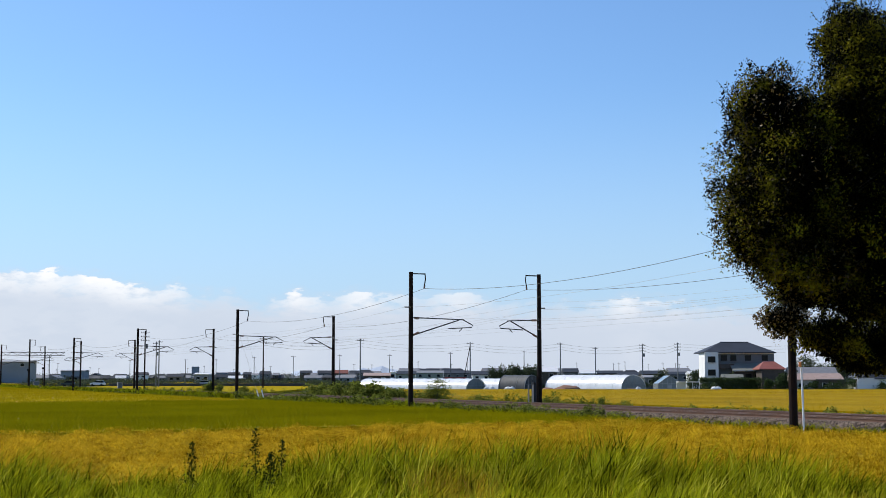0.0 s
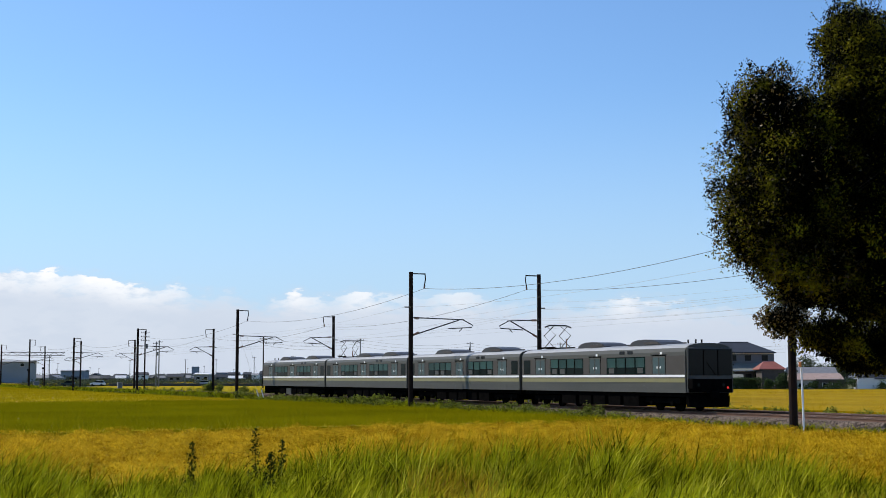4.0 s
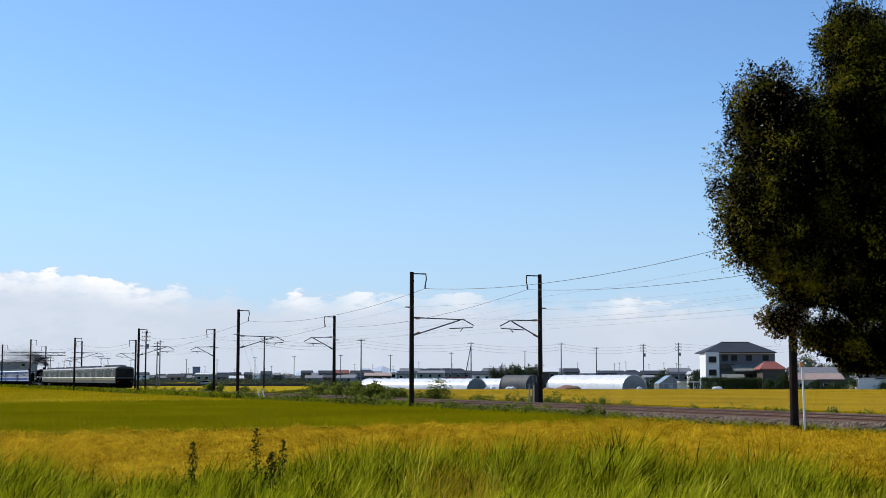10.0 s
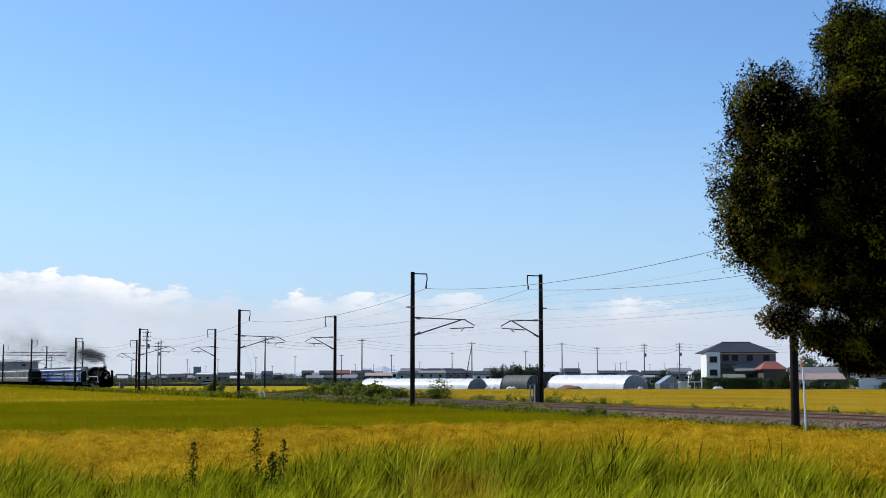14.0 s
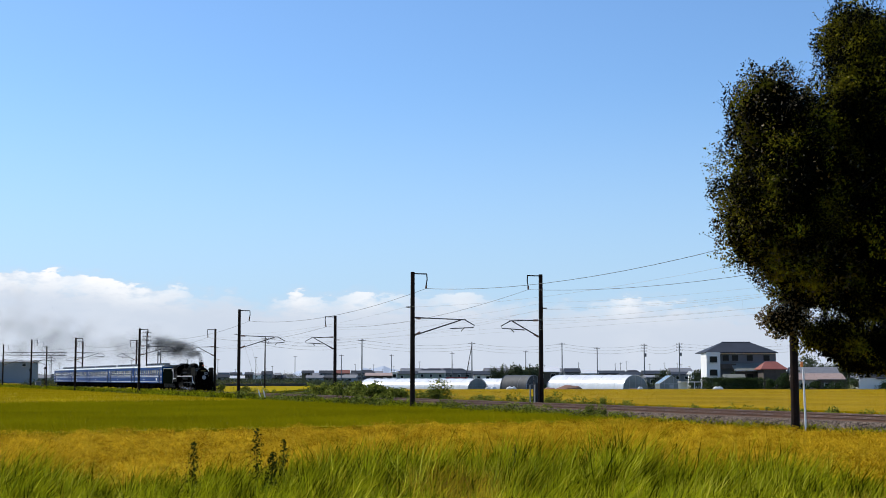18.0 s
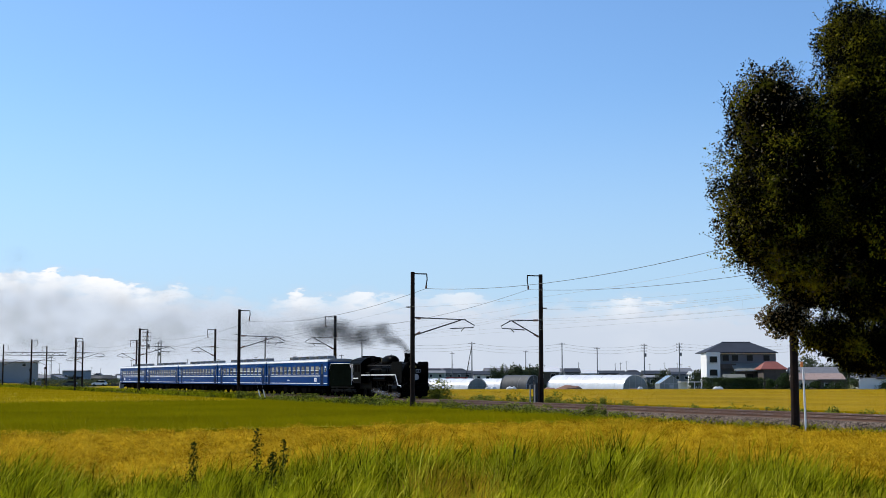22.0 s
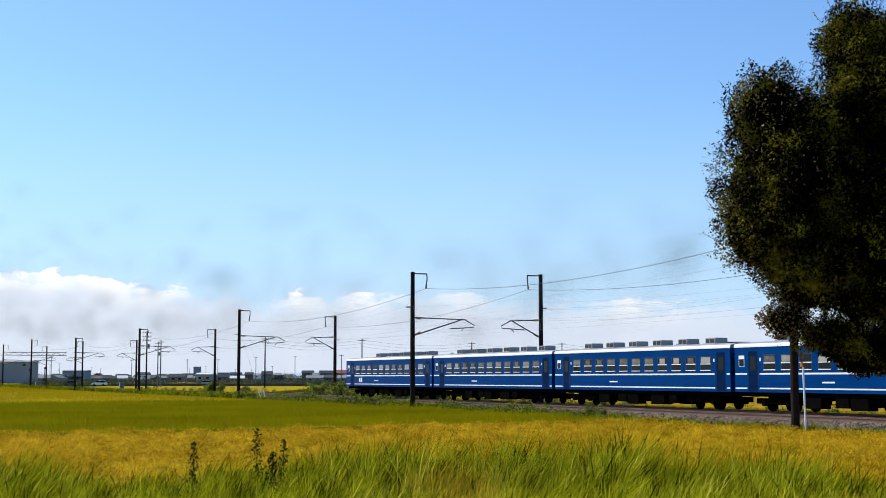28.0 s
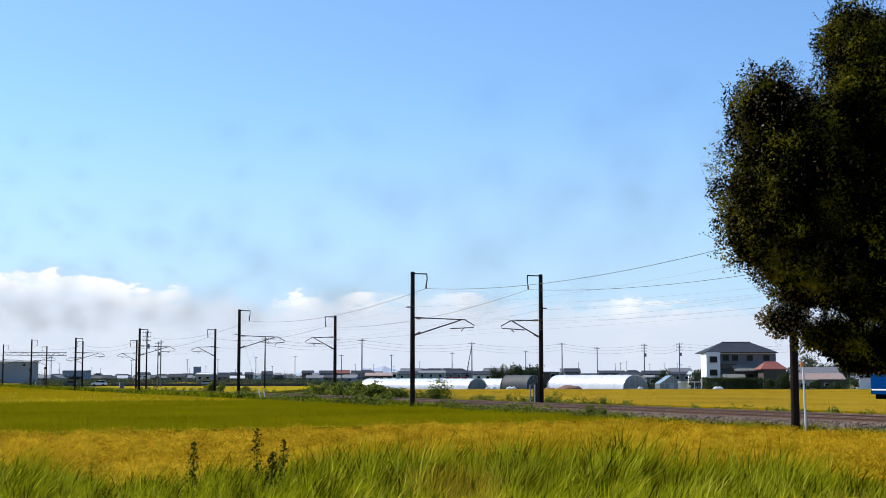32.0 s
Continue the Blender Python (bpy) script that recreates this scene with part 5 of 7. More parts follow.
# ---------------------------------------------------------------- smoke
def smoke_mat(name, col, dens):
    m = bpy.data.materials.new(name)
    m.use_nodes = True
    nt = m.node_tree
    nt.nodes.clear()
    N, Lk = nt.nodes.new, nt.links.new
    out, mixs, tr, df = N("ShaderNodeOutputMaterial"), N("ShaderNodeMixShader"), N("ShaderNodeBsdfTransparent"), N("ShaderNodeBsdfDiffuse")
    co = N("ShaderNodeTexCoord")
    ln = N("ShaderNodeVectorMath")
    ln.operation = "MULTIPLY"
    ln.inputs[1].default_value = (1.0, 0.0, 1.0)
    Lk(co.outputs["Object"], ln.inputs[0])
    le = N("ShaderNodeVectorMath")
    le.operation = "LENGTH"
    Lk(ln.outputs[0], le.inputs[0])
    mr = N("ShaderNodeMapRange")
    mr.interpolation_type = "SMOOTHSTEP"
    Lk(le.outputs["Value"], mr.inputs["Value"])
    for k, v in zip(("From Min", "From Max", "To Min", "To Max"), (0.0, 0.93, 1.0, 0.0)):
        mr.inputs[k].default_value = v
    no = N("ShaderNodeTexNoise")
    no.inputs["Scale"].default_value, no.inputs["Detail"].default_value = 1.8, 4
    Lk(co.outputs["Object"], no.inputs["Vector"])
    n2 = N("ShaderNodeMapRange")
    Lk(no.outputs["Fac"], n2.inputs["Value"])
    for k, v in zip(("From Min", "From Max", "To Min", "To Max"), (0.32, 0.68, 0.35, 1.25)):
        n2.inputs[k].default_value = v
    mu = N("ShaderNodeMath")
    mu.operation = "MULTIPLY"
    Lk(mr.outputs[0], mu.inputs[0])
    Lk(n2.outputs[0], mu.inputs[1])
    m2 = N("ShaderNodeMath")
    m2.operation = "MULTIPLY"
    m2.use_clamp = True
    Lk(mu.outputs[0], m2.inputs[0])
    m2.inputs[1].default_value = dens
    df.inputs["Color"].default_value = (*col, 1)
    Lk(m2.outputs[0], mixs.inputs[0])
    Lk(tr.outputs[0], mixs.inputs[1])
    Lk(df.outputs[0], mixs.inputs[2])
    Lk(mixs.outputs[0], out.inputs[0])
    return m


PUFFS = []


# ---------------------------------------------------------------- what moves
def s_emu(u):
    """Where the electric train's front is on the line."""
    w = min(u, 14.0) - 16
    s = 411.02 + 17.966 * w - 0.6827 * w * w - 0.017366 * w ** 3 + (0 if u < 14 else 20.5 * (u - 14))
    return s + float(np.interp(s - 80, (100, 140, 180, 220, 260, 300, 340, 460), (0, .55, 2.6, 7.0, 13.3, 19.6, 22.8, 30.8)))


def s_steam(u):
    w = u - 16
    f = min(1.0, max(0.0, (u - 26) / 4))
    e = max(0.0, 24 - u)
    return 1.0 * f * f * (3 - 2 * f) + .45 * e + .04 * e * e + 201.87 - 16.913 * w - 0.1249 * w * w + 0.002578 * w ** 3


def on_track(s, off, ahead):
    p = on_line(s, off, 0)
    return pose(p.x, p.y, 0, 0, 0, line_turn(s) + (0 if ahead > 0 else 180))


# ---------------------------------------------------------------- the land behind
M_film = mat("greenhouse_film", (0.93, 0.93, 0.93), 0.22, vary=0.16, scale=0.9, fine=2.2, bump=1.0, spec=0.8, thin=0.2)
M_film_dark = mat("shade_net", (0.045, 0.05, 0.055), 0.7, vary=0.3)
M_pane = mat("old_glass_pane", (0.20, 0.23, 0.24), 0.2, vary=0.2, scale=0.6, spec=0.5)
M_hoop = mat("steel_hoop", (0.35, 0.36, 0.38), 0.5, 0.5)
M_tile = mat("dark_roof_tile", (0.035, 0.04, 0.05), 0.6, vary=0.25, scale=0.5, fine=6, rnd=0.3, spec=0.15)
M_tile_red = mat("red_roof_tile", (0.22, 0.06, 0.04), 0.6, vary=0.2, scale=0.6, fine=6)
M_tin_white = mat("pale_metal_roof", (0.62, 0.62, 0.62), 0.5, 0.0, vary=0.15, rnd=0.3)
M_wall_green = mat("grey_green_wall", (0.27, 0.31, 0.27), 0.8, vary=0.12, scale=0.3, rnd=0.3)
M_tin = mat("pale_tin_roof", (0.19, 0.19, 0.20), 0.6, 0.0, vary=0.2, rnd=0.5)
M_tin_green = mat("grey_green_roof", (0.20, 0.20, 0.165), 0.6, vary=0.2, scale=0.6, fine=5)
M_tin_pink = mat("faded_pink_roof", (0.34, 0.24, 0.20), 0.6, vary=0.2)
M_plaster = mat("pale_plaster", (0.74, 0.73, 0.71), 0.8, vary=0.1, scale=0.4, rnd=0.2)
M_wall_grey = mat("grey_wall", (0.15, 0.16, 0.17), 0.8, vary=0.15, scale=0.4, rnd=0.4, spec=0.2)
M_wall_beige = mat("beige_wall", (0.40, 0.37, 0.32), 0.8, vary=0.15, scale=0.4, rnd=0.4)
# far walls: the distance haze is put into their pale blue colour
M_wall_hazed = mat("haze_tinted_wall", (0.21, 0.25, 0.30), 0.9, vary=0.12, scale=0.1, rnd=0.3)
M_dark_wood = mat("dark_boards", (0.07, 0.055, 0.045), 0.8, vary=0.3, rnd=0.3)
M_hedge = mat("dark_hedge", (0.022, 0.040, 0.014), 0.7, vary=0.4, isl=0.7, col2=(0.075, 0.11, 0.03), thin=0.2, spec=0.15)
M_far_leaf = mat("far_tree_leaf", (0.05, 0.065, 0.04), 0.8, vary=0.4, isl=0.6, col2=(0.12, 0.145, 0.07), thin=0.15, spec=0.1)
M_car_white = mat("car_paint_white", (0.78, 0.78, 0.78), 0.25, vary=0.05)
M_car_dark = mat("car_paint_dark", (0.03, 0.05, 0.05), 0.25, vary=0.1)
M_orange = mat("orange_cap", (0.70, 0.22, 0.04), 0.5, vary=0.1)
M_red = mat("red_paint", (0.45, 0.05, 0.04), 0.6, vary=0.2)
FOCAL = 2451.7


def bear(b, d):
    """x at depth d on the bearing number b (784 is straight ahead)."""
    return (b - 784) / FOCAL * d


def rise(v, d):
    """Height at depth d for the level v over the eye's level (669.8)."""
    return EYE_Z + (669.8 - v) / FOCAL * d


def greenhouse(x, y, length, width, height, turn, film, label):
    """A film tunnel: local x along it."""
    t = thing("greenhouse", pose(x, y, GROUND, 0, 0, turn), label, "greenhouse", "film greenhouses behind the field")
    n = 12
    arch = [(-width / 2, 0), (-width / 2, height * .25)]
    for k in range(1, n):
        a = math.pi * k / n
        arch.append((-width / 2 * math.cos(a), height * .25 + height * .75 * math.sin(a)))
    arch += [(width / 2, height * .25), (width / 2, 0)]
    bm = bmesh.new()
    nx = max(3, int(length / 1.0))
    rows = []
    for i in range(nx + 1):
        xx = -length / 2 + length * i / nx
        k = 1.0 if i % 2 == 0 else 0.985
        rows.append([bm.verts.new((xx, q[0] * k, q[1] * k)) for q in arch])
    for a, b in zip(rows, rows[1:]):
        for j in range(len(arch) - 1):
            bm.faces.new((a[j], a[j + 1], b[j + 1], b[j]))
    # slack film: sags and crumples low on the sides
    for v in bm.verts:
        q = 1 - .035 * (1 + noise.noise(Vector((v.co.x * .55, v.co.z * .9, v.co.y + length)))) * (1 - .6 * v.co.z / height)
        v.co.y *= q
    part("film", bm, film, t, smooth=True)
    for e, r in ((-1, rows[0]), (1, rows[-1])):
        end = bmesh.new()
        end.faces.new([end.verts.new((e * (length / 2 - .05), q[0] * .97, q[1] * .97)) for q in arch])
        part("end_film", end, M_pane if film is M_film else film, t)
    for i in range(0, nx + 1, 4):
        xx = -length / 2 + length * i / nx
        part("hoop", Tube([(xx, q[0] * 1.012, q[1] * 1.012) for q in arch], .014, 4), M_hoop, t)
    for e in (-1, 1):
        xe = e * (length / 2 + .03)
        fr = part("end_frame", Tube([(xe, q[0], q[1]) for q in arch], .05, 4), M_hoop, t)
        for q in (-.25, 0, .25):
            part("end_post", Tube([(xe, q * width, 0), (xe, q * width, height * (.97 - .6 * q * q * 2))], .035, 4), M_hoop, fr)
        part("end_rail", Tube([(xe, -width / 2, height * .5), (xe, width / 2, height * .5)], .03, 4), M_hoop, fr)
    return t


def hip_roof(x0, x1, y0, y1, z, h, over, ridge):
    """A hipped roof with its ridge along x."""
    bm = bmesh.new()
    a = [bm.verts.new(q) for q in ((x0 - over, y0 - over, z), (x1 + over, y0 - over, z), (x1 + over, y1 + over, z), (x0 - over, y1 + over, z))]
    lo = [bm.verts.new((v.co.x, v.co.y, z - .18)) for v in a]
    m = (y0 + y1) / 2
    r = [bm.verts.new((x0 + ridge, m, z + h)), bm.verts.new((x1 - ridge, m, z + h))]
    for f in ((a[0], a[1], r[1], r[0]), (a[2], a[3], r[0], r[1]), (a[1], a[2], r[1]), (a[3], a[0], r[0])):
        bm.faces.new(f)
    for k in range(4):
        bm.faces.new((a[k], lo[k], lo[(k + 1) % 4], a[(k + 1) % 4]))
    bm.faces.new(lo)
    bmesh.ops.recalc_face_normals(bm, faces=bm.faces)
    return bm


def gable_roof(x0, x1, y0, y1, z, h, over):
    m = (y0 + y1) / 2
    return Prism([(y0 - over, z - .15), (y0 - over, z), (m, z + h), (y1 + over, z), (y1 + over, z - .15)], x0 - over, x1 + over)


def window_on(t, x0, x1, y, z0, z1, frame_mat=None):
    w = part("window", Box(x0, x1, y - .06, y + .02, z0, z1), frame_mat or M_plaster, t)
    part("pane", Box(x0 + .07, x1 - .07, y - .08, y - .05, z0 + .07, z1 - .07), M_glass, w)
    part("sill", Box(x0 - .05, x1 + .05, y - .14, y, z0 - .06, z0), M_wall_grey, w)
    return w


def main_house():
    d = 266.0
    x0, x1 = bear(1244, d), bear(1368, d)
    t = thing("farmhouse", pose(x0, d, GROUND), "two-storey grey and white farmhouse with dark hipped roof", "house")
    W, D = x1 - x0, 9.0
    top = rise(624, d) - GROUND
    part("wall", Box(2.0, W, 0, D, 0, top), M_wall_grey, t)
    part("white_wing", Box(0, 2.6, -1.0, 5.0, 0, top - .02), M_plaster, t)
    part("roof", hip_roof(0, W, -.5, D, top, rise(605, d) - rise(624, d), .25, 4.1), M_tile, t)
    part("ridge_cap", Box(4.0, W - 4.0, D / 2 - .45, D / 2 - .05, rise(605, d) - rise(624, d) + top - .25, rise(605, d) - rise(624, d) + top + .06), M_tile, t)
    for z in (3.8, 6.3):
        window_on(t, .5, 2.1, -1.0, z - .65, z + .65)
    for x in (3.2, 5.0, 7.8, 11.0):
        window_on(t, x, x + 1.3, 0, top - 1.7, top - .5, M_wall_grey)
    part("balcony", Box(2.6, 5.6, -.9, 0, top - 3.2, top - 2.2), M_dark_wood, t)
    part("eave_band", Box(2.0, W, -.03, 0, top - .35, top - .12), M_plaster, t)
    part("lower_roof", Prism([(-2.9, 4.15), (-2.9, 4.3), (0, 5.55), (0, 5.35)], 4.9, 11.0), M_tin_green, t)
    part("eave_board", Box(4.9, 11.0, -2.96, -2.9, 4.06, 4.2), M_plaster, t)
    part("porch_wall", Box(5.2, 10.8, -2.0, 0, 0, 4.3), M_dark_wood, t)
    for x in (5.6, 7.4, 9.2):
        window_on(t, x, x + 1.3, -2.0, 2.0, 3.6, M_dark_wood)
    part("annex_roof", gable_roof(2.7, 6.2, -5.4, -3.2, 2.6, .9, .3), M_tin_green, t)
    part("annex_wall", Box(2.9, 6.0, -5.3, -3.3, 0, 2.6), M_wall_grey, t)
    part("downpipe", Tube([(2.05, -.08, 0), (2.05, -.08, top)], .05, 5), M_dsteel, t)
    # red-roofed outbuilding
    d2 = 258.0
    r = thing("red_roofed_house", pose(bear(1343, d2), d2, GROUND), "small house with a red tiled roof", "house")
    w2 = bear(1386, d2) - bear(1343, d2)
    zt = rise(653, d2) - GROUND
    part("wall", Box(.3, w2, 0, 5, 0, zt), M_dark_wood, r)
    part("roof", hip_roof(0, w2, 0, 5, zt, rise(640, d2) - rise(653, d2), .25, 1.2), M_tile_red, r)
    window_on(r, 1.2, 2.6, 0, 1.1, 2.2)
    # low sheds further to the right
    for b0, b1, v0, v1, dd, rm, wm, lab in ((1398, 1478, 650, 664, 262, M_tin, M_wall_beige, "low shed with a pale tin roof"), (1402, 1440, 661, 672, 250, M_tin_pink, M_wall_beige, "low shed with a faded roof"),
                                            (1443, 1487, 661, 671, 250, M_tin_pink, M_dark_wood, "open shed with a faded roof"), (1541, 1600, 655, 670, 270, M_tile, M_plaster, "white house with grey roof")):
        s = thing("shed" if "shed" in lab else "white_house", pose(bear(b0, dd), dd, GROUND), lab, "shed" if "shed" in lab else "house", "sheds beside the farmhouse")
        ww, hz = bear(b1, dd) - bear(b0, dd), rise(v1, dd) - GROUND
        part("wall", Box(.3, ww - .3, 0, 4.5, 0, hz), wm, s)
        part("roof", gable_roof(0, ww, 0, 4.5, hz, rise(v0, dd) - rise(v1, dd), .3), rm, s)
        for k in range(2):
            window_on(s, ww * (.2 + .4 * k), ww * (.2 + .4 * k) + 1.1, 0, 1.0, 1.9)
    dd = 246.0
    s = thing("white_shed", pose(bear(1514, dd), dd, GROUND), "small white metal storage shed", "shed")
    part("wall", Box(0, bear(1544, dd) - bear(1514, dd), 0, 2.2, 0, rise(669, dd) - GROUND), M_plaster, s)
    part("roof", Box(-.1, bear(1544, dd) - bear(1514, dd) + .1, -.1, 2.3, rise(669, dd) - GROUND, rise(667, dd) - GROUND), M_tin, s)


def greenhouses():
    d = 258.0
    greenhouse(bear(744, d + 4), d + 4, 26.5, 6.0, rise(670.0, d) - GROUND, -39, M_film, "long low white film greenhouse tunnel")
    greenhouse(bear(880, 264), 264, 7.5, 5.0, rise(670, 262) - GROUND, -38, M_film, "short white greenhouse tunnel")
    greenhouse(bear(918, 256), 257, 6.0, 4.6, rise(664, 255) - GROUND, -40, M_film_dark, "greenhouse tunnel under a black shade net")
    greenhouse(bear(1052, 260), 261, 18.5, 7.2, rise(663.5, 258) - GROUND, -46, M_film, "large white film greenhouse with an arched end")
    # small glass house with a gable
    dd = 252.0
    x0, w = bear(1163, dd), bear(1203, dd) - bear(1163, dd)
    t = thing("glass_house", pose(x0, dd, GROUND), "small grey glasshouse with a gabled front", "greenhouse")
    h0, h1 = rise(679, dd) - GROUND, rise(665, dd) - GROUND
    part("wall", Prism([(0, 0), (0, h0), (w / 2, h1), (w, h0), (w, 0)], 0, 6, "y"), M_pane, t)
    for k in range(6):
        x = w * k / 5
        z = h0 + (h1 - h0) * (1 - abs(x - w / 2) / (w / 2))
        part("glazing_bar", Box(x - .03, x + .03, -.06, 0, 0, z), M_hoop, t)
    for z in (h0 * .5, h0):
        part("glazing_bar", Box(0, w, -.06, 0, z - .03, z + .03), M_hoop, t)
    for sx in (0, 1):
        part("ridge_bar", Tube([(sx * w, -.05, h0), (w / 2, -.05, h1)], .05, 4), M_hoop, t)
    part("door", Box(w * .42, w * .6, -.1, -.05, 0, h0 * .9), M_hoop, t)
    # open frame shed with a tin roof
    dd = 244.0
    t = thing("open_shed", pose(bear(1199, dd), dd, GROUND), "open white shed with flat roof", "shed")
    w = bear(1237, dd) - bear(1199, dd)
    hz = rise(677, dd) - GROUND
    part("roof", Box(0, w, 0, 3, hz, hz + .15), M_plaster, t)
    for x in (0.1, w * .33, w * .66, w - .1):
        part("post", Box(x - .05, x + .05, .05, .15, 0, hz), M_plaster, t)
    part("back_wall", Box(.1, w * .45, 2.8, 2.9, 0, hz), M_plaster, t)
    # heaps of earth beside the tunnels
    M_earth = mat("red_earth", (.22, .12, .08), .95, vary=.3, bump=.6)
    for b, w, hh in ((1003, 3.0, 1.5), (968, 1.6, 1.1), (1118, 2.6, .9)):
        bm = bmesh.new()
        bmesh.ops.create_icosphere(bm, subdivisions=3, radius=1)
        for v in bm.verts:
            v.co = Vector((v.co.x * w, v.co.y * 1.5, max(0, v.co.z) * hh)) * (1 + .15 * noise.noise(v.co * 2))
        solid("earth_heap", bm, M_earth, pose(bear(b, 246), 246, GROUND), "heap of reddish earth", "earth heap", "earth heaps by the greenhouses")
    # white bags and a low fence of boards along the rice
    rng = random.Random(3)
    for b in (862, 870, 898, 905, 1128, 1262, 1268):
        bm = bmesh.new()
        bmesh.ops.create_icosphere(bm, subdivisions=2, radius=1)
        for v in bm.verts:
            v.co = Vector((v.co.x * .7, v.co.y * .5, max(-.02, v.co.z) * .55)) * (1 + .2 * noise.noise(v.co * 2 + Vector((b, 0, 0))))
        solid("white_bag", bm, M_plaster, pose(bear(b, 243), 243, GROUND + .75, 0, 0, rng.uniform(0, 90)), "bulging white farm bag by the rice", "bag", "white bags by the rice")


def far_house(kind):
    """One of a few far house shapes; local origin at the front left corner."""
    wall = (M_wall_grey, M_wall_beige, M_plaster, M_dark_wood)[kind % 4]
    roof = (M_tile, M_tile, M_tin, M_tile)[(kind // 2) % 4]
    w, dp, h = (9, 11, 13, 8, 16, 10)[kind], 7.0, (5.2, 3.0, 5.4, 2.8, 3.2, 5.6)[kind]
    t = thing("house", pose(0, 0, -80), "distant village house with tiled roof", "house", "distant village houses")
    part("wall", Box(0, w, 0, dp, 0, h), wall, t)
    part("roof", hip_roof(0, w, 0, dp, h, 1.9, .5, 2.2) if kind % 2 == 0 else gable_roof(0, w, 0, dp, h, 2.0, .5), roof, t)
    for fl in range(2 if h > 4 else 1):
        for k in range(3):
            x = w * (.14 + .29 * k)
            window_on(t, x, x + 1.5, 0, .9 + 2.6 * fl, 2.1 + 2.6 * fl)
    if h > 4:
        part("lower_roof", Prism([(-1.2, 2.6), (-1.2, 2.72), (0, 3.2), (0, 3.05)], -.2, w * .7), roof, t)
    return t


def village():
    rng = random.Random(77)
    protos = [far_house(k) for k in range(6)]
    first = set()
    spots = []
    for k in range(150):
        d = rng.uniform(620, 1250)
        b = rng.uniform(-20, 1590)
        if b < 560:
            d = rng.uniform(1500, 2400)
        spots.append((b, d))
    for b, d in spots:
        p = rng.choice(protos)
        m = pose(bear(b, d), d, GROUND, 0, 0, rng.choice((0, 4, -6, 12, 85, -20, 175)))
        if p not in first:
            p.matrix_basis = m
            first.add(p)
        else:
            copy_thing(p, m)
    for p in protos:
        if p not in first:
            p.matrix_basis = pose(bear(1100, 700), 700 + 20 * protos.index(p), GROUND)
    # small houses and sheds that only show as low blocks
    low = []
    for k, (wm, rm, w, h) in enumerate(((M_wall_grey, M_tile, 9, 3.6), (M_dark_wood, M_tile, 12, 2.6), (M_plaster, M_tile, 8, 5.0), (M_wall_grey, M_tin, 14, 3.0), (M_wall_beige, M_tin, 7, 4.4), (M_plaster, M_tin_white, 6, 2.8), (M_dark_wood, M_tile, 8, 3.2), (M_wall_hazed, M_tin, 11, 3.0))):
        t = thing("house", pose(bear(120 + 60 * k, 900), 900, GROUND), "small far house with a low pitched roof", "house", "distant village houses")
        part("wall", Box(0, w, 0, 6, 0, h), wm, t)
        part("roof", gable_roof(0, w, 0, 6, h, 1.7, .4), rm, t)
        for q in (.2, .6):
            part("window", Box(w * q, w * q + 1.6, -.06, .02, h - 1.7, h - .6), M_glass, t)
        low.append(t)
    for k in range(215):
        b = rng.uniform(-15, 625) if k < 125 else rng.uniform(560, 1600)
        d = rng.uniform(780, 1100) if k % 4 == 0 else rng.uniform(1100, 1900)
        copy_thing(rng.choice(low), pose(bear(b, d), d, GROUND, 0, 0, rng.choice((0, 5, -8, 14, 84, -24))))
    # the nearer row behind the greenhouses, one by one: bearings, eaves and ridge, depth
    for b0, b1, v0, v1, d, wm, rm, lab in ((532, 552, 660, 656, 1070, M_dark_wood, M_tile, "dark boarded house with tiled roof"), (551, 562, 664, 660, 1060, M_plaster, M_tin, "small white house with tin roof"), (563, 590, 661, 656, 1080, M_wall_grey, M_tile, "grey house with dark roof"),
                                           (592, 616, 661, 655, 1080, M_dark_wood, M_tile_red, "dark house with brick-red roof"), (432, 445, 663, 659, 900, M_dark_wood, M_tile, "dark boarded house with tiled roof"), (447, 458, 664, 661, 880, M_plaster, M_tin, "small white house with tin roof"), (461, 479, 662, 657, 920, M_wall_grey, M_tile, "grey house with dark roof"), (484, 494, 664, 660, 900, M_dark_wood, M_tin, "dark shed with tin roof"), (406, 424, 663, 659, 960, M_wall_grey, M_tile, "grey house with dark roof"), (619, 643, 661, 656, 1070, M_wall_hazed, M_tile, "house with haze-tinted walls and dark roof"), (645, 690, 665, 660, 400, M_dark_wood, M_tin_pink, "long open barn with a pale brown roof"),
                                           (692, 699, 659, 658, 380, M_plaster, M_plaster, "narrow white tank house"), (700, 735, 662, 657, 470, M_wall_green, M_tile, "grey-green hall with dark roof"), (736, 784, 660, 656, 480, M_wall_green, M_tin, "pale green two-storey block"), (787, 832, 661, 656, 520, M_wall_grey, M_tile, "long house with blue-grey roof"),
                                           (836, 868, 663, 657, 420, M_plaster, M_tile, "white farmhouse with dark roof"), (944, 985, 658, 649, 330, M_dark_wood, M_tin_white, "barn with a pale gable roof"), (998, 1022, 659, 652, 420, M_wall_grey, M_tile, "grey house with dark roof"), (1024, 1053, 661, 655, 430, M_wall_beige, M_tin_white, "house with pale metal roof"),
                                           (1055, 1102, 661, 656, 470, M_dark_wood, M_tile, "long house with dark tiled roof"), (1096, 1130, 664, 659, 440, M_wall_beige, M_tile, "shed with grey roof"), (1136, 1172, 662, 656, 400, M_dark_wood, M_tile, "dark house with tiled roof"), (1140, 1180, 668, 664, 330, M_wall_grey, M_tin, "low grey shed beside a glasshouse"), (1186, 1218, 663, 658, 420, M_wall_grey, M_tile, "grey house with dark roof"), (1220, 1246, 662, 657, 400, M_plaster, M_tin_white, "white shed with pale roof")):
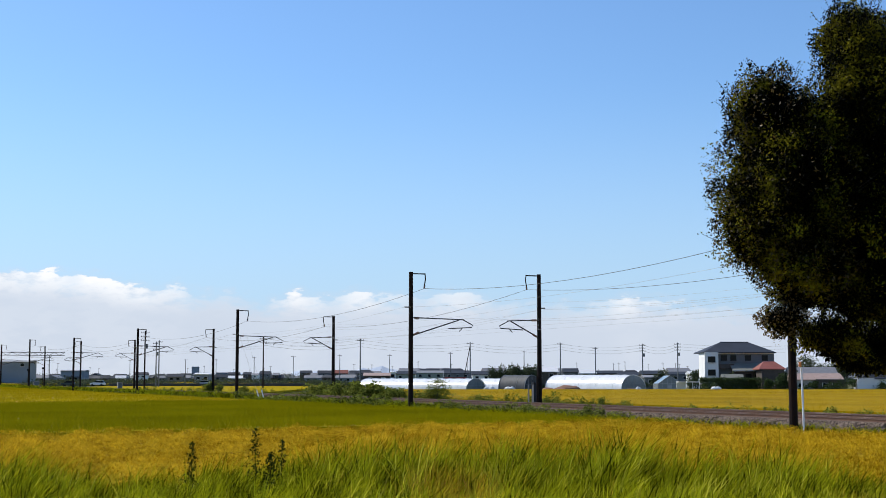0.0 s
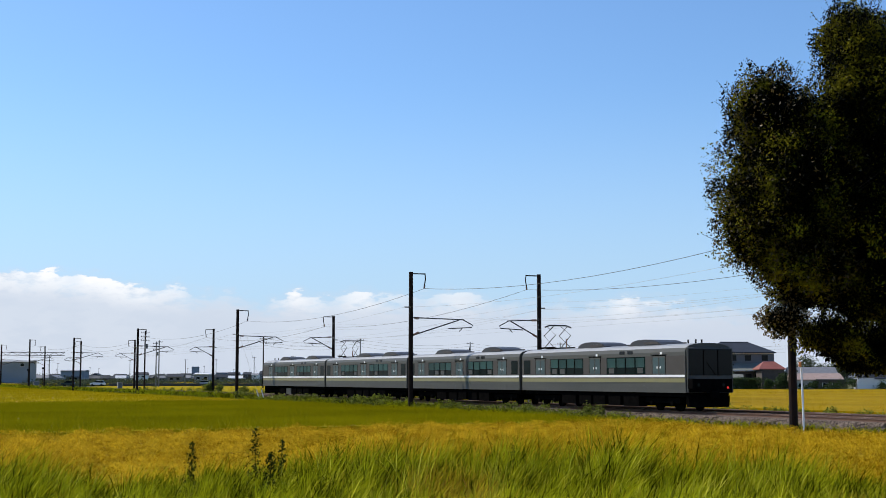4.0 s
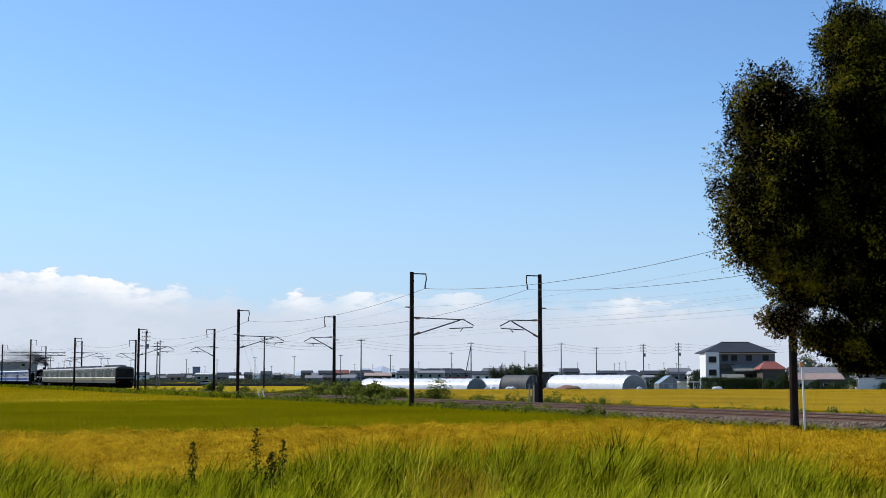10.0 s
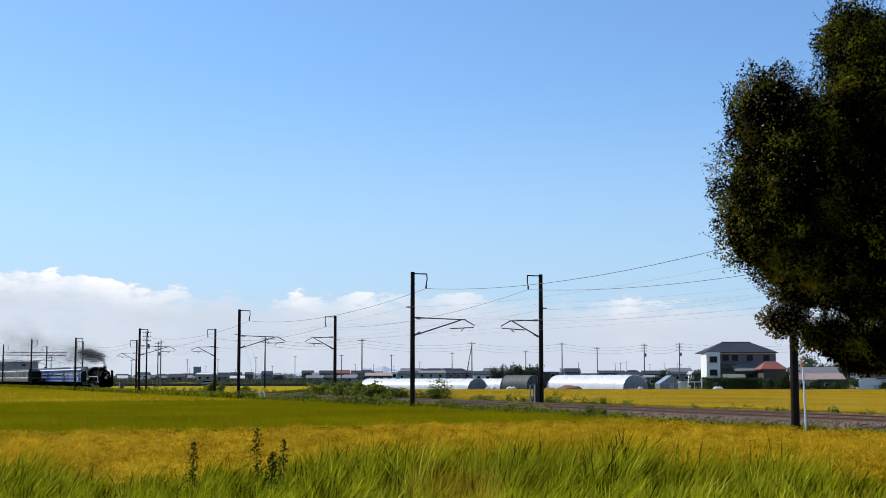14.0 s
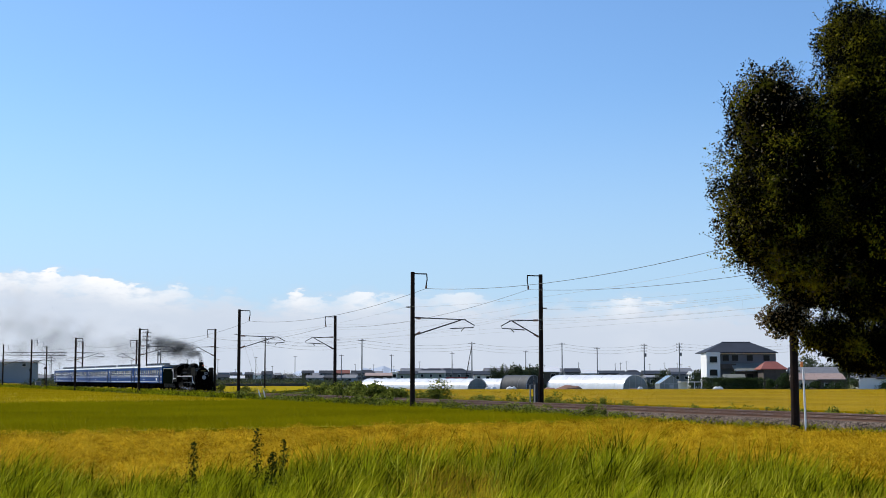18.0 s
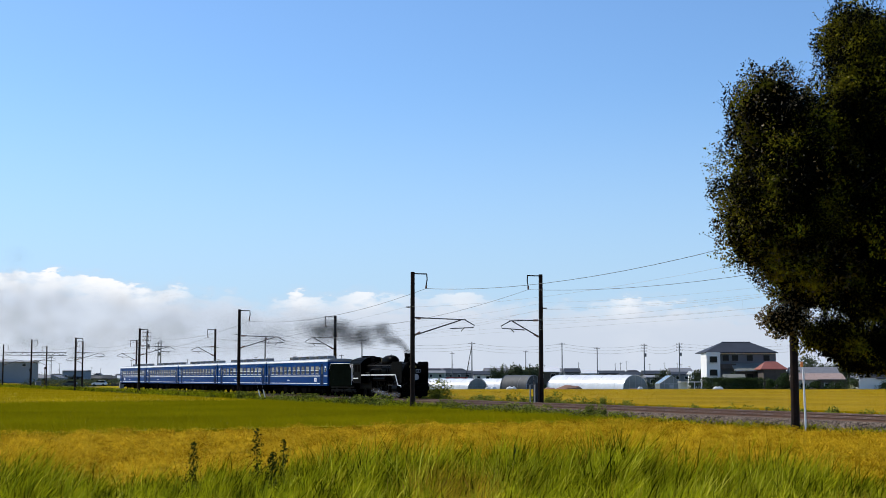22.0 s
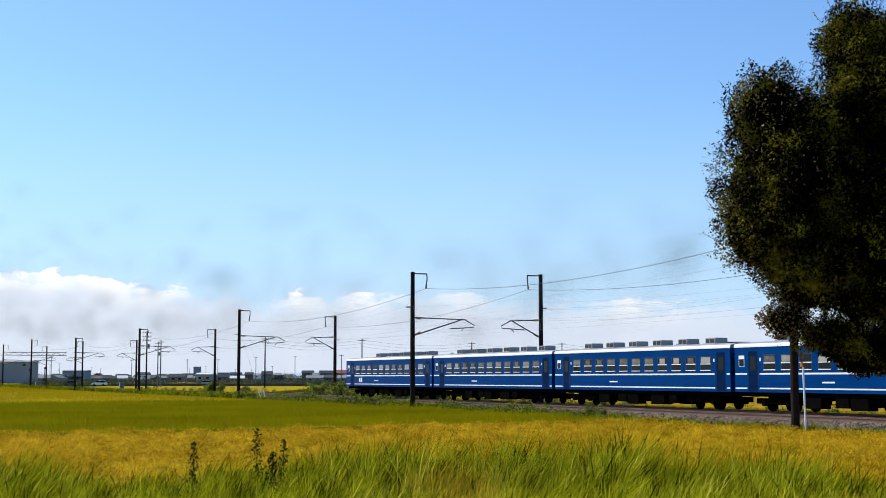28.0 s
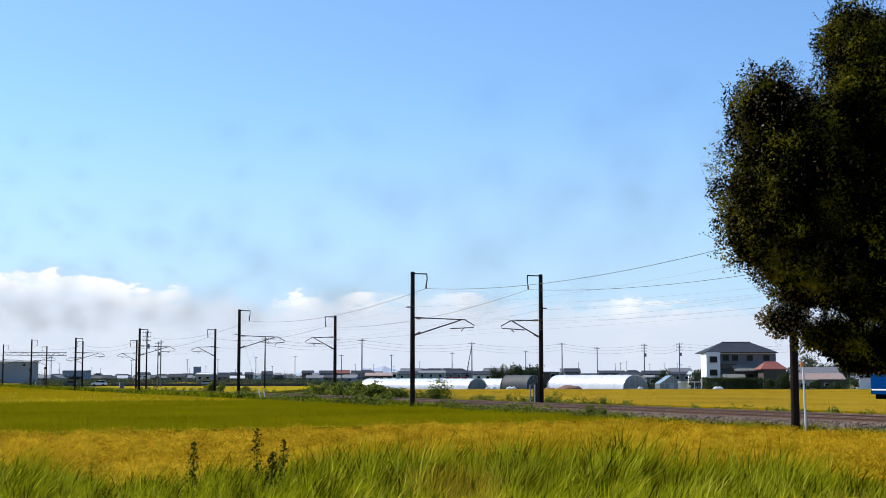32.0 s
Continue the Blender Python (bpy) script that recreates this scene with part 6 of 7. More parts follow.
        t = thing("house", pose(bear(b0, d), d, GROUND), lab, "house", "houses along the edge of the village")
        w, h, r = bear(b1, d) - bear(b0, d), rise(v0, d) - GROUND, rise(v1, d) - rise(v0, d)
        part("wall", Box(0, w, 0, 7, 0, h), wm, t)
        part("roof", gable_roof(0, w, 0, 7, h, r, .35), rm, t)
        n = max(1, min(4, int(w / 2.6)))
        for k in range(n):
            x = w * (k + .5) / n
            window_on(t, x - .55, x + .55, 0, h - 1.5, h - .5)
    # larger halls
    for b0, b1, v0, d, wm, rm, lab in ((-30, 52, 638, 560, M_wall_hazed, M_tin, "large warehouse on the skyline with haze-tinted walls"), (110, 152, 655, 900, M_wall_hazed, M_tin, "long low grey hall with flat roof"), (346, 372, 660, 600, M_wall_hazed, M_tin_white, "low hall with pale tin roof"),
                                       (384, 404, 659, 1300, M_wall_hazed, M_tin, "grey factory block with flat roof"), (341, 351, 649, 1500, M_wall_hazed, M_wall_hazed, "distant grey tower block")):
        t = thing("hall", pose(bear(b0, d), d, GROUND), lab, "building", "larger buildings on the skyline")
        w, h = bear(b1, d) - bear(b0, d), rise(v0, d) - GROUND
        part("wall", Box(0, w, 0, 12, 0, h - .7), wm, t)
        part("roof", Prism([(-.5, h - .8), (-.5, h - .6), (6, h), (12.5, h - .6), (12.5, h - .8)], -.4, w + .4), rm, t)
        n = max(2, int(w / 4)) if b0 > 0 else 1
        for k in range(n):
            x = w * (k + .5) / n if b0 > 0 else w * .88
            window_on(t, x - .8, x + .8, 0, h * .45 if b0 > 0 else h - 2.6, h * .45 + 1.1 if b0 > 0 else h - 1.2)
    t = thing("red_shed", pose(bear(787, 400), 400, GROUND), "low shed with a red painted front", "shed")
    part("wall", Box(0, 6.2, 0, 4, 0, 3.0), M_red, t)
    part("roof", Box(-.2, 6.4, -.2, 4.2, 3.0, 3.2), M_tin, t)


def clump(name, x, y, z, w, h, n, size, material, seed, label, category="bush", depth=None, lobes=7):
    """A shrub or far tree: several uneven leaf masses on stems."""
    rng = np.random.default_rng(seed)
    t = thing(name, pose(x, y, z), label, category)
    pts = []
    st = bmesh.new()
    dp = depth or w * .6
    for k in range(lobes):
        c = np.array([rng.uniform(-.38, .38) * w, rng.uniform(-.35, .35) * dp, h * rng.uniform(.28, .72)])
        r = np.array([w * rng.uniform(.16, .3), dp * rng.uniform(.2, .35), h * rng.uniform(.18, .32)])
        P, d = ellipsoid_points(rng, n // lobes, c, r, .6)
        kk = np.array([noise.noise(Vector(q) * (2.2 / max(.4, h))) for q in P])
        pts.append(P[kk > -.25] + d[kk > -.25] * (kk[kk > -.25] * h * .12)[:, None])
        tube(st, [(c[0] * .3, c[1] * .3, 0), (c[0] * .7, c[1] * .7, c[2] * .55), tuple(c)], [.02 + .012 * h, .012 + .008 * h, .006], 5)
    P = np.concatenate(pts)
    P[:, 2] = np.maximum(P[:, 2], .03)
    ob = new("foliage", leaf_mesh("foliage", P, size, rng, material))
    ob.parent = t
    part("stem", st, M_bark, t)
    return t


def plants():
    rng = random.Random(4)
    # shrubs and creepers on the near side of the line
    for b, off, w, h, n, sz, lab in ((582, 7.6, 4.4, 2.5, 2600, .2, "dense dark green shrub beside a mast"), (558, 7.6, 3.0, 2.2, 1500, .2, "dense dark green shrub beside a mast"), (612, 7.6, 4.6, 2.2, 2600, .26, "broad-leaved creeper beyond the track"), (640, 7.6, 4.6, 2.3, 2600, .26, "broad-leaved creeper beyond the track"), (668, 7.4, 4.4, 2.1, 2400, .26, "broad-leaved creeper beyond the track"), (694, 7.4, 3.8, 1.6, 1600, .24, "broad-leaved creeper beyond the track"), (622, -3.4, 3.2, 1.0, 1300, .24, "broad-leaved creeper by the track"), (652, -3.6, 3.6, 1.05, 1500, .24, "broad-leaved creeper by the track"), (684, -3.5, 3.0, .5, 800, .22, "broad-leaved creeper by the track"),
                                     (712, -3.3, 2.0, 0.9, 600, .18, "low weeds by the track"), (769, 7.4, 4.2, 2.75, 3600, .17, "bushy round shrub beyond the track"), (766, -3.6, 2.6, .45, 700, .16, "low weeds next to a mast"), (800, -3.4, 2.0, .8, 600, .15, "low weeds by the track"), (436, -3.7, 2.6, 1.1, 800, .2, "low shrub next to a mast"), (506, -3.5, 4.4, .9, 900, .2, "low weeds by the track"),
                                     (543, -3.6, 3.0, 1.0, 800, .2, "low weeds by the track"), (1044, -3.2, 1.5, 1.0, 800, .12, "leafy weed on the ballast edge"), (1098, -3.4, 1.7, .6, 600, .1, "low weeds on the ballast edge"), (925, -2.6, 1.4, .75, 500, .12, "tuft of weeds by the rail"),
                                     (985, -4.2, 2.2, .7, 700, .11, "low weeds at the field's edge"), (380, 6.8, 2.6, 2.4, 1300, .25, "dark shrub beside a mast"), (432, 12.0, 2.0, 1.6, 700, .22, "dark shrub beyond the track"), (968, 8.3, 2.4, 1.5, 1100, .15, "reddish shrub beside a mast")):
        p = on_line(s_at(off, (b - 784) / FOCAL), off)
        clump("shrub" if h > 1.2 else "weed", p.x, p.y, -.75 if off < 0 else -.8, w, h + (.25 if off < 0 else .1), n, sz, M_weed, rng.randrange(9999), lab)
    for k in range(26):
        b = 150 + 16.5 * k + rng.uniform(-6, 6)
        off = rng.uniform(-4.4, -3.2)
        p = on_line(s_at(off, (b - 784) / FOCAL), off)
        clump("weed", p.x, p.y, -.85, rng.uniform(3.0, 5.5), rng.uniform(.7, 1.15), 420, .22, M_weed, rng.randrange(9999), "rough weeds along the near edge of the track", lobes=5)
    for k in range(36):
        b = 545 + 15.2 * k + rng.uniform(-6, 6)
        off = rng.uniform(-3.5, -2.1)
        p = on_line(s_at(off, (b - 784) / FOCAL), off)
        clump("weed", p.x, p.y, -.75, rng.uniform(1.6, 3.2), rng.uniform(.75, 1.1), 380, .14, M_weed, rng.randrange(9999), "leafy weeds growing over the ballast", lobes=5)
    # low leafy strip on the far side of the line
    for k in range(104):
        b = 250 + 12.6 * k + rng.uniform(-5, 5)
        off = TRACK_GAP + rng.uniform(4.2, 5.6)
        p = on_line(s_at(off, (b - 784) / FOCAL), off)
        clump("weed", p.x, p.y, -.85, rng.uniform(1.2, 2.4), rng.uniform(.75, 1.25) + (.5 if b < 975 else .35 if b < 1090 else 0), 330, .13, M_weed, rng.randrange(9999), "low leafy weeds between track and rice", lobes=4)
    # rough grass along both edges of the track
    g = np.random.default_rng(12)
    n = 70000
    s = 15 + 400 * g.random(n) ** 1.2
    off = np.where(g.random(n) < .68, np.where(s > 66, g.normal(-3.4, .75, n), g.normal(-4.2, .4, n)), g.normal(TRACK_GAP + 3.9, .7, n))
    keep = np.array([noise.noise(Vector((a * .12, b * .7, 0))) for a, b in zip(s, off)]) > -.12
    s, off = s[keep], off[keep]
    n = len(s)
    x0, y0, tt = np.interp(s, LS, LX), np.interp(s, LS, LY), np.interp(s, LS, LT)
    nn = np.hypot(tt, 1)
    h = g.uniform(.25, .75, n) + np.where((s > 75) & (off < 0), .25, 0) + np.where((s > 125) & (off < 0), .3, 0)
    me = blade_mesh("trackside_grass", x0 + off / nn, y0 - off * tt / nn, np.full(n, GROUND + .1), h + .15, g.uniform(.02, .05, n) * (1 + s / 200), g.uniform(.2, .8, n), g.uniform(0, 6.28, n), M_grass, g)
    tagged(new("trackside_grass", me), "rough green grass along the ballast", "grass", kind="stuff")
    # hedge and garden trees by the farmhouse
    for b, d, w, top, n in ((1385, 252, 5.5, 658, 2200), (1360, 248, 4.0, 668, 1200), (1425, 246, 4.5, 676, 900), (1470, 246, 4.5, 675, 900), (1504, 247, 4.5, 668, 1000), (1560, 246, 5, 672, 900), (1250, 247, 3, 676, 500)):
        clump("hedge", bear(b, d), d, GROUND, w, rise(top, d) - GROUND + .25, n, .3, M_hedge, rng.randrange(9999), "clipped dark green garden hedge", "hedge", depth=2.0)
    # the clipped hedge along the farmhouse garden
    g = np.random.default_rng(91)
    x0, x1, hh = bear(1238, 250), bear(1346, 250), rise(669.5, 250) - GROUND
    t = thing("garden_hedge", pose(x0, 250, GROUND), "long clipped dark green hedge before the farmhouse", "hedge")
    n = 9000
    Q = np.stack([g.uniform(0, x1 - x0, n), g.uniform(0, 1.2, n), hh * (1 - .95 * g.random(n) ** 1.3)], 1)
    Q[:, 2] *= 1 + .07 * np.array([noise.noise(Vector((q * .8, 0, 3))) for q in Q[:, 0]])
    leaves = new("foliage", leaf_mesh("foliage", Q, .26, g, M_hedge))
    leaves.parent = t
    st = bmesh.new()
    for k in range(14):
        x = (k + .5) * (x1 - x0) / 14
        tube(st, [(x, .6, 0), (x + .1, .6, hh * .8)], [.05, .02], 5)
    part("stem", st, M_bark, t)
    for k in range(30):
        b = 650 + 20 * k + rng.uniform(-10, 10)
        d = rng.uniform(300, 380)
        clump("garden_bush", bear(b, d), d, GROUND, rng.uniform(2.5, 5.5), rng.uniform(1.8, 3.4), 420, .42, M_far_leaf, rng.randrange(9999), "grey-green bush between the houses", "bush", depth=2.0, lobes=5)
    for b, d, top, w in ((1432, 272, 628, 6.0), (1462, 274, 630, 6.5), (1486, 270, 636, 5.0), (1392, 262, 650, 4.5), (878, 300, 651, 3.0), (900, 300, 648, 4.5), (915, 296, 642, 4.0), (930, 300, 646, 3.6), (943, 304, 652, 3.0), (1420, 290, 632, 7.0), (1450, 300, 640, 8.0), (1480, 300, 648, 7.0), (1230, 320, 655, 4), (1165, 330, 657, 4), (1285, 262, 660, 3)):
        clump("garden_tree", bear(b, d), d, GROUND, w, rise(top, d) - GROUND + .8, 1500, .4, M_far_leaf, rng.randrange(9999), "rounded green garden tree among the houses", "tree")
    # bushes and orchards between the fields and the village
    g = np.random.default_rng(55)
    P = []
    for k in range(330):
        d = g.uniform(440, 800)
        b = g.uniform(-30, 640) if k < 230 else g.uniform(640, 1600)
        w, h = g.uniform(2, 7), g.uniform(.7, 2.3) * (1.5 if k % 9 == 0 else 1)
        q, _ = ellipsoid_points(g, int(90 + 30 * w), (0, 0, h * .45), (w, 2, h * .75), 0)
        q[:, 2] = np.abs(q[:, 2]) + .1 * g.normal(size=len(q))
        P.append(np.array([bear(b, d), d, GROUND]) + q)
    tagged(new("far_bushes", leaf_mesh("far_bushes", np.concatenate(P), .55, g, M_far_leaf)), "low grey-green bushes and orchards before the village", "bushes", kind="stuff")
    # woods along the horizon
    g = np.random.default_rng(31)
    P = []
    for k in range(800):
        d = g.uniform(950, 2200)
        b = g.uniform(-60, 1640)
        c = np.array([bear(b, d), d, GROUND])
        q, _ = ellipsoid_points(g, 170, (0, 0, 1.8), (g.uniform(4, 10), 3, g.uniform(1.8, 5.2) * (1.25 if b < 560 else 1)), 0)
        q[:, 2] = np.abs(q[:, 2])
        P.append(c + q)
    P = np.concatenate(P)
    tagged(new("far_woods", leaf_mesh("far_woods", P, .8, g, M_far_leaf)), "distant dark green trees along the horizon", "trees", kind="stuff")


def weeds_in_front():
    rng = np.random.default_rng(8)
    for b, d, top, bush in ((456, 21, 757, 1.0), (341, 20.5, 783, 1.0), (500, 21.5, 778, .8), (478, 20, 800, 1.2), (905, 21.5, 786, .35)):
        x = bear(b, d)
        zg = float(bank_z(d))
        h = rise(top, d) - zg
        t = thing("tall_weed", pose(x, d, zg), "tall dark weed with narrow leaves in the grass", "weed", "tall weeds in the verge")
        lx, ly = rng.uniform(-.08, .1), rng.uniform(-.05, .05)
        part("stem", Tube([(0, 0, 0), (lx * .5, ly * .5, h * .55), (lx, ly, h)], [.009, .007, .003], 5), M_weed_dark, t)
        n = int(300 * bush + 60)
        f = rng.random(n)
        P = np.stack([lx * f + rng.normal(0, .075 * bush + .012, n) * (1.15 - f), ly * f + rng.normal(0, .05, n) * (1.1 - f), h * (.3 + .7 * f)], 1)
        ob = new("leaves", leaf_mesh("leaves", P, .042, rng, M_weed_dark, droop=-.4))
        tagged(ob, "narrow dark green leaves", kind="stuff")
        ob.parent = t


# ---------------------------------------------------------------- poles, road, cars, small trackside things
def utility_pole(b, top, arms, brace=0.0):
    d = 9.6 * FOCAL / (669.8 - top)
    x = bear(b, d)
    h = rise(top, d) - GROUND
    t = thing("utility_pole", pose(x, d, GROUND), "grey concrete utility pole with wires", "utility pole", "utility poles across the plain")
    part("shaft", Tube([(0, 0, 0), (0, 0, h)], [.19, .12], 8), M_pole if d < 330 else M_wall_grey, t)
    for k in range(arms):
        z = h - .5 - .8 * k
        ar = part("cross_arm", Box(-.9, .9, -.05, .05, z, z + .1), M_dsteel, t)
        for q in (-.75, -.3, .3, .75):
            part("insulator", Tube([(q, 0, z + .1), (q, 0, z + .32)], .05, 6), M_insul, ar)
    if arms > 2:
        part("transformer", Tube([(.35, -.2, h - 3.6), (.35, -.2, h - 2.7)], .28, 10), M_wall_grey, t)
    if brace:
        part("brace", Tube([(brace, 0, 0), (0, 0, h * .93)], .11, 6), M_pole, t)
    return Vector((x, d, rise(top, d)))


def poles_and_wires():
    row = [utility_pole(*a) for a in ((467, 597, 2), (638, 600, 1), (832, 606, 1, -2.2), (991, 607, 1), (1136, 609, 3), (1198, 607, 3), (1480, 604, 3))]
    for a in ((520, 630, 1), (330, 636, 1), (690, 628, 1), (797, 624, 1), (927, 621, 1), (1053, 615, 1), (602, 628, 1), (451, 632, 1), (480, 648, 1), (384, 636, 1), (232, 637, 1), (90, 630, 1), (105, 643, 1), (88, 645, 1), (278, 606, 3), (283, 603, 1), (258, 586, 3), (1105, 640, 1), (1172, 642, 1), (1020, 642, 1), (740, 640, 1), (1215, 648, 1), (960, 646, 1), (363, 648, 1)):
        utility_pole(*a)
    pr = random.Random(17)
    for k in range(34):
        utility_pole(pr.uniform(0, 1250), pr.uniform(640, 655), 1)
    for k in range(3):
        for a, b in zip(row, row[1:]):
            if (b - a).length < 260:
                solid("utility_wire", Tube(sag(a + Vector((0, 0, -.3 - .8 * k)), b + Vector((0, 0, -.3 - .8 * k)), 1.0), .022, 3, caps=False), M_wire, pose(0, 0, 0), "thin sagging wire between utility poles", "wire", "utility wires")


def far_car(b, d, m, turn, label):
    t = thing("car", pose(bear(b, d), d, rise(683, d), 0, 0, turn), label, "car")
    part("body", Prism([(-2.1, .3), (-2.15, .75), (-1.9, .95), (1.2, .98), (2.0, .85), (2.15, .6), (2.1, .3)], -.82, .82, "y"), m, t)
    part("cabin", Prism([(-1.9, .95), (-1.55, 1.45), (.35, 1.48), (1.15, .97)], -.74, .74, "y"), M_glass, t)
    part("roof", Prism([(-1.5, 1.45), (-1.45, 1.52), (.25, 1.54), (.35, 1.48)], -.72, .72, "y"), m, t)
    for x in (-1.3, 1.35):
        for sy in (-1, 1):
            w = part("wheel", Tube([(x, sy * .66, .31), (x, sy * .84, .31)], .31, 14), M_rubber, t)
            part("rim", Tube([(x, sy * .84, .31), (x, sy * .85, .31)], .19, 10), M_dsteel, w)
    for sy in (-1, 1):
        part("headlight", Box(2.0, 2.14, min(sy * .5, sy * .78), max(sy * .5, sy * .78), .62, .78), M_plaster, t)


def trackside():
    # raised farm road with a dark concrete face
    d = 400.0
    bm = Prism([(0, GROUND), (0, rise(681.6, d)), (.0, rise(678.8, d)), (5, rise(678.8, d)), (7, GROUND)], bear(196, d), bear(546, d))
    solid("farm_road", bm, mat("dark_road_edge", (.05, .05, .048), .9, vary=.3, scale=.3), pose(0, d, 0), "low raised farm road with a dark concrete face", "road", kind="structure")
    far_car(176, 404, M_car_white, 178, "white car on the farm road")
    far_car(368, 404, M_car_white, 5, "white car on the farm road")
    far_car(124, 430, M_car_dark, 172, "dark car parked beyond the railway")
    # white marker post leaning by the first mast
    p = on_line(s_at(-4.5, (1417 - 784) / FOCAL), -4.5)
    t = thing("marker_post", pose(p.x, p.y, GROUND + .2, 0, -1.2, 0), "slim white marker post with an orange cap", "marker post")
    part("post", Tube([(0, 0, 0), (0, 0, 3.0)], .045, 8), M_white, t)
    part("cap", Tube([(-.05, 0, 3.0), (-.05, 0, 3.22)], .06, 8), M_orange, t)
    # guy stakes by the third mast
    for b, lean in ((462, -16), (470, -14)):
        p = on_line(s_at(-3.2, (b - 784) / FOCAL), -3.2)
        t = thing("guy_guard", pose(p.x, p.y, GROUND + .3, 0, lean, 0), "white plastic guard sleeve on a guy wire", "guy guard")
        part("sleeve", Tube([(0, 0, 0), (0, 0, 1.3)], .06, 8), M_white, t)
        part("cap", Tube([(0, 0, -.02), (0, 0, .2)], .07, 8), M_orange, t)
        part("wire", Tube([(0, 0, 1.3), (-.2, 0, 7.0)], .008, 4), M_thin_wire, t)
    # equipment cabinet by the far mast
    p = on_line(s_at(TRACK_GAP + 2.2, (946 - 784) / FOCAL), TRACK_GAP + 2.2)
    t = thing("cable_cabinet", pose(p.x, p.y, GROUND, 0, 0, line_turn(90)), "narrow grey trackside cable cabinet", "cabinet")
    part("body", Box(-.14, .14, -.16, .16, .1, 2.35, bevel=.02), M_dsteel, t)
    part("door", Box(-.1, .1, .16, .18, .3, 2.2), M_wall_grey, t)
    part("conduit", Tube([(-.35, 0, .1), (-.35, 0, 2.9)], .06, 8), M_pole, t)
    part("conduit", Tube([(.28, .1, .1), (.28, .1, 2.6)], .05, 8), M_dsteel, t)
    part("conduit", Tube([(.1, .5, .1), (.1, .5, 2.2)], .06, 8), M_concrete, t)
    part("lid", Box(-.17, .17, -.2, .2, 2.35, 2.4), M_dsteel, t)
    # signals and cases further along
    for b, v, off in ((53, 655, -3.2), (79, 652, TRACK_GAP + 3.2)):
        s = s_at(off, (b - 784) / FOCAL)
        p = on_line(s, off)
        z = rise(v, p.y) - GROUND
        t = thing("railway_signal", pose(p.x, p.y, GROUND), "black round-headed railway signal on a post", "signal")
        part("post", Tube([(0, 0, 0), (0, 0, z)], .09, 8), M_pole, t)
        hd = part("head", Tube([(0, -.1, z), (0, .1, z)], .27, 16), M_black, t)
        part("lens", Tube([(0, -.14, z), (0, -.1, z)], .14, 10), M_glass, hd)
    for b, w in ((215, .9), (68, 1.4)):
        off = TRACK_GAP + 5.0
        p = on_line(s_at(off, (b - 784) / FOCAL), off)
        t = thing("relay_case", pose(p.x, p.y, GROUND, 0, 0, 20), "pale grey trackside relay case", "cabinet")
        part("body", Box(-w / 2, w / 2, -.35, .35, .15, 1.9, bevel=.03), M_wall_beige, t)
        part("roof", Box(-w / 2 - .06, w / 2 + .06, -.42, .42, 1.9, 1.98), M_tin, t)
        part("door", Box(-w / 2 + .1, w / 2 - .1, -.37, -.35, .3, 1.8), M_wall_grey, t)
    # portal beam over the tracks on the left
    a, b2 = on_line(NEAR_S[6], NEAR_OFF, 8.0), on_line(NEAR_S[6], FAR_OFF + 4, 8.0)
    bm = bmesh.new()
    for z in (0, -.7):
        tube(bm, [a + Vector((0, 0, z)), b2 + Vector((0, 0, z))], .07, 5)
    for k in range(12):
        tube(bm, [a.lerp(b2, k / 12) + Vector((0, 0, -.7 * (k % 2))), a.lerp(b2, (k + 1) / 12) + Vector((0, 0, -.7 * ((k + 1) % 2)))], .045, 4)
    solid("portal_beam", bm, M_dsteel, pose(0, 0, 0), "grey lattice beam across the tracks", "beam")
    # hills far away; their haze is a painted pale blue with a glow
    bm = bmesh.new()
    prev = None
    for k in range(61):
        b = 400 + 12 * k
        hh = 50 + 60 * math.exp(-((b - 700) / 45) ** 2) + 40 * math.exp(-((b - 610) / 60) ** 2) + 25 * math.sin(b * .05) + 14 * math.sin(b * .17)
        q = (bm.verts.new((bear(b, 4300), 4300, GROUND)), bm.verts.new((bear(b, 4300), 4330, GROUND + hh * .3)), bm.verts.new((bear(b, 4300), 4500, GROUND)))
        if prev:
            for i in range(2):
                bm.faces.new((prev[i], q[i], q[i + 1], prev[i + 1]))
        prev = q
    M_hill = glow("haze_glow_hill", (.32, .36, .43), 0.9)
    solid("backdrop_hills", bm, M_hill, pose(0, 0, 0), "faint hills on the horizon, haze painted as a blue glow", "hills", kind="structure")


# ---------------------------------------------------------------- dragonflies
def dragonfly():
    t = thing("dragonfly", pose(-20, 13, 8), "dark dragonfly in flight", "dragonfly", "dragonflies over the field")
    part("body", Tube([(-.045, 0, 0), (-.02, 0, 0), (.02, 0, .002), (.028, 0, .003), (.036, 0, .002)], [.002, .003, .005, .004, .004], 6), M_black, t)
    wing = mat("clear_wing", (.10, .10, .10), .3)
    for sx, a in ((.018, 12), (.006, -14)):
        for sy in (-1, 1):
            part("wing", Prism([(sx, 0), (sx + .006, sy * .02), (sx + .002, sy * .045), (sx - .008, sy * .04), (sx - .006, sy * .01)], .004, .005, "z"), wing, t)
    return t


# ---------------------------------------------------------------- smoke pieces
WHITE_PUFFS = []


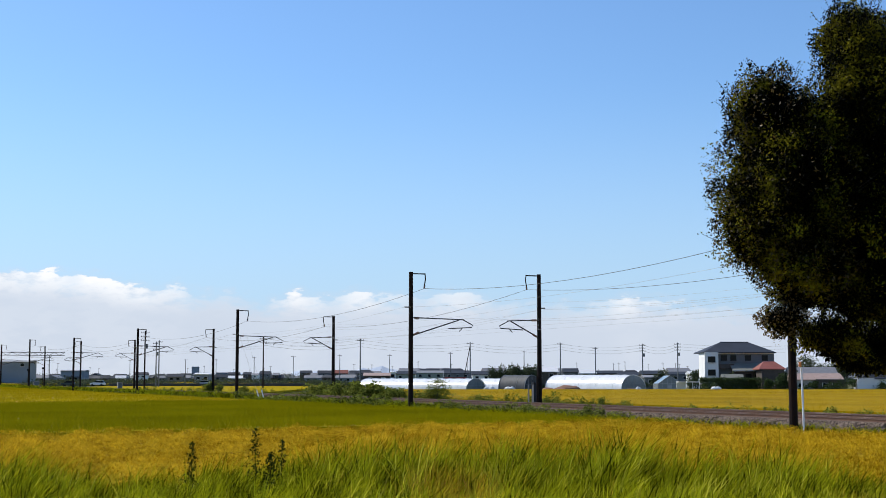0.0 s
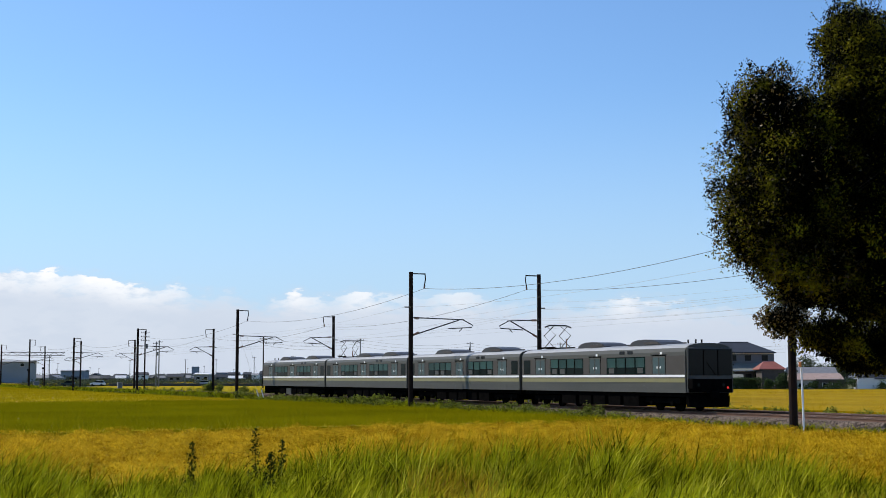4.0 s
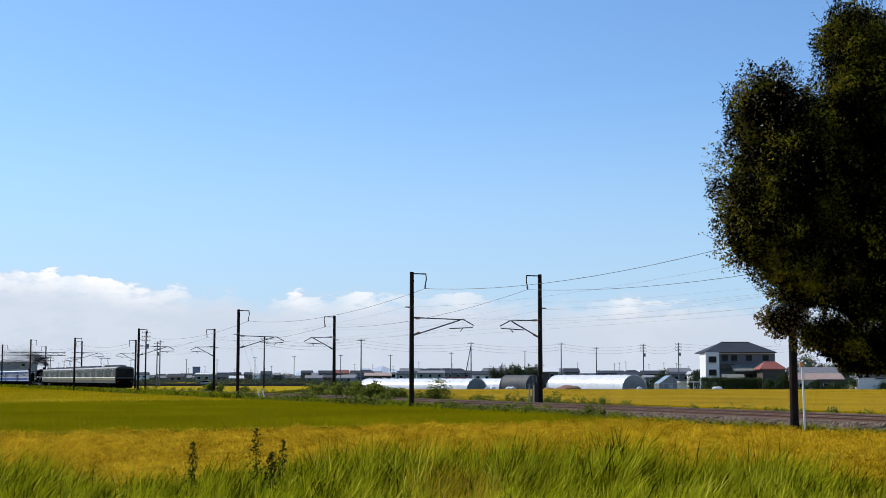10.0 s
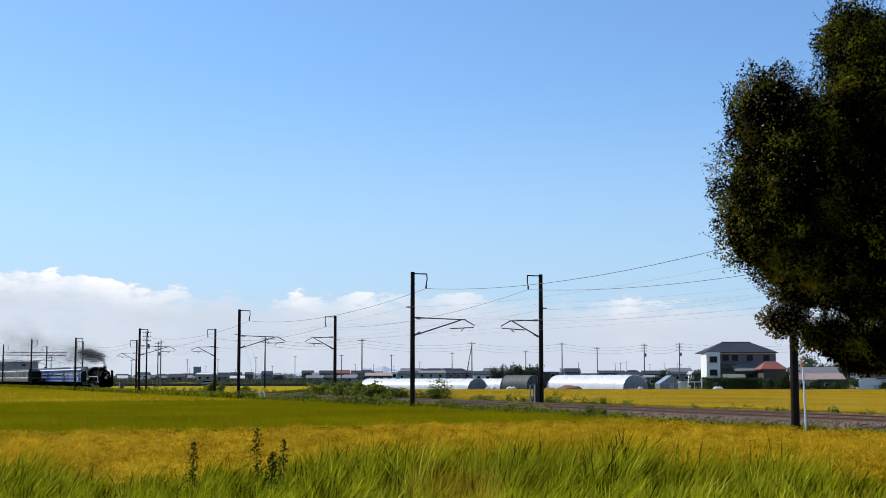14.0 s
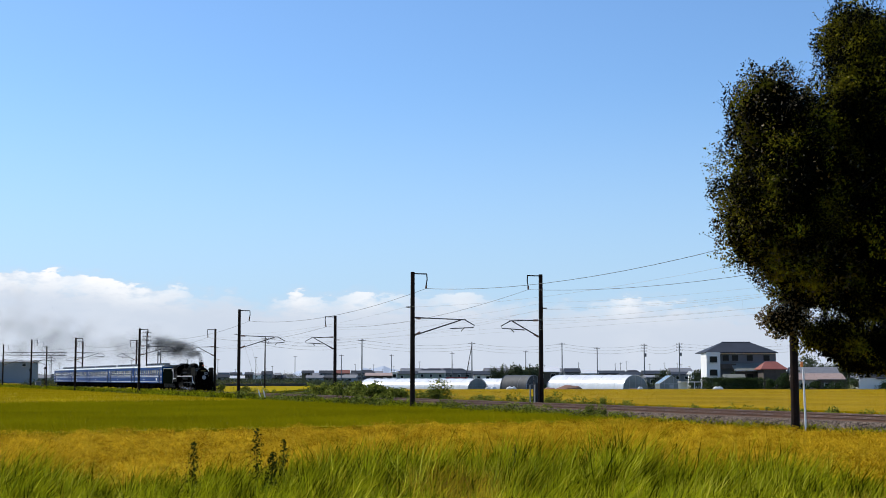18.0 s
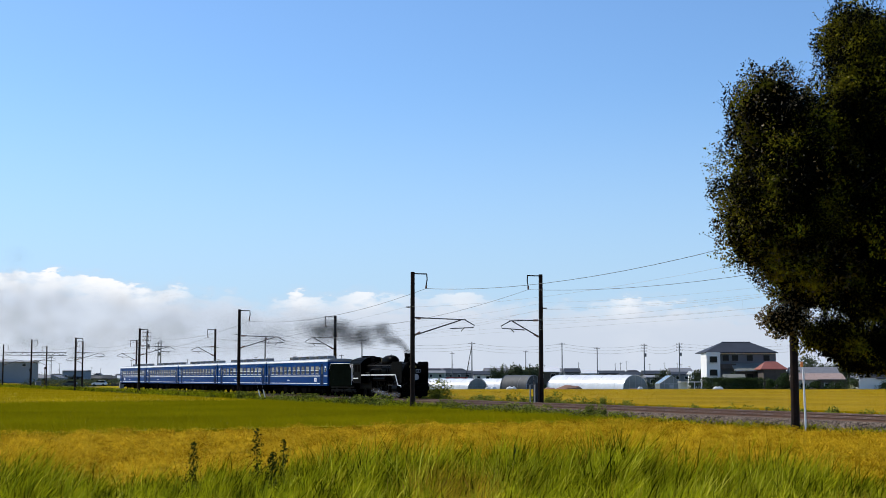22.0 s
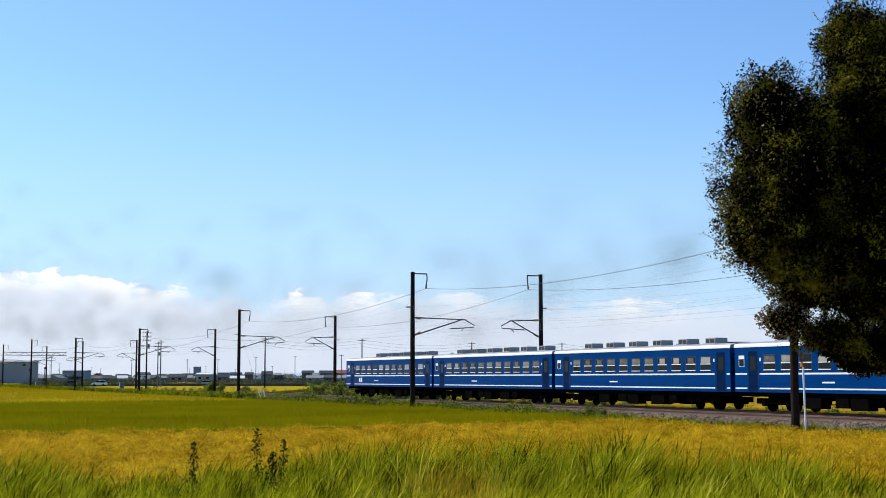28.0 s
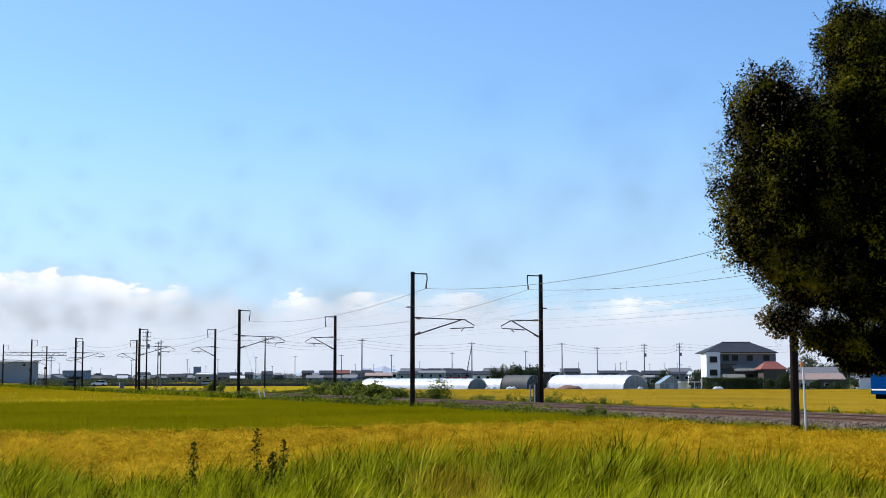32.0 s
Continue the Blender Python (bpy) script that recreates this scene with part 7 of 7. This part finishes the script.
def build_steam():
    """Thin white steam low beside the cylinders, which runs along with the engine."""
    rng = np.random.default_rng(70)
    M_steam = smoke_mat("white_steam", (0.55, 0.55, 0.57), 0.09)
    for k in range(9):
        bm = bmesh.new()
        bmesh.ops.create_icosphere(bm, subdivisions=2, radius=1)
        for v in bm.verts:
            v.co *= 1 + .2 * noise.noise(v.co * 1.7 + Vector((k * 3, 5, 0)))
        ob = new("steam_puff", mesh_of(bm, "steam_puff", M_steam, True))
        ob.scale = (rng.uniform(.7, 1.6), .25, rng.uniform(.2, .42))
        tagged(ob, "thin white steam puff beside the wheels", "steam", "steam beside the locomotive")
        WHITE_PUFFS.append((ob, -1.6 - .5 * k + rng.uniform(-.3, .3), -1.6 - .05 * k, .3 + .03 * k + rng.uniform(-.08, .12)))


PLUME = []


def build_smoke():
    """A dense plume that the engine draws along, and wide faint puffs that it leaves behind."""
    rng = np.random.default_rng(64)
    M_smoke = smoke_mat("coal_smoke", (0.055, 0.052, 0.05), 0.12)
    M_thin = smoke_mat("thin_coal_smoke", (0.09, 0.087, 0.084), 0.036)
    def lumps(material, tag):
        out = []
        for k in range(4):
            bm = bmesh.new()
            bmesh.ops.create_icosphere(bm, subdivisions=3, radius=1)
            for v in bm.verts:
                v.co *= 1 + .16 * noise.noise(v.co * 1.7 + Vector((k * 9, tag, 0))) + .07 * noise.noise(v.co * 4 + Vector((0, k * 5, tag)))
            out.append(mesh_of(bm, "smoke_puff", material, True))
        return out
    thick, thin = lumps(M_smoke, 0), lumps(M_thin, 3)
    n = 105
    for k in range(n):
        r = 27 * (k / n) ** 1.5
        ob = new("smoke_puff", thick[rng.integers(4)])
        q = rng.uniform(.8, 1.25)
        ob.scale = (q * (.42 + .11 * min(r, 13)), .3 + .02 * r, rng.uniform(.85, 1.15) * (.28 + .065 * min(r, 9) + .02 * max(0, r - 9)))
        tagged(ob, "dense dark puff of coal smoke behind the chimney", "smoke", "smoke plume of the locomotive")
        wide = .05 + .075 * min(r, 12)
        rise_ = 1.35 * (1 - math.exp(-r / 2.4)) + .05 * r
        PLUME.append((ob, -.3 * (1 - math.exp(-r)) - r, rng.normal(0, .6 * wide), 4.1 + rise_ + rng.normal(0, .55 * wide) + .25 * min(1, r / 4) * math.sin(r * 1.1), r, rng.uniform(0, 6.28)))
    te = 5.0
    while te < 26.9:
        strong = min(1.0, max(0.12, 0.5 + 0.42 * math.sin(te * 1.9 + .9) + .25 * math.sin(te * 5.3)))
        patch = 24.2 < te < 25.0
        ob = new("smoke_puff", thin[rng.integers(4)])
        g = 1.3 if te < 13.5 else 1.0
        ob.scale = (rng.uniform(2.0, 3.4), .3, rng.uniform(1.9, 3.0)) if patch else (g * rng.uniform(2.6, 4.6), .4, g * rng.uniform(2.0, 3.4))
        tagged(ob, "drifting puff of thin grey coal smoke", "smoke", "smoke trail of the locomotive")
        d = rng.normal(size=3)
        d /= np.linalg.norm(d)
        PUFFS.append((ob, te, Vector(d) * rng.uniform(.2, 1.0), rng.uniform(-20, 20), (1.0 if te > 24.3 else .55) * rng.uniform(.8, 1.2), rng.uniform(.3, .8) if te < 20 else rng.uniform(.8, 1.4), patch))
        te += rng.uniform(.7, 1.3) * (.05 if patch else .3 if te > 25 else .14 if te < 12 else .13 - .07 * strong)


def puff_at(te, d, roll, lift, age, patch):
    """Where a puff is, age seconds after it left the chimney. It drifts up and away from its neighbours, so that the trail thins out."""
    p = on_line(s_steam(te) + 2.85, TRACK_GAP)
    ahead = on_line(s_steam(te) - 1, TRACK_GAP) - on_line(s_steam(te), TRACK_GAP)
    run = 2.2 * (1 - math.exp(-age * 2.0))
    sp = .3 + (.45 * age if patch else .9 * age + .05 * age * age)
    c = p + ahead * run + Vector((-.9 * age, .1 * age, 5.0 + 0.5 * lift * (1 - math.exp(-2.5 * age)) + 1.1 * lift * age))
    c += Vector((d.x * sp * 1.5, d.y * sp, max(-3.0, d.z * sp)))
    sight = math.degrees(math.atan2(c.x, c.y))
    return pose(c.x, c.y, c.z, 0, roll * min(age, 6) * .3, -sight)


# ---------------------------------------------------------------- put together
build_ground()
build_fields()
verge_grass()
build_track()
build_overhead()
build_tree()
main_house()
greenhouses()
village()
plants()
weeds_in_front()
poles_and_wires()
trackside()
build_smoke()
build_steam()
flies = [dragonfly(), dragonfly(), dragonfly()]
for f in flies[1:]:
    f.scale = (.6, .6, .6)
emu_shared()
coach_shared()
emu_cars = [emu_car(True, False, False, 1), emu_car(False, False, True, 2), emu_car(False, False, False, 3), emu_car(False, True, True, 4)]
engine = steam_engine()
coal_tender = tender()
coaches = [blue_coach(k, 10 + i) for i, k in enumerate(("front", "plain", "plain", "plain", "rear"))]


def motions():
    times = [0.0, 0.1] + [0.5 * k for k in range(1, 64)] + [31.9, 32.0]
    for k, c in enumerate(emu_cars):
        walk(c, [(u, on_track(s_emu(u) - 10 - 20 * k, 0.0, 1)) for u in times])
    walk(engine, [(u, on_track(s_steam(u), TRACK_GAP, -1)) for u in times])
    walk(coal_tender, [(u, on_track(s_steam(u) + 13.2, TRACK_GAP, -1)) for u in times])
    for k, c in enumerate(coaches):
        walk(c, [(u, on_track(s_steam(u) + 20.3 + 10.65 + 21.3 * k, TRACK_GAP, -1)) for u in times])
    steps = [k / 15 for k in range(481)]
    for kind, ob, x in DRIVERS:
        rows = []
        for u in steps:
            a = -(s_steam(u)) / 0.875
            if kind == "wheel":
                rows.append((u, pose(x, 0, 0.875) @ Matrix.Rotation(a, 4, "Y")))
            else:
                rows.append((u, pose(x + 0.33 * math.cos(a), 0, 0.875 - 0.33 * math.sin(a))))
        walk(ob, rows)
    # each puff waits under the track bed and comes up through the chimney as it passes
    for ob, te, d, roll, lift, late, patch in PUFFS:
        first = puff_at(te, d, roll, lift, late, patch)
        p = first.translation
        t0 = te + late
        low = pose(p.x, p.y, -6.0, 0, 0, .4 * roll)
        rows = [(0.0, low), (t0 - .2, low), (t0, first)]
        for age in (.2, .4, .75, 1.2, 1.8, 2.5, 3.3, 4.2, 5.3, 6.6, 8, 10, 12.5, 15.5, 20, 26):
            if age > late + .1 and te + age < 31.95:
                rows.append((te + age, puff_at(te, d, roll, lift, age, patch)))
        rows.append((32.0, puff_at(te, d, roll, lift, 32.0 - te, patch)))
        walk(ob, rows)
    for ob, x, y, z, r, ph in PLUME:
        sway = min(1.0, r / 6)
        rows = []
        for u in times:
            c = (on_track(s_steam(u), TRACK_GAP, -1) @ pose(x - 2.85 + .5 * sway * math.sin(2.6 * u + ph), y + .2 * sway * math.sin(1.9 * u + 2 * ph), z + .28 * sway * math.sin(2.2 * u + .5 * r) + .06 * sway * math.sin(5 * u + ph))).translation
            rows.append((u, pose(c.x, c.y, c.z, 0, 0, -math.degrees(math.atan2(c.x, c.y)))))
        walk(ob, rows)
    for k, (ob, x, y, z) in enumerate(WHITE_PUFFS):
        walk(ob, [(u, on_track(s_steam(u), TRACK_GAP, -1) @ pose(x + .3 * math.sin(2.3 * u + k), y, z + .06 * math.sin(3.1 * u + 2 * k))) for u in times])
    # wind in the verge: gusts run along it from left to right
    beats = [0.4 * k for k in range(81)]
    for ob, (x, y, z), calm in SWAYING:
        rows = []
        for u in beats:
            ph = u - .16 * x + .05 * y
            gust = .6 + .4 * math.sin(.55 * ph + .4)
            lean = calm * gust * (1.3 * math.sin(2.7 * ph) + .6 * math.sin(4.9 * ph + x))
            rows.append((u, pose(x, y, z, .5 * calm * gust * math.sin(2.1 * ph + 1.3 * x), lean, 0)))
        walk(ob, rows)
    D = 13.0
    def fly(u, b, v, turn=8):
        return (u, pose(bear(b, D), D, rise(v, D), 0, -8, turn))
    walk(flies[0], [fly(0, -400, 240), fly(21.5, -380, 225), fly(22.5, 76, 180), fly(23, 303, 160), fly(23.5, 533, 145), fly(24, 788, 117), fly(24.5, 1047, 89), fly(25, 1175, 97), fly(25.5, 1200, 40), fly(26.2, 1300, -160), fly(32, 1900, -300)])
    walk(flies[1], [fly(0, 900, -500), fly(29.4, 960, -150), fly(30, 1063, 27), fly(30.6, 1085, 36), fly(31.2, 1180, -160), fly(32, 1400, -400)])
    walk(flies[2], [fly(0, 840, -560), fly(29.3, 900, -190), fly(30, 1037, 38), fly(30.5, 1010, 25), fly(31.1, 960, -170), fly(32, 900, -400)])


motions()
